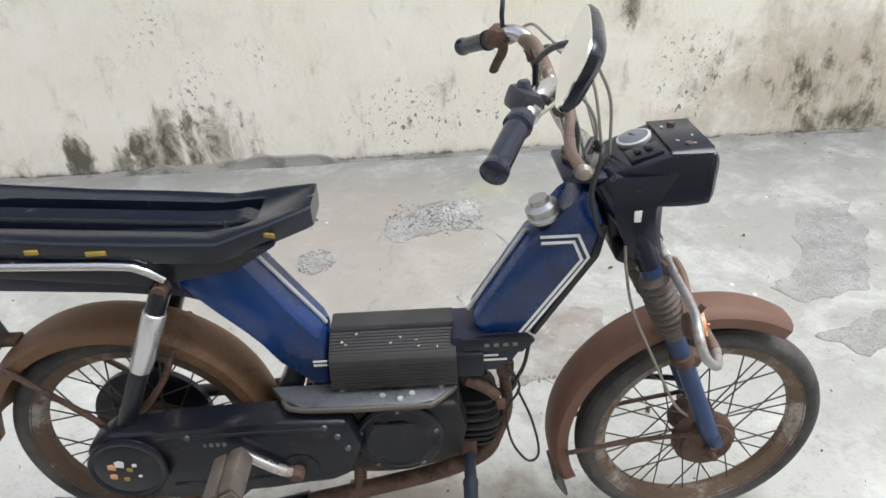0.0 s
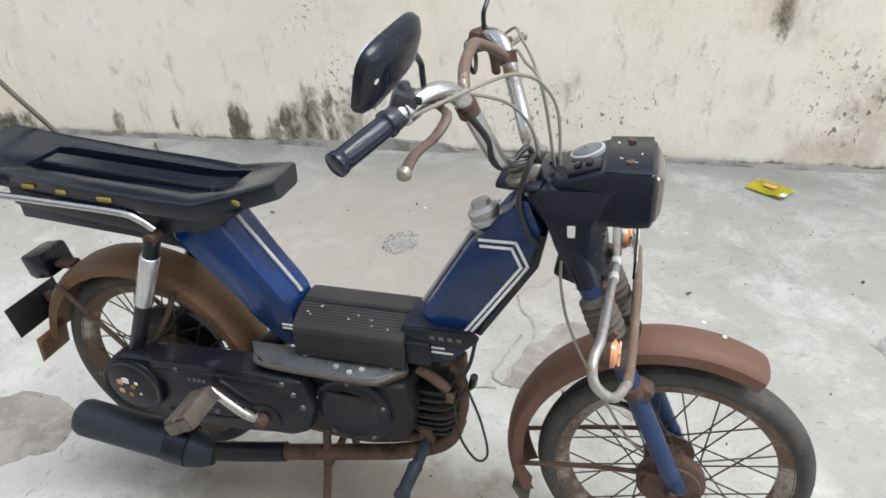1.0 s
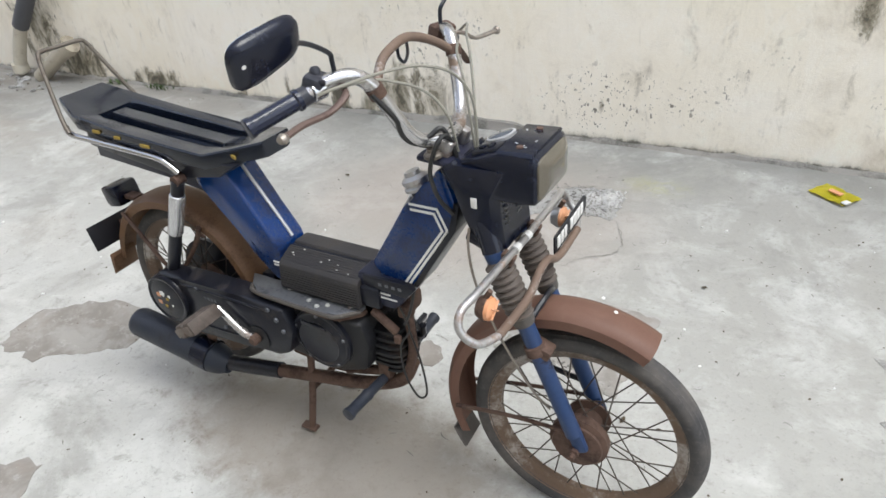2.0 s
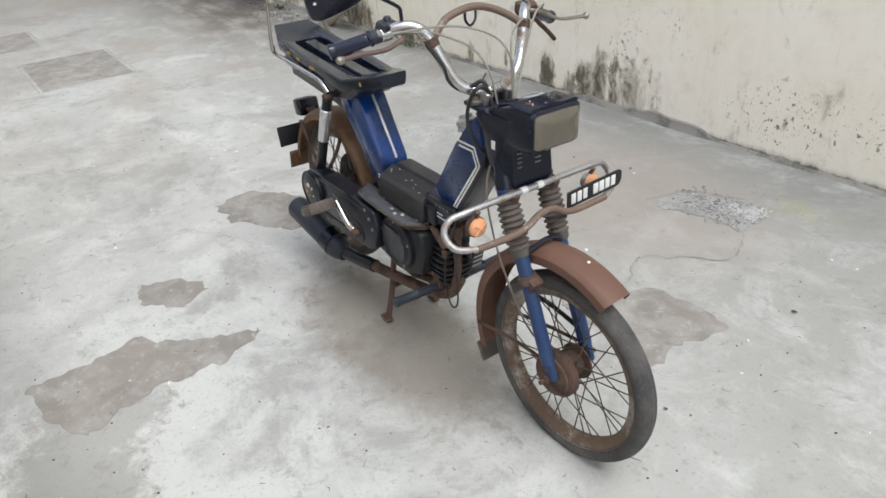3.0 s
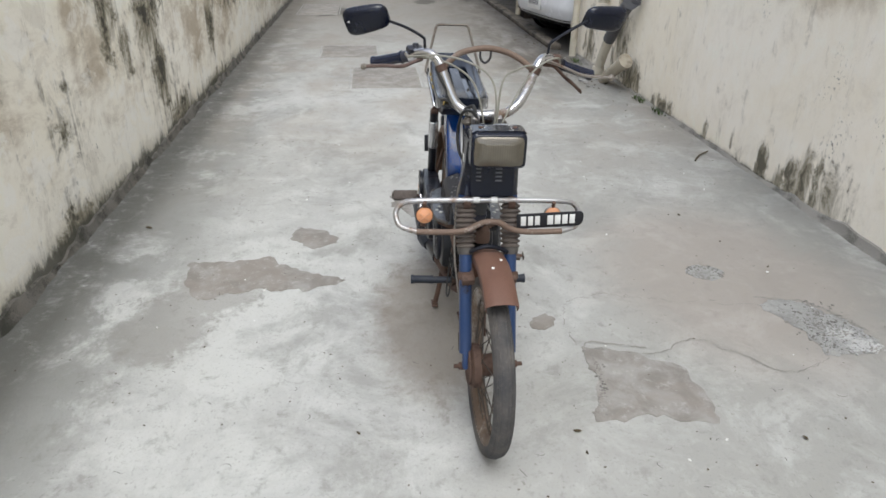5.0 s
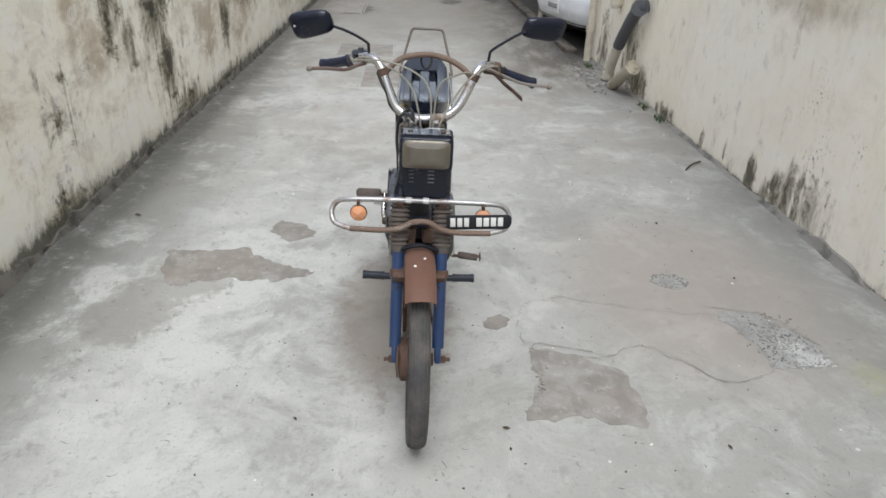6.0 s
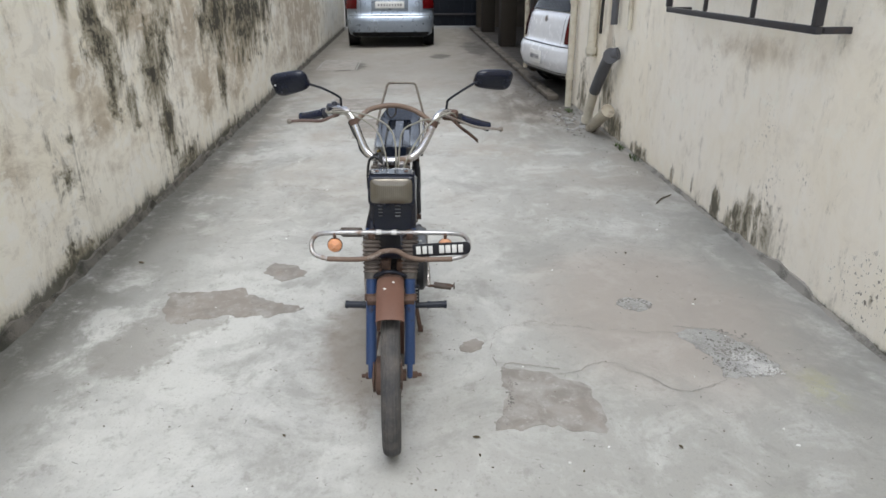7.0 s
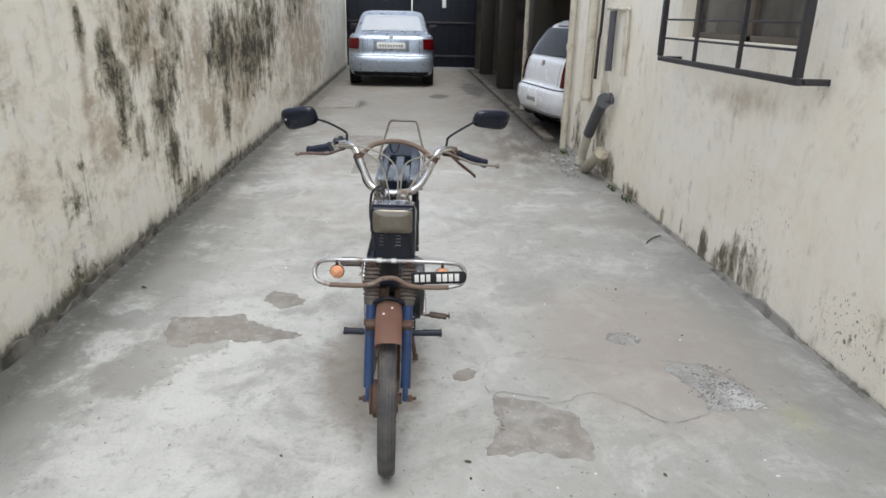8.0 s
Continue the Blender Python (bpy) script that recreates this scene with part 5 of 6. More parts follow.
P("brow", loft([[(-0.150, y, z) for y, z in ((-0.066, 0.838), (-0.060, 0.8415), (0.060, 0.8415), (0.066, 0.838), (0.060, 0.836), (-0.060, 0.836))], [(-0.087, y, z) for y, z in ((-0.0675, 0.838), (-0.058, 0.8445), (0.058, 0.8445), (0.0675, 0.838), (0.060, 0.836), (-0.060, 0.836))]]), M_NAVY, "flat brow over the lens", lamp)
dial = P("speedometer", lathe([(0.0, 0.0), (0.0265, 0.0), (0.0268, 0.006), (0.0242, 0.0075), (0.0, 0.0075)], (-0.180, 0.022, 0.8265), (-0.33, 0, 1), 28), M_SILVER, "round chromed speedometer", lamp)
P("dial_face", lathe([(0.0, 0.0), (0.0232, 0.0), (0.02, 0.001), (0.0, 0.0015)], (-0.1826, 0.022, 0.8338), (-0.33, 0, 1), 24), M_DIAL, "grey dial under glass", dial)
P("needle", box((-0.183, 0.022, 0.8353), (0.0016, 0.018, 0.001), 0, (0, -18, 30)), M_BLACK, "", dial)
P("switch_panel", box((-0.180, -0.030, 0.828), (0.05, 0.040, 0.006), 0.002, (0, -18, 0)), M_BLACK, "", lamp)
for k in range(2):
    P("switch", box((-0.190 + 0.016 * k, -0.030, 0.8285 + 0.005 * k), (0.010, 0.016, 0.009), 0.002, (0, -18, 0)), M_NAVY, "", lamp)
for y in (-0.042, 0.042):
    P("screw", lathe([(0.0, 0.0), (0.0065, 0.0), (0.006, 0.003), (0.0, 0.004)], (-0.118, y, 0.8425), (0, 0, 1), 12), M_RUST, "rusted screw", lamp)
rnd = random.Random(4)
for k in range(5):
    P("paint_chip", box((-0.10 - 0.04 * rnd.random(), rnd.uniform(-0.05, 0.05), 0.8435), (0.005, 0.0018, 0.001), 0, (0, -2, 40 * k)), M_WHITE, "", lamp)
shroud = P("fork_shroud", loft([[(a, -w, z), (a + 0.02, -w - 0.004, z), (b - 0.014, -w, z), (b, -w + 0.014, z), (b, w - 0.014, z), (b - 0.014, w, z), (a + 0.02, w + 0.004, z), (a, w, z)] for a, b, w, z in ((-0.186, -0.140, 0.066, 0.652), (-0.194, -0.142, 0.0690, 0.668), (-0.214, -0.148, 0.0690, 0.71), (-0.229, -0.150, 0.0690, 0.752), (-0.240, -0.128, 0.0690, 0.797), (-0.226, -0.120, 0.066, 0.806))]), M_NAVY, "black plastic shroud under the headlamp")
shroud.location = (0, 0.007, 0)
# pale bars put where the louvre edges catch the light
for y, w in ((-0.036, 0.013), (0.016, 0.017)):
    for k in range(5):
        P("slot", box((-0.1490 + 0.0005 * k, y, 0.738 - 0.0105 * k), (0.006, w, 0.0034), 0.001, (0, 4, 0)), M_LOUVRE, "pale edge with painted glint", shroud)
P("lamp_bolt", box((-0.192, -0.0695, 0.742), (0.012, 0.006, 0.020), 0.001), M_WHITE, "pale bracket", shroud)

# handlebar
def blade(points, wide, thin):
    """A flat bar along a rounded line, broad to front and back."""
    rings = []
    for q in smooth_path(points, 5):
        rings.append([q + Vector((wide * math.cos(a), 0, thin * math.sin(a))) for a in (0.4, 1.2, 1.94, 2.74, 3.54, 4.34, 5.08, 5.88)])
    return loft(rings)


GRIP = {-1: ((-0.398, -0.218, 0.956), (-0.436, -0.301, 0.933)), 1: ((-0.389, 0.216, 0.944), (-0.429, 0.316, 0.909))}
bar = P("handlebar", tube([GRIP[-1][0], (-0.370, -0.177, 0.973), (-0.348, -0.144, 0.973), (-0.330, -0.121, 0.950), (-0.311, -0.100, 0.900), (-0.296, -0.078, 0.857), (-0.282, -0.052, 0.839), (-0.264, -0.018, 0.835), (-0.264, 0.02, 0.836), (-0.278, 0.058, 0.840), (-0.292, 0.090, 0.863), (-0.310, 0.115, 0.905), (-0.328, 0.137, 0.951), (-0.346, 0.155, 0.967), (-0.368, 0.179, 0.964), GRIP[1][0]], 0.0126, 14, 7), M_BAR, "chromed high-rise handlebar with pitted spots")
P("cross_bar", tube([(-0.330, -0.117, 0.938), (-0.338, -0.090, 0.964), (-0.344, -0.060, 0.982), (-0.348, 0, 0.992), (-0.354, 0.055, 0.982), (-0.341, 0.096, 0.964), (-0.322, 0.127, 0.940)], 0.0082, 12), M_RUST_TUBE, "rusted bent cross bar", bar)
for q in ((-0.327, -0.118, 0.942), (-0.323, 0.131, 0.940)):
    P("cross_bar_clamp", lathe([(0.0118, -0.010), (0.0150, -0.009), (0.0150, 0.009), (0.0118, 0.010)], q, (-0.25, 0.35 * math.copysign(1, q[1]), 0.9), 14), M_RUST, "rusty clamp", bar)
P("bag_hook", tube([(-0.349, -0.014, 0.985), (-0.348, -0.013, 0.966), (-0.346, -0.001, 0.954), (-0.346, 0.012, 0.966), (-0.348, 0.014, 0.986)], 0.003, 6), M_BLACK, "thin wire hook", bar)
for y in (-0.03, 0.03):
    P("bar_clamp", box((-0.262, y, 0.822), (0.034, 0.022, 0.034), 0.006, (0, 20, 0)), M_STEEL, "dull clamp", bar)
P("stem_nut", lathe([(0.0, 0.0), (0.019, 0.0), (0.019, 0.012), (0.012, 0.016), (0.0, 0.017)], (-0.277, 0, 0.812), (-0.41, 0, 1), 8), M_RUST, "rusty steering nut", bar)
for s in (-1, 1):
    a, b = Vector(GRIP[s][0]), Vector(GRIP[s][1])
    d = (b - a).normalized()
    length = (b - a).length
    prof = [(0.0, 0.0), (0.0175, 0.0), (0.0175, 0.006), (0.0140, 0.009)]
    for k in range(7):
        prof += [(0.0146, 0.013 + k * 0.010), (0.0143, 0.018 + k * 0.010)]
    prof += [(0.0148, length - 0.012), (0.0162, length - 0.009), (0.0162, length - 0.002), (0.0125, length), (0.0, length)]
    P("grip", lathe(prof, a, d, 20), M_GRIP, "black ribbed rubber grip", bar)
    P("lever_mount", lathe([(0.0, -0.03), (0.0145, -0.03), (0.0155, -0.012), (0.0155, 0.0), (0.0, 0.0)], a, d, 16), M_SWITCH if s < 0 else M_ENGINE, "", bar)
    tip = Vector((-0.345, -0.322, 0.940) if s < 0 else (-0.337, 0.345, 0.922))
    P("lever", blade([(-0.352, s * 0.165, 0.961), (-0.334, s * 0.188, 0.957), (-0.340, s * 0.222, 0.943), (-0.348, s * 0.275, tip.z + 0.002), tip], 0.0068 if s < 0 else 0.007, 0.0050 if s < 0 else 0.0042), M_LEVER if s < 0 else M_LOOP, "brake lever with a ball end", bar)
    P("lever_ball", lathe([(0.0, -0.009), (0.006, -0.007), (0.009, 0), (0.006, 0.007), (0.0, 0.009)], tip, (0, s, 0), 12), M_LOOP, "dull ball end", bar)
P("switch_housing", box((-0.388, -0.186, 0.972), (0.034, 0.046, 0.030), 0.008, (0, 20, 15)), M_SWITCH, "grey blue switch box", bar)
P("switch_clamp", lathe([(0.0135, -0.012), (0.017, -0.010), (0.017, 0.010), (0.0135, 0.012)], (-0.383, -0.192, 0.964), (-0.35, -0.80, -0.18), 14), M_CHROME, "chromed clamp", bar)
P("switch_lever", box((-0.368, -0.196, 0.977), (0.012, 0.010, 0.010), 0.003, (0, 10, 30)), M_BLACK, "", bar)
P("switch_knob", lathe([(0.0, -0.004), (0.012, -0.004), (0.012, 0.004), (0.009, 0.007), (0.0085, 0.014), (0.006, 0.017), (0.0, 0.017)], (-0.388, -0.184, 0.979), (0, 0, 1), 10), M_SWITCH, "grey blue knob", bar)
P("decompression_lever", blade([(-0.372, 0.175, 0.960), (-0.366, 0.200, 0.938), (-0.366, 0.222, 0.918), (-0.370, 0.250, 0.897), (-0.374, 0.277, 0.874)], 0.0090, 0.0065), M_RUST, "rusty hanging lever", bar)
P("clutch_bracket", box((-0.376, 0.185, 0.958), (0.034, 0.050, 0.030), 0.008, (0, 15, -20)), M_RUST, "rusty bracket", bar)

# mirrors
for s in (-1, 1):
    cx, cy, cz, half_l, half_h, tilt, yaw, roll = (-0.357, -0.312, 1.058, 0.0600, 0.0365, 0, 0, 0) if s < 0 else (-0.380, 0.319, 1.070, 0.064, 0.034, 24, 16, -7)
    if s < 0:
        stem = [(-0.370, -0.160, 0.973), (-0.371, -0.161, 1.000), (-0.370, -0.167, 1.014), (-0.363, -0.215, 1.040), (-0.354, -0.268, 1.058)]
    else:
        stem = [(-0.370, 0.172, 0.966), (-0.372, 0.175, 0.994), (-0.370, 0.181, 1.008), (-0.364, 0.226, 1.040), (-0.358, 0.268, 1.066)]
    out = []
    for k in range(28):
        a = 2 * math.pi * (k + 0.5) / 28
        y = half_l * math.copysign(abs(math.cos(a)) ** 0.5, math.cos(a))
        z = half_h * math.copysign(abs(math.sin(a)) ** 0.5, math.sin(a)) * (1 - 0.12 * y / half_l) - 0.03 * y
        out.append((y * (-s), z))
    turn = Matrix.Translation((cx, cy, cz)) @ Euler((radians(roll), radians(tilt), radians(yaw))).to_matrix().to_4x4()
    if s < 0:
        # the near housing hangs lower at its outer end and leans forward at its top
        across, up = Vector((0.21, 0.94, 0.267)), Vector((0.33, -0.30, 0.90))
        ahead = across.cross(up).normalized()
        turn = Matrix.Translation((cx, cy, cz)) @ Matrix((ahead, across, up)).transposed().to_4x4()
    bm = loft([[(0.016, y * 0.55, z * 0.55) for y, z in out], [(0.013, y * 0.80, z * 0.82) for y, z in out], [(0.006, y * 0.97, z * 0.97) for y, z in out], [(-0.001, y * 1.0, z * 1.0) for y, z in out], [(-0.0035, y * 0.985, z * 0.985) for y, z in out]])
    bm.transform(turn)
    mir = P("mirror", bm, M_NAVY, "black plastic rear-view mirror housing")
    bm = loft([[(-0.003, y * 0.965, z * 0.965) for y, z in out], [(-0.0052, y * 0.96, z * 0.96) for y, z in out]])
    bm.transform(turn)
    P("mirror_glass", bm, M_MIRROR, "mirror glass", mir)
    P("mirror_stem", tube(stem, 0.0040, 8, 4), M_BLACK, "thin bent stem", mir)
    P("stem_clamp", lathe([(0.0, -0.014), (0.012, -0.014), (0.012, 0.004), (0.007, 0.008), (0.0, 0.008)], (stem[0][0], stem[0][1], stem[0][2]), (0, 0, 1), 12), M_RUST, "rusty clamp", mir)
    if s < 0:
        for y, z in ((0.018, 0.004), (-0.044, 0.01)):
            bm = lathe([(0.0, 0.0), (0.004, 0.0), (0.003, 0.002), (0.0, 0.002)], (0.0125, y * -s, z), (1, 0, 0), 8)
            bm.transform(turn)
            P("paint_chip", bm, M_WHITE, "", mir)

# cables
for points in ([(-0.374, -0.206, 0.960), (-0.349, -0.184, 0.968), (-0.300, -0.125, 0.979), (-0.275, -0.060, 0.971), (-0.249, -0.004, 0.943), (-0.226, 0.016, 0.893), (-0.220, 0.015, 0.80)],
               [(-0.352, -0.184, 0.966), (-0.332, -0.150, 0.967), (-0.326, -0.094, 0.953), (-0.285, -0.044, 0.924), (-0.256, -0.021, 0.875), (-0.247, -0.006, 0.80)],
               [(-0.338, 0.152, 0.940), (-0.318, 0.137, 0.942), (-0.305, 0.115, 0.957), (-0.286, 0.078, 0.950), (-0.252, 0.034, 0.924), (-0.229, 0.022, 0.80)],
               [(-0.348, 0.204, 0.956), (-0.322, 0.189, 0.974), (-0.305, 0.152, 0.966), (-0.279, 0.113, 0.941), (-0.252, 0.070, 0.884), (-0.230, 0.028, 0.80)]):
    P("cable", tube(points, 0.0026, 7), M_CABLE, "pale grey control cable")
P("cable", tube([(-0.246, -0.026, 0.830), (-0.250, -0.045, 0.850), (-0.256, -0.066, 0.840), (-0.268, -0.074, 0.79), (-0.256, -0.070, 0.74), (-0.240, -0.052, 0.705)], 0.0042, 8), M_CABLE_DARK, "black wiring loop beside the headlamp")
P("cable", tube([(-0.326, -0.132, 0.942), (-0.309, -0.117, 0.912), (-0.303, -0.104, 0.890), (-0.300, -0.096, 0.862), (-0.290, -0.075, 0.842), (-0.276, -0.055, 0.848), (-0.262, -0.036, 0.858), (-0.250, -0.030, 0.835), (-0.240, -0.025, 0.80)], 0.0048, 8), M_CABLE_DARK, "black wiring loom taped along the bar")
P("cable", tube([(-0.205, -0.062, 0.69), (-0.202, -0.074, 0.65), (-0.186, -0.080, 0.58), (-0.142, -0.082, 0.48), (-0.085, -0.068, 0.36), (-0.050, -0.060, 0.315)], 0.0025, 7), M_LOOP, "front brake cable running down the fork")

# crash bar with indicators and plate
CB = -0.108
TOP = -0.130  # the upper tube stands behind the lower one
LOW = -0.089


def guard_side(s):
    return tube([(TOP + 0.004, 0, 0.650), (TOP, s * 0.09, 0.648), (TOP - 0.003, s * 0.180, 0.645), (TOP - 0.010, s * 0.222, 0.636), (TOP - 0.004, s * 0.240, 0.612), (LOW - 0.020, s * 0.230, 0.586), (LOW - 0.003, s * 0.187, 0.577)], 0.0072, 12)


cb = P("crash_bar", guard_side(1), M_STEEL, "bent steel front guard bar, chromed above and rusted below")
P("guard_tube", guard_side(-1), M_STEEL, "", cb)
P("lower_tube", tube([(LOW - 0.003, -0.188, 0.577), (LOW, -0.10, 0.577), (LOW, -0.055, 0.584), (LOW, -0.02, 0.603), (LOW, 0.02, 0.604), (LOW, 0.055, 0.585), (LOW, 0.10, 0.577), (LOW - 0.003, 0.188, 0.577)], 0.0078, 12), M_RUST_TUBE, "rusted tube", cb)
for y in (-0.034, 0.012):
    P("bar_sleeve", lathe([(0.0076, -0.008), (0.0084, -0.008), (0.0084, 0.008), (0.0076, 0.008)], (TOP + 0.003, y, 0.650), (0, 1, 0), 12), M_WHITE, "pale tape", cb)
for s in (-1, 1):
    P("guard_strut", box((TOP - 0.004, 0.001 + s * 0.058, 0.640), (0.026, 0.020, 0.024), 0.004, (0, 22, 0)), M_RUST, "", cb)
    ind = P("indicator", lathe([(0.0, -0.016), (0.018, -0.014), (0.023, -0.002), (0.023, 0.003), (0.0, 0.003)], (CB - 0.014, s * 0.167, 0.611), (1, 0, 0), 20), M_RUST if s < 0 else M_STEEL, "round turn indicator", cb)
    P("lens", lathe([(0.0, 0.0), (0.0215, 0.0), (0.0205, 0.006), (0.012, 0.011), (0.0, 0.0125)], (CB - 0.011, s * 0.167, 0.611), (1, 0, 0), 20), M_ORANGE if s < 0 else M_ORANGE_PALE, "orange lens", ind)
    P("lens_rib", box((CB + 0.0008, s * 0.167, 0.611), (0.004, 0.036, 0.004), 0.001, (40, 0, 0)), M_ORANGE_PALE, "", ind)
    P("lens_rib", box((CB + 0.0012, s * 0.167, 0.611), (0.004, 0.030, 0.003), 0.001, (-40, 0, 0)), M_ORANGE_PALE, "", ind)
    P("indicator_arm", tube([(CB - 0.016, s * 0.167, 0.63), (CB - 0.006, s * 0.167, 0.648)], 0.005, 8), M_RUST, "", ind)
PC = Vector((-0.096, 0.156, 0.6075))
plate_edge = []
for sy, sz, r in ((1, 1, 0.012), (-1, 1, 0.004), (-1, -1, 0.004), (1, -1, 0.018)):
    for k in range(5):
        a = {(1, 1): 0, (-1, 1): 90, (-1, -1): 180, (1, -1): 270}[(sy, sz)] + 22.5 * k
        plate_edge.append((sy * (0.087 - r) + r * math.cos(radians(a)), sz * (0.0205 - r) + r * math.sin(radians(a))))
PLATE_TURN = Matrix.Translation(PC) @ Matrix.Rotation(radians(3.2), 4, "X")
bm = prism(plate_edge, -0.002, 0.002, 0.001, "x")
bm.transform(PLATE_TURN)
plate = P("number_plate", bm, M_PLATE, "black number plate with rounded ends and white marks", cb)
for y, w in ((-0.070, 0.0135), (-0.0515, 0.013), (-0.0335, 0.0125), (0.000, 0.015), (0.019, 0.015), (0.038, 0.014), (0.057, 0.014)):
    bm = box((0.0026, y, 0.001), (0.0024, w, 0.025), 0.0006)
    bm.transform(PLATE_TURN)
    P("plate_bar", bm, M_WHITE, "", plate)

# tank column
tank_outline = [(-0.424, 0.520), (-0.444, 0.548), (-0.352, 0.696), (-0.328, 0.716), (-0.292, 0.748), (-0.276, 0.782), (-0.256, 0.780), (-0.236, 0.722), (-0.246, 0.668), (-0.342, 0.518)]
tank = P("fuel_tank", prism(tank_outline, -0.050, 0.024, 0.009), M_BLUE, "slanted deep blue fuel tank column")
P("tank_trim", tube([(-0.447, -0.013, 0.550), (-0.41, -0.013, 0.610), (-0.372, -0.013, 0.671), (-0.352, -0.013, 0.703)], 0.0042, 8), M_SILVER, "silver centre strip", tank)
for k, off in enumerate((0.0, 0.011)):
    pts = [(-0.334 + off * 0.2, 0.706 - off), (-0.276 - off * 0.6, 0.706 - off), (-0.257 - off, 0.664 - off * 0.2), (-0.357 - off * 0.85, 0.517 + off * 0.1)]
    for a, b in zip(pts, pts[1:]):
        d = Vector((b[0] - a[0], b[1] - a[1]))
        P("stripe", box(((a[0] + b[0]) / 2, -0.0502, (a[1] + b[1]) / 2), (d.length + 0.004, 0.0016, 0.0048), 0, (0, -math.degrees(math.atan2(d.y, d.x)), 0)), M_WHITE, "white pinstripe", tank)
# thin black prism over the tank's front face
P("front_strip", prism([(-0.230, 0.722), (-0.240, 0.666), (-0.336, 0.516), (-0.346, 0.520), (-0.251, 0.670), (-0.241, 0.724)], -0.051, 0.025, 0.002), M_BLACK, "thin black strip along the tank's front", tank)
P("tank_neck", tube([(-0.312, -0.026, 0.700), (-0.326, -0.026, 0.735)], 0.019, 16), M_BLACK, "", tank)
cap = P("fuel_cap", lathe([(0.0, 0.0), (0.026, 0.0), (0.027, 0.006), (0.0235, 0.009), (0.0235, 0.012), (0.026, 0.014), (0.026, 0.022), (0.021, 0.026), (0.0165, 0.028), (0.0155, 0.036), (0.0, 0.037)], (-0.325, -0.026, 0.729), (-0.38, 0, 1), 24), M_STEEL, "dull chrome fuel cap with rust", tank)
lower_out = [(-0.478, 0.524), (-0.360, 0.524), (-0.346, 0.510), (-0.376, 0.466), (-0.395, 0.448), (-0.475, 0.446), (-0.49, 0.47)]
low = P("lower_cover", prism(lower_out, -0.058, 0.032, 0.007), M_BLUE_DARK, "dark blue lower cover under the tank")
P("name_band", prism([(-0.462, 0.522), (-0.352, 0.524), (-0.338, 0.513), (-0.360, 0.490), (-0.462, 0.498)], -0.063, -0.050, 0.002), M_BLACK, "black name band", low)
for k in range(4):
    P("letter_bar", box((-0.420 + 0.016 * k, -0.0632, 0.509), (0.008, 0.0012, 0.007)), M_ALLOY, "", low)
for z, x1 in ((0.484, -0.40), (0.474, -0.385)):
    P("stripe", box(((-0.472 + x1) / 2, -0.0586, z), (x1 + 0.472, 0.0016, 0.0036)), M_WHITE, "white pinstripe", low)

# stepped tunnel and footboards
prof = [(-0.078, 0.440), (-0.072, 0.497), (-0.064, 0.505), (-0.024, 0.5225), (-0.019, 0.516), (-0.013, 0.516), (-0.009, 0.524), (0.032, 0.522), (0.046, 0.513), (0.058, 0.497), (0.062, 0.440)]
tun = P("step_through_tunnel", prism(prof, -0.686, -0.472, 0.0015, "x"), M_MAT, "dusty black rubber covered tunnel between the footboards")
for k in range(8):
    P("rib", box((-0.579, -0.0782 + 0.00075 * k, 0.447 + 0.0058 * k), (0.212, 0.0022, 0.0028), 0), M_MAT, "", tun)
for k in range(7):
    P("rib", box((-0.579, -0.0605 + 0.0055 * k, 0.5068 + 0.00240 * k), (0.212, 0.0022, 0.0022), 0, (24, 0, 0)), M_MAT, "", tun)
P("edge_strip", tube([(-0.686, -0.016, 0.517), (-0.58, -0.016, 0.517), (-0.472, -0.016, 0.517)], 0.003, 6), M_BLACK, "", tun)
P("front_saddle", prism([(-0.068, 0.445), (-0.066, 0.490), (-0.03, 0.512), (0.03, 0.514), (0.056, 0.49), (0.060, 0.445)], -0.474, -0.425, 0.004, "x"), M_BLACK, "", tun)
rnd = random.Random(9)
for k in range(8):
    x, f = -0.665 + 0.18 * rnd.random(), rnd.random()
    P("paint_chip", box((x, -0.062 + 0.036 * f, 0.5085 + 0.0157 * f), (0.0045, 0.003, 0.0014), 0, (24, 0, 30 * k)), M_CHIP, "white splash", tun)
for s in (-1, 1):
    ol = [(-0.795, s * 0.052), (-0.770, s * 0.085), (-0.735, s * 0.108), (-0.545, s * 0.112), (-0.512, s * 0.106), (-0.476, s * 0.070), (-0.474, s * 0.052)]
    board = P("footboard", prism(ol, 0.424, 0.434, 0.002, "z"), M_ALLOY, "grey alloy covered footboard with a trimmed edge")
    P("board_edge", tube([(x, y, 0.428) for x, y in ol[1:-1]], 0.0050, 8, 4), M_EDGE, "dull dark metal edge", board)
    P("board_rail", prism([(x, y * 0.94) for x, y in ol], 0.410, 0.4235, 0.002, "z"), M_RUST, "rusty under rail", board)
    for x, y in ((-0.67, 0.070), (-0.50, 0.072), (-0.60, 0.09), (-0.57, 0.1), (-0.55, 0.088)):
        P("bolt", lathe([(0.0, 0.0), (0.006, 0.0), (0.005, 0.003), (0.0, 0.0035)], (x, s * y, 0.434), (0, 0, 1), 7), M_STEEL if y < 0.08 else M_CHIP, "", board)

# rear column under the seat
leg_outline = [(-0.905, 0.715), (-0.815, 0.716), (-0.802, 0.694), (-0.697, 0.540), (-0.690, 0.520), (-0.690, 0.438), (-0.718, 0.438), (-0.772, 0.490), (-0.808, 0.552), (-0.850, 0.612), (-0.905, 0.648)]
col = P("seat_column", prism(leg_outline, -0.058, 0.032, 0.009), M_BLUE, "slanted deep blue seat column")
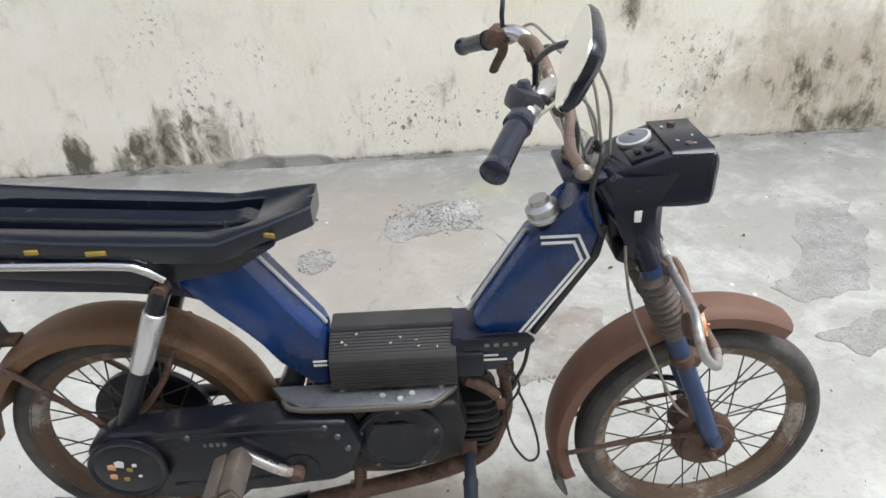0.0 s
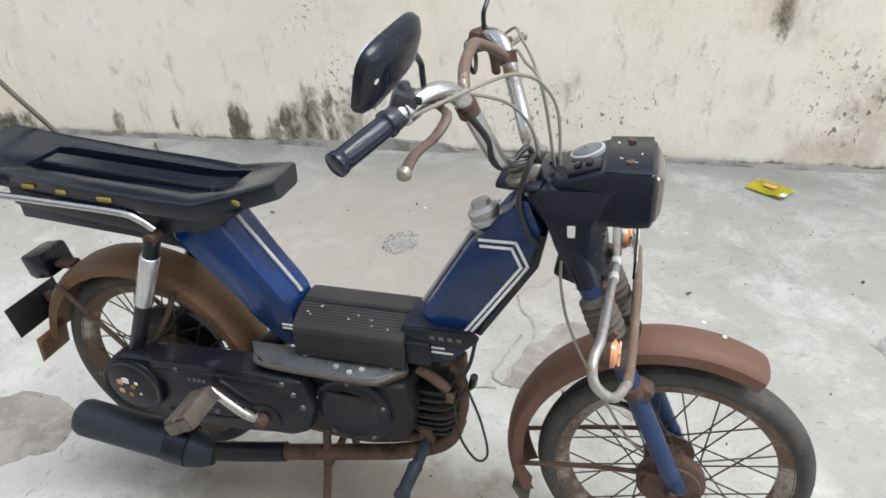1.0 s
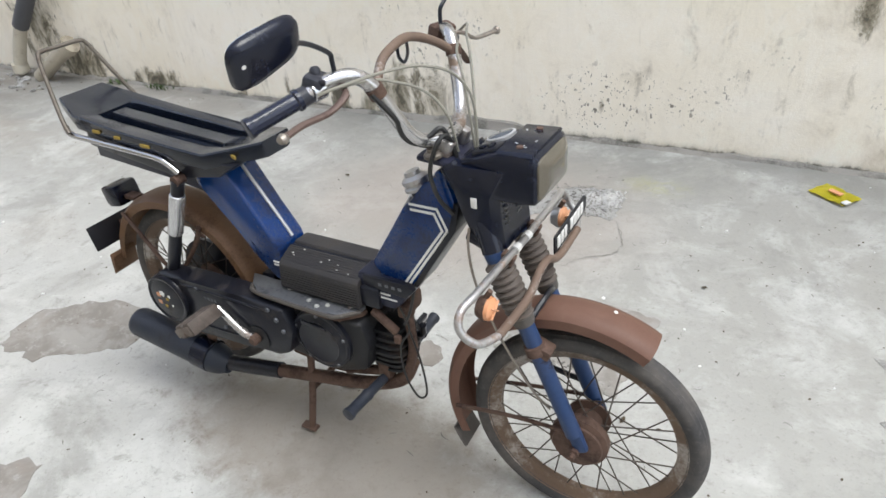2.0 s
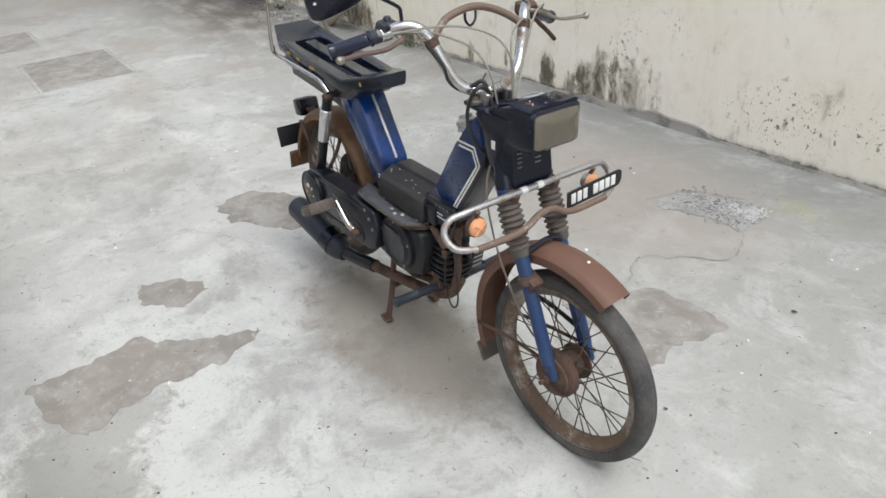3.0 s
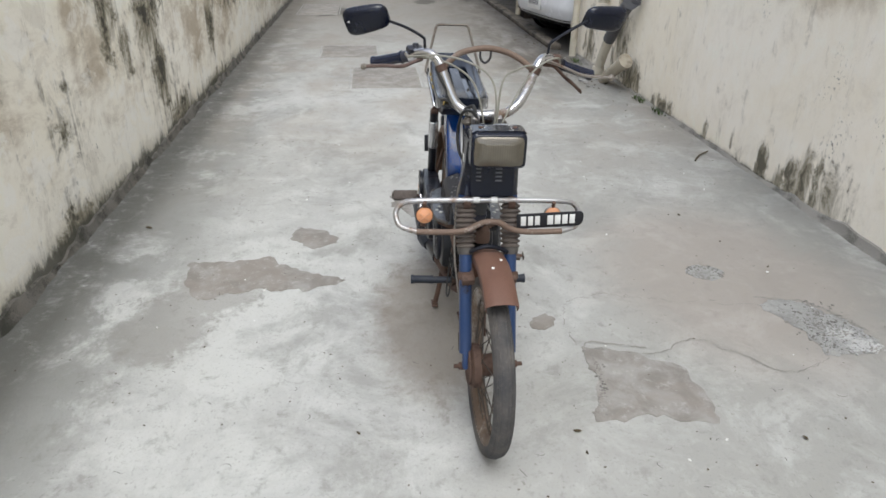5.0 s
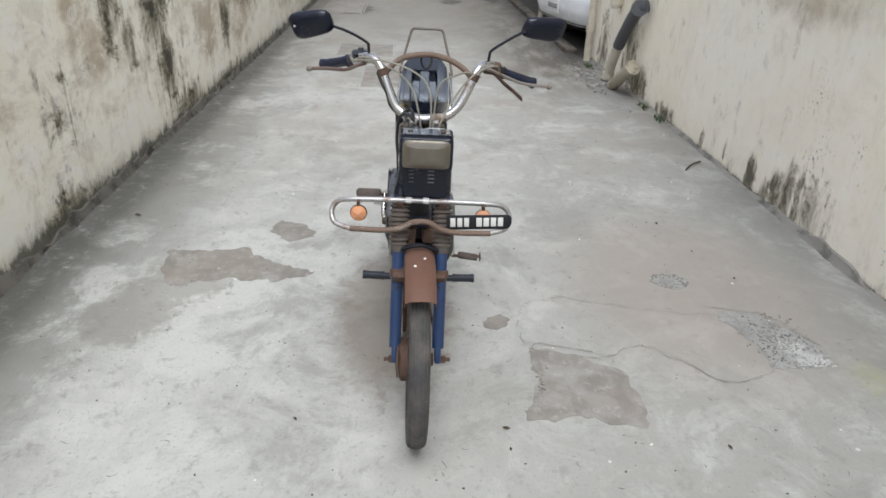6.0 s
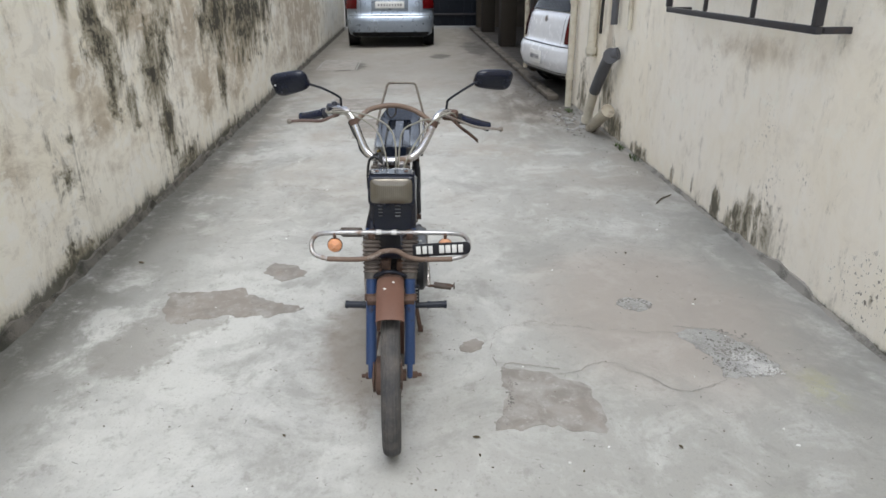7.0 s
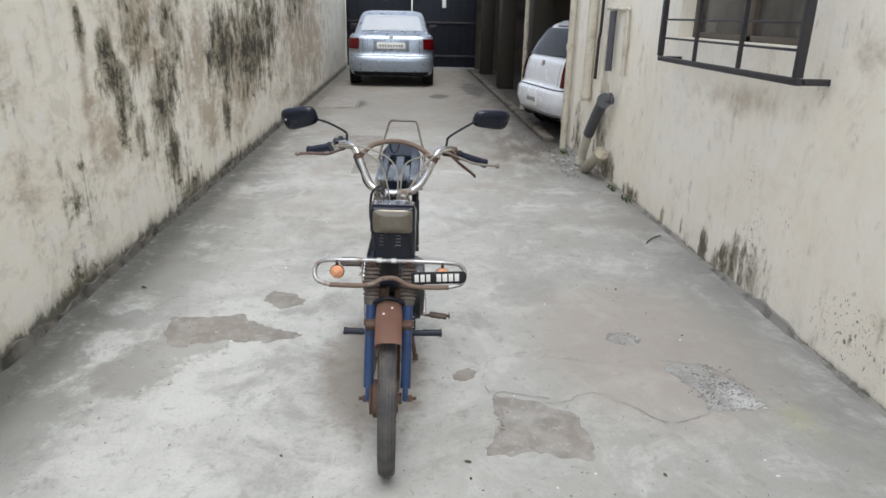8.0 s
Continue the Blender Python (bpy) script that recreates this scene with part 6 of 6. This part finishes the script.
P("column_trim", tube([(-0.806, -0.008, 0.703), (-0.756, -0.008, 0.630), (-0.706, -0.008, 0.557), (-0.692, -0.008, 0.534)], 0.0042, 8), M_SILVER, "silver centre strip", col)
for z in (0.490, 0.482):
    P("stripe", box((-0.702, -0.0588, z), (0.024, 0.0016, 0.0036)), M_WHITE, "white pinstripe", col)
for y0, y1 in ((-0.0495, -0.030), (0.006, 0.0255)):
    P("carrier_beam", prism([(-1.245, 0.704), (-0.862, 0.722), (-0.848, 0.608), (-0.900, 0.633), (-1.0, 0.644), (-1.245, 0.662)], y0, y1, 0.003), M_BLUE_DARK, "dark blue carrier side plate", col)

# seat tray: a dipping rim round a sunken basin with one broad rib
SY = -0.004  # the tray sits a little to the right
OUT = [(-0.682, 0.040), (-0.690, 0.046), (-0.745, 0.066), (-0.82, 0.086), (-0.92, 0.090), (-1.05, 0.090), (-1.225, 0.088), (-1.300, 0.062)]
INN = [(-0.765, 0.034), (-0.775, 0.040), (-0.79, 0.045), (-0.84, 0.049), (-0.92, 0.050), (-1.05, 0.050), (-1.165, 0.050), (-1.190, 0.044)]


def dip(x):
    """How much the tray rises to its tip and to its back."""
    return max(0.0, -0.82 - x) * 0.08 + max(0.0, x + 0.82) * 0.23 + max(0.0, -1.20 - x) * 0.26


def loop(pts, z, grow=0.0):
    ring = [(x, SY - (y + grow), z) for x, y in pts] + [(x, SY + y + grow, z) for x, y in pts[::-1]]
    return [(x, y, zz + dip(x)) for x, y, zz in ring]


bm = loft([loop(OUT, 0.708, -0.010), loop(OUT, 0.711, -0.003), loop(OUT, 0.727, -0.0005), loop(OUT, 0.742), loop(OUT, 0.7455, -0.003), loop(INN, 0.7465, 0.003), loop(INN, 0.7445), loop(INN, 0.719, -0.004)])
seat = P("seat_tray", bm, M_SEAT, "long black plastic carrier seat with a ribbed sunken middle")
rib_x = [-0.772, -0.79, -0.82, -0.92, -1.05, -1.175, -1.188]
P("slot_rib", loft([[(x, SY + y, z + dip(x) - (0.012 if k in (0, 6) else 0)) for y, z in ((-0.0205, 0.718), (-0.0185, 0.743), (-0.0165, 0.7455), (0.0165, 0.7455), (0.0185, 0.743), (0.0205, 0.718))] for k, x in enumerate(rib_x)]), M_SEAT, "", seat)
P("basin_floor", loft([[(x, SY + y, z + dip(x)) for y, z in ((-0.043, 0.7205), (-0.043, 0.7235), (0.043, 0.7235), (0.043, 0.7205))] for x in rib_x]), M_GLOSS, "glossy sunken floor", seat)
P("under_seat", prism([(-1.22, 0.748), (-0.86, 0.722), (-0.735, 0.730), (-0.80, 0.690), (-0.93, 0.668), (-1.22, 0.705)], -0.078, 0.050, 0.005), M_BLACK, "black under tray", seat)
for x, y, a, w in ((-0.746, -0.0715, -20, 0.024), (-0.99, -0.0945, 0, 0.03), (-1.08, -0.0945, 0, 0.02), (-1.15, -0.0945, 0, 0.026)):
    P("clip", box((x, y, 0.729 + dip(x)), (w, 0.004, 0.008), 0.0015, (0, 0, a)), M_YELLOW_CLIP, "faded yellow clip", seat)
for s in (-1, 1):
    P("carrier_rail", tube([(-1.255, s * 0.100, 0.756), (-1.24, s * 0.100, 0.738), (-1.15, s * 0.099, 0.732), (-0.97, s * 0.098, 0.722), (-0.93, s * 0.096, 0.711), (-0.905, s * 0.092, 0.690)], 0.0072, 12), M_CHROME, "chromed carrier rail")
P("back_loop", tube([(-1.235, -0.108, 0.745), (-1.255, -0.102, 0.775), (-1.300, -0.078, 0.86), (-1.322, -0.064, 0.905), (-1.326, -0.048, 0.914), (-1.328, 0.0, 0.914), (-1.326, 0.048, 0.914), (-1.322, 0.064, 0.905), (-1.300, 0.078, 0.86), (-1.255, 0.102, 0.775), (-1.235, 0.108, 0.745)], 0.0052, 10), M_RODDARK, "thin bent steel back loop")

# shock absorbers
for s in (-1, 1):
    a, b = Vector((-0.915, s * 0.080 - 0.012, 0.672)), Vector((-1.055, s * 0.082 - 0.006, 0.372))
    d = (b - a).normalized()
    sh = P("shock_absorber", lathe([(0.0, 0.03), (0.0172, 0.042), (0.0182, 0.048), (0.0182, 0.162), (0.0165, 0.166), (0.0, 0.166)], a, d, 20), M_SHOCK if s < 0 else M_BLACK, "silver shock absorber cover" if s < 0 else "black shock absorber cover")
    P("lower_tube", lathe([(0.0, 0.164), (0.0155, 0.164), (0.0155, 0.30), (0.0, 0.30)], a, d, 16), M_BLACK, "black lower sleeve", sh)
    P("shock_eye", lathe([(0.0, -0.012), (0.0125, -0.012), (0.0125, 0.014), (0.0, 0.014)], a, (0, 1, 0), 14), M_RUST, "rusty eye", sh)
    P("shock_eye", lathe([(0.0, -0.014), (0.013, -0.014), (0.013, 0.014), (0.0, 0.014)], b, (0, 1, 0), 14), M_RUST, "rusty eye", sh)
    P("shock_neck", tube([a, a + d * 0.045], 0.0155, 12), M_BLACK, "", sh)
    P("swing_arm", tube([(-1.075, s * 0.078, 0.318), (-0.98, s * 0.07, 0.325), (-0.80, s * 0.055, 0.345)], 0.013, 10), M_BLACK, "black swing arm")

# rear light and plates
tl = P("tail_lamp", box((-1.288, 0.0, 0.530), (0.055, 0.075, 0.058), 0.010, (0, -12, 0)), M_NAVY, "dark square tail lamp")
P("lens", box((-1.318, 0.0, 0.525), (0.012, 0.066, 0.050), 0.006, (0, -12, 0)), M_REDLENS, "dark red lens", tl)
P("lamp_bracket", box((-1.25, 0, 0.527), (0.06, 0.03, 0.012), 0.003), M_RUST, "", tl)
rp = P("rear_plate", box((-1.334, -0.034, 0.424), (0.004, 0.135, 0.070), 0.0015, (0, -12, 0)), M_PLATE, "black rear number plate")
P("plate_bracket", box((-1.33, 0.0, 0.43), (0.034, 0.02, 0.02), 0.003), M_RUST, "", rp)

# engine and covers
eng = P("engine", prism([(-0.735, 0.395), (-0.55, 0.41), (-0.47, 0.405), (-0.455, 0.345), (-0.47, 0.275), (-0.55, 0.245), (-0.70, 0.258), (-0.75, 0.30)], -0.088, 0.075, 0.012), M_ENGINE, "oily dark single cylinder engine")
P("clutch_cover", lathe([(0.0, 0.0), (0.074, 0.0), (0.072, 0.012), (0.055, 0.020), (0.050, 0.017), (0.0, 0.022)], (-0.578, -0.088, 0.338), (0, -1, 0), 36), M_BLACK, "round black side cover", eng)
P("cover_band", box((-0.585, -0.108, 0.382), (0.07, 0.004, 0.010), 0.002, (0, 2, 0)), M_BLACK, "", eng)
P("left_cover", lathe([(0.0, 0.0), (0.088, 0.0), (0.086, 0.026), (0.06, 0.04), (0.0, 0.043)], (-0.60, 0.075, 0.325), (0, 1, 0), 32), M_ENGINE, "round left engine cover", eng)
for k in range(7):
    z, half = 0.262 + 0.0175 * k, 0.050 - 0.0035 * abs(k - 3)
    ring = [(-0.440 + 1.05 * half * math.copysign(abs(math.cos(a)) ** 0.6, math.cos(a)), -0.010 + 1.12 * half * math.copysign(abs(math.sin(a)) ** 0.6, math.sin(a))) for a in (2 * math.pi * (i + 0.5) / 24 for i in range(24))]
    P("cooling_fin", prism(ring, z, z + 0.007, 0.0015, "z"), M_ENGINE, "", eng)
P("cylinder", box((-0.445, -0.010, 0.315), (0.074, 0.078, 0.125), 0.012), M_ENGINE, "oily cylinder core", eng)
P("spark_plug", tube([(-0.398, 0, 0.345), (-0.372, 0.0, 0.352), (-0.362, -0.01, 0.385)], 0.008, 8), M_BLACK, "black plug cap", eng)
P("carburettor", box((-0.425, 0.03, 0.415), (0.06, 0.05, 0.05), 0.012), M_RUST, "rusty carburettor", eng)
P("engine_mount", box((-0.45, -0.01, 0.435), (0.07, 0.06, 0.03), 0.006), M_ENGINE, "rusty bracket", eng)
# block stands for the far cylinder fins; silver bars paint their lit edges
shield = P("far_fin_block", box((-0.424, 0.066, 0.300), (0.012, 0.040, 0.075), 0.003, (0, 14, 0)), M_BLACK, "small black block for the cylinder's far fins")
for k in range(4):
    P("lit_fin_edge", box((-0.4125 - 0.0040 * k, 0.066, 0.324 - 0.016 * k), (0.003, 0.030, 0.005), 0, (0, 14, 0)), M_SILVER, "pale edge with painted glint", shield)
P("down_tube", tube([(-0.392, -0.022, 0.455), (-0.384, -0.026, 0.40), (-0.380, -0.030, 0.33), (-0.398, -0.030, 0.26)], 0.011, 10), M_RUST, "rusty frame down tube")
P("intake_pipe", tube([(-0.455, -0.052, 0.425), (-0.425, -0.058, 0.412), (-0.402, -0.052, 0.385)], 0.010, 10), M_RUST, "rusty intake bend", eng)
P("cable_clip", box((-0.395, -0.060, 0.372), (0.016, 0.012, 0.020), 0.003), M_RUST, "", eng)
case = P("belt_case", prism([(-1.105, 0.375), (-1.06, 0.408), (-0.98, 0.408), (-0.78, 0.415), (-0.66, 0.41), (-0.64, 0.35), (-0.662, 0.285), (-0.70, 0.266), (-0.80, 0.262), (-0.98, 0.250), (-1.06, 0.252), (-1.115, 0.30)], -0.122, -0.066, 0.010), M_BLACK, "long black drive case")
P("case_boss", lathe([(0.0, 0.0), (0.062, 0.0), (0.060, 0.010), (0.048, 0.014), (0.0, 0.015)], (-1.04, -0.122, 0.338), (0, -1, 0), 30), M_BLACK, "round cover with torn stickers", case)
for k, (dx, dz, m, w) in enumerate(((-0.022, 0.012, M_ORANGE, 0.014), (-0.008, 0.018, M_WHITE, 0.016), (0.006, 0.004, M_YELLOW_CLIP, 0.010), (-0.024, -0.010, M_ORANGE_PALE, 0.013), (0.016, 0.014, M_WHITE, 0.008), (-0.004, -0.018, M_YELLOW_CLIP, 0.010), (0.02, -0.012, M_WHITE, 0.006))):
    P("sticker_scrap", prism([(-w / 2, -w / 3), (w / 3, -w / 2), (w / 2, w / 4), (0.0, w / 2), (-w / 2, w / 3)], 0, 0.0012), m, "torn sticker scrap", case).matrix_basis = Matrix.Translation((-1.04 + dx, -0.1382, 0.338 + dz))
for x, z in ((-0.93, 0.394), (-0.70, 0.40), (-0.68, 0.378), (-0.665, 0.35), (-0.86, 0.30)):
    P("case_bolt", lathe([(0.0, 0.0), (0.006, 0.0), (0.005, 0.004), (0.0, 0.004)], (x, -0.122, z), (0, -1, 0), 8), M_ALLOY, "", case)

P("crank_hole", lathe([(0.0, 0.0), (0.030, 0.0), (0.034, 0.0015), (0.034, 0.004), (0.029, 0.005), (0.0, 0.001)], (-0.752, -0.1215, 0.306), (0, -1, 0), 26), M_ENGINE, "oily hollow round the pedal shaft", case)
P("case_rib", tube([(-0.985, -0.1215, 0.392), (-0.86, -0.1215, 0.396), (-0.70, -0.1215, 0.396)], 0.0035, 8), M_BLACK, "", case)
P("case_rib", tube([(-0.975, -0.1215, 0.282), (-0.86, -0.1215, 0.286), (-0.80, -0.1215, 0.292)], 0.0035, 8), M_BLACK, "", case)
P("boss_ring", lathe([(0.056, 0.006), (0.066, 0.006), (0.066, 0.012), (0.063, 0.014), (0.056, 0.012)], (-1.04, -0.122, 0.338), (0, -1, 0), 32, close=True), M_BLACK, "raised rim", case)
for k in range(4):
    P("letter_bar", box((-0.905 + 0.011 * k, -0.1224, 0.374), (0.006, 0.0014, 0.008)), M_ALLOY, "", case)
P("cover_rim", lathe([(0.060, 0.0), (0.078, 0.0), (0.078, 0.010), (0.073, 0.014), (0.060, 0.013)], (-0.578, -0.088, 0.338), (0, -1, 0), 36, close=True), M_BLACK, "raised rim", eng)
for a in range(5):
    P("cover_screw", lathe([(0.0, 0.0), (0.005, 0.0), (0.004, 0.003), (0.0, 0.003)], (-0.578 + 0.069 * math.cos(1.257 * a + 0.3), -0.1015, 0.338 + 0.069 * math.sin(1.257 * a + 0.3)), (0, -1, 0), 8), M_ALLOY, "", eng)

# exhaust
ex = P("exhaust", lathe([(0.0, 0.0), (0.024, 0.002), (0.036, 0.010), (0.041, 0.022), (0.041, 0.285), (0.036, 0.305), (0.024, 0.33), (0.0, 0.332)], (-1.246, -0.114, 0.199), Vector((0.325, 0.018, -0.064)), 24), M_SILENCER, "dark blue painted silencer")
P("silencer_band", lathe([(0.041, 0.0), (0.0445, 0.002), (0.0445, 0.05), (0.041, 0.052)], (-1.246, -0.114, 0.199), Vector((0.325, 0.018, -0.064)), 24, bm=None), M_NAVY, "", ex).location = (0.22, 0.012, -0.0406)
P("exhaust_pipe", tube([(-0.945, -0.094, 0.138), (-0.80, -0.080, 0.156), (-0.62, -0.060, 0.178), (-0.50, -0.045, 0.195), (-0.42, -0.030, 0.225), (-0.395, -0.012, 0.275)], 0.0165, 12), M_RUST, "rusty exhaust pipe", ex)
P("heat_sleeve", tube([(-0.945, -0.094, 0.138), (-0.86, -0.087, 0.148), (-0.76, -0.0755, 0.161)], 0.021, 12), M_BLACK, "black sleeve", ex)
P("exhaust_hanger", box((-0.985, -0.085, 0.19), (0.03, 0.006, 0.10), 0.002, (0, 20, 0)), M_RUST, "", ex)

# pedals
for s, ang in ((-1, 0), (1, 1)):
    hub_p = Vector((-0.758, s * (0.125 if s < 0 else 0.10), 0.304))
    tip = hub_p + (Vector((-0.090, s * 0.014, 0.071)) if ang == 0 else Vector((0.085, s * 0.020, -0.092)))
    cr = P("pedal_crank", tube([hub_p, hub_p.lerp(tip, 0.25) + Vector((0, s * 0.010, 0)), tip], 0.0100, 10), M_BAR, "dull chromed pedal crank")
    P("crank_boss", lathe([(0.0, -0.016), (0.014, -0.016), (0.014, 0.014), (0.009, 0.018), (0.0, 0.018)], hub_p, (0, s, 0), 14), M_RUST, "rusty boss", cr)
    if s < 0:
        P("boss_washer", lathe([(0.0, -0.016), (0.021, -0.016), (0.022, -0.008), (0.018, -0.004), (0.0, -0.004)], hub_p, (0, s, 0), 16), M_RUST_BRIGHT, "orange rusted washer", cr)
    turn = (0, -28, 0) if ang == 0 else (-8, 10, 0)
    mid = tip + Vector((0, s * 0.058, 0))
    P("pedal_axle", tube([tip, tip + Vector((0, s * 0.1, 0))], 0.006, 8), M_RUST, "", cr)
    R = Euler([radians(a) for a in turn]).to_matrix()
    for off in ((Vector((-0.016, 0, 0.0)), Vector((0.016, 0, 0.0))) if ang == 0 else (Vector((0.0, 0, 0.0)),)):
        P("pedal_block", box(mid + R @ off, (0.026 if ang == 0 else 0.030, 0.086 if ang == 0 else 0.072, 0.034 if ang == 0 else 0.014), 0.004, turn), M_PEDALRUB, "worn grey-brown rubber pedal block", cr)
    P("pedal_end", box(mid + Vector((0, s * 0.046, 0)), (0.056 if ang == 0 else 0.034, 0.004, 0.022 if ang == 0 else 0.016), 0.002, turn), M_PEDAL, "", cr)
P("crank_axle", tube([(-0.763, -0.125, 0.300), (-0.763, 0.125, 0.300)], 0.010, 10), M_RUST, "rusty pedal shaft")

# foot pegs, stand, loose cable
pegs = P("foot_peg_bar", tube([(-0.455, -0.145, 0.238), (-0.452, 0, 0.236), (-0.455, 0.150, 0.238)], 0.0115, 12), M_SILENCER, "dark blue painted foot peg bar")
for s in (-1, 1):
    P("peg_rubber", lathe([(0.0, 0.0), (0.0145, 0.0), (0.0145, 0.006), (0.013, 0.01), (0.013, 0.060), (0.0150, 0.064), (0.0150, 0.072), (0.0, 0.074)], (-0.455, s * 0.115, 0.238), (-0.05, s, 0), 14), M_SILENCER, "dark blue peg sleeve", pegs)
P("peg_bracket", box((-0.452, -0.03, 0.255), (0.03, 0.05, 0.05), 0.005), M_RUST, "rusty bracket", pegs)
st = P("centre_stand", tube([(-0.66, -0.062, 0.245), (-0.672, -0.070, 0.13), (-0.685, -0.088, 0.008)], 0.009, 10), M_RUST, "rusty centre stand")
P("stand_leg", tube([(-0.66, 0.062, 0.245), (-0.672, 0.070, 0.13), (-0.685, 0.088, 0.008)], 0.009, 10), M_RUST, "", st)
P("stand_bridge", tube([(-0.672, -0.070, 0.13), (-0.672, 0.070, 0.13)], 0.008, 10), M_RUST, "", st)
for s in (-1, 1):
    P("stand_foot", box((-0.69, s * 0.089, 0.008), (0.045, 0.022, 0.008), 0.002), M_RUST, "", st)
P("frame_rail", tube([(-0.72, -0.045, 0.225), (-0.58, -0.045, 0.218), (-0.46, -0.03, 0.235)], 0.012, 10), M_RUST, "rusty lower frame tube")
P("cable", tube([(-0.385, -0.052, 0.455), (-0.362, -0.060, 0.41), (-0.385, -0.066, 0.36), (-0.375, -0.075, 0.29), (-0.345, -0.08, 0.245), (-0.325, -0.075, 0.26), (-0.338, -0.065, 0.33), (-0.365, -0.055, 0.40)], 0.0024, 7), M_CABLE_DARK, "black cable hanging in a loop")
P("cable", tube([(-0.345, -0.050, 0.51), (-0.355, -0.058, 0.46), (-0.372, -0.06, 0.42)], 0.0035, 7), M_CABLE_DARK, "black fuel hose")
P("fuel_tap", box((-0.385, -0.03, 0.435), (0.03, 0.03, 0.035), 0.006), M_RUST, "rusty fuel tap")
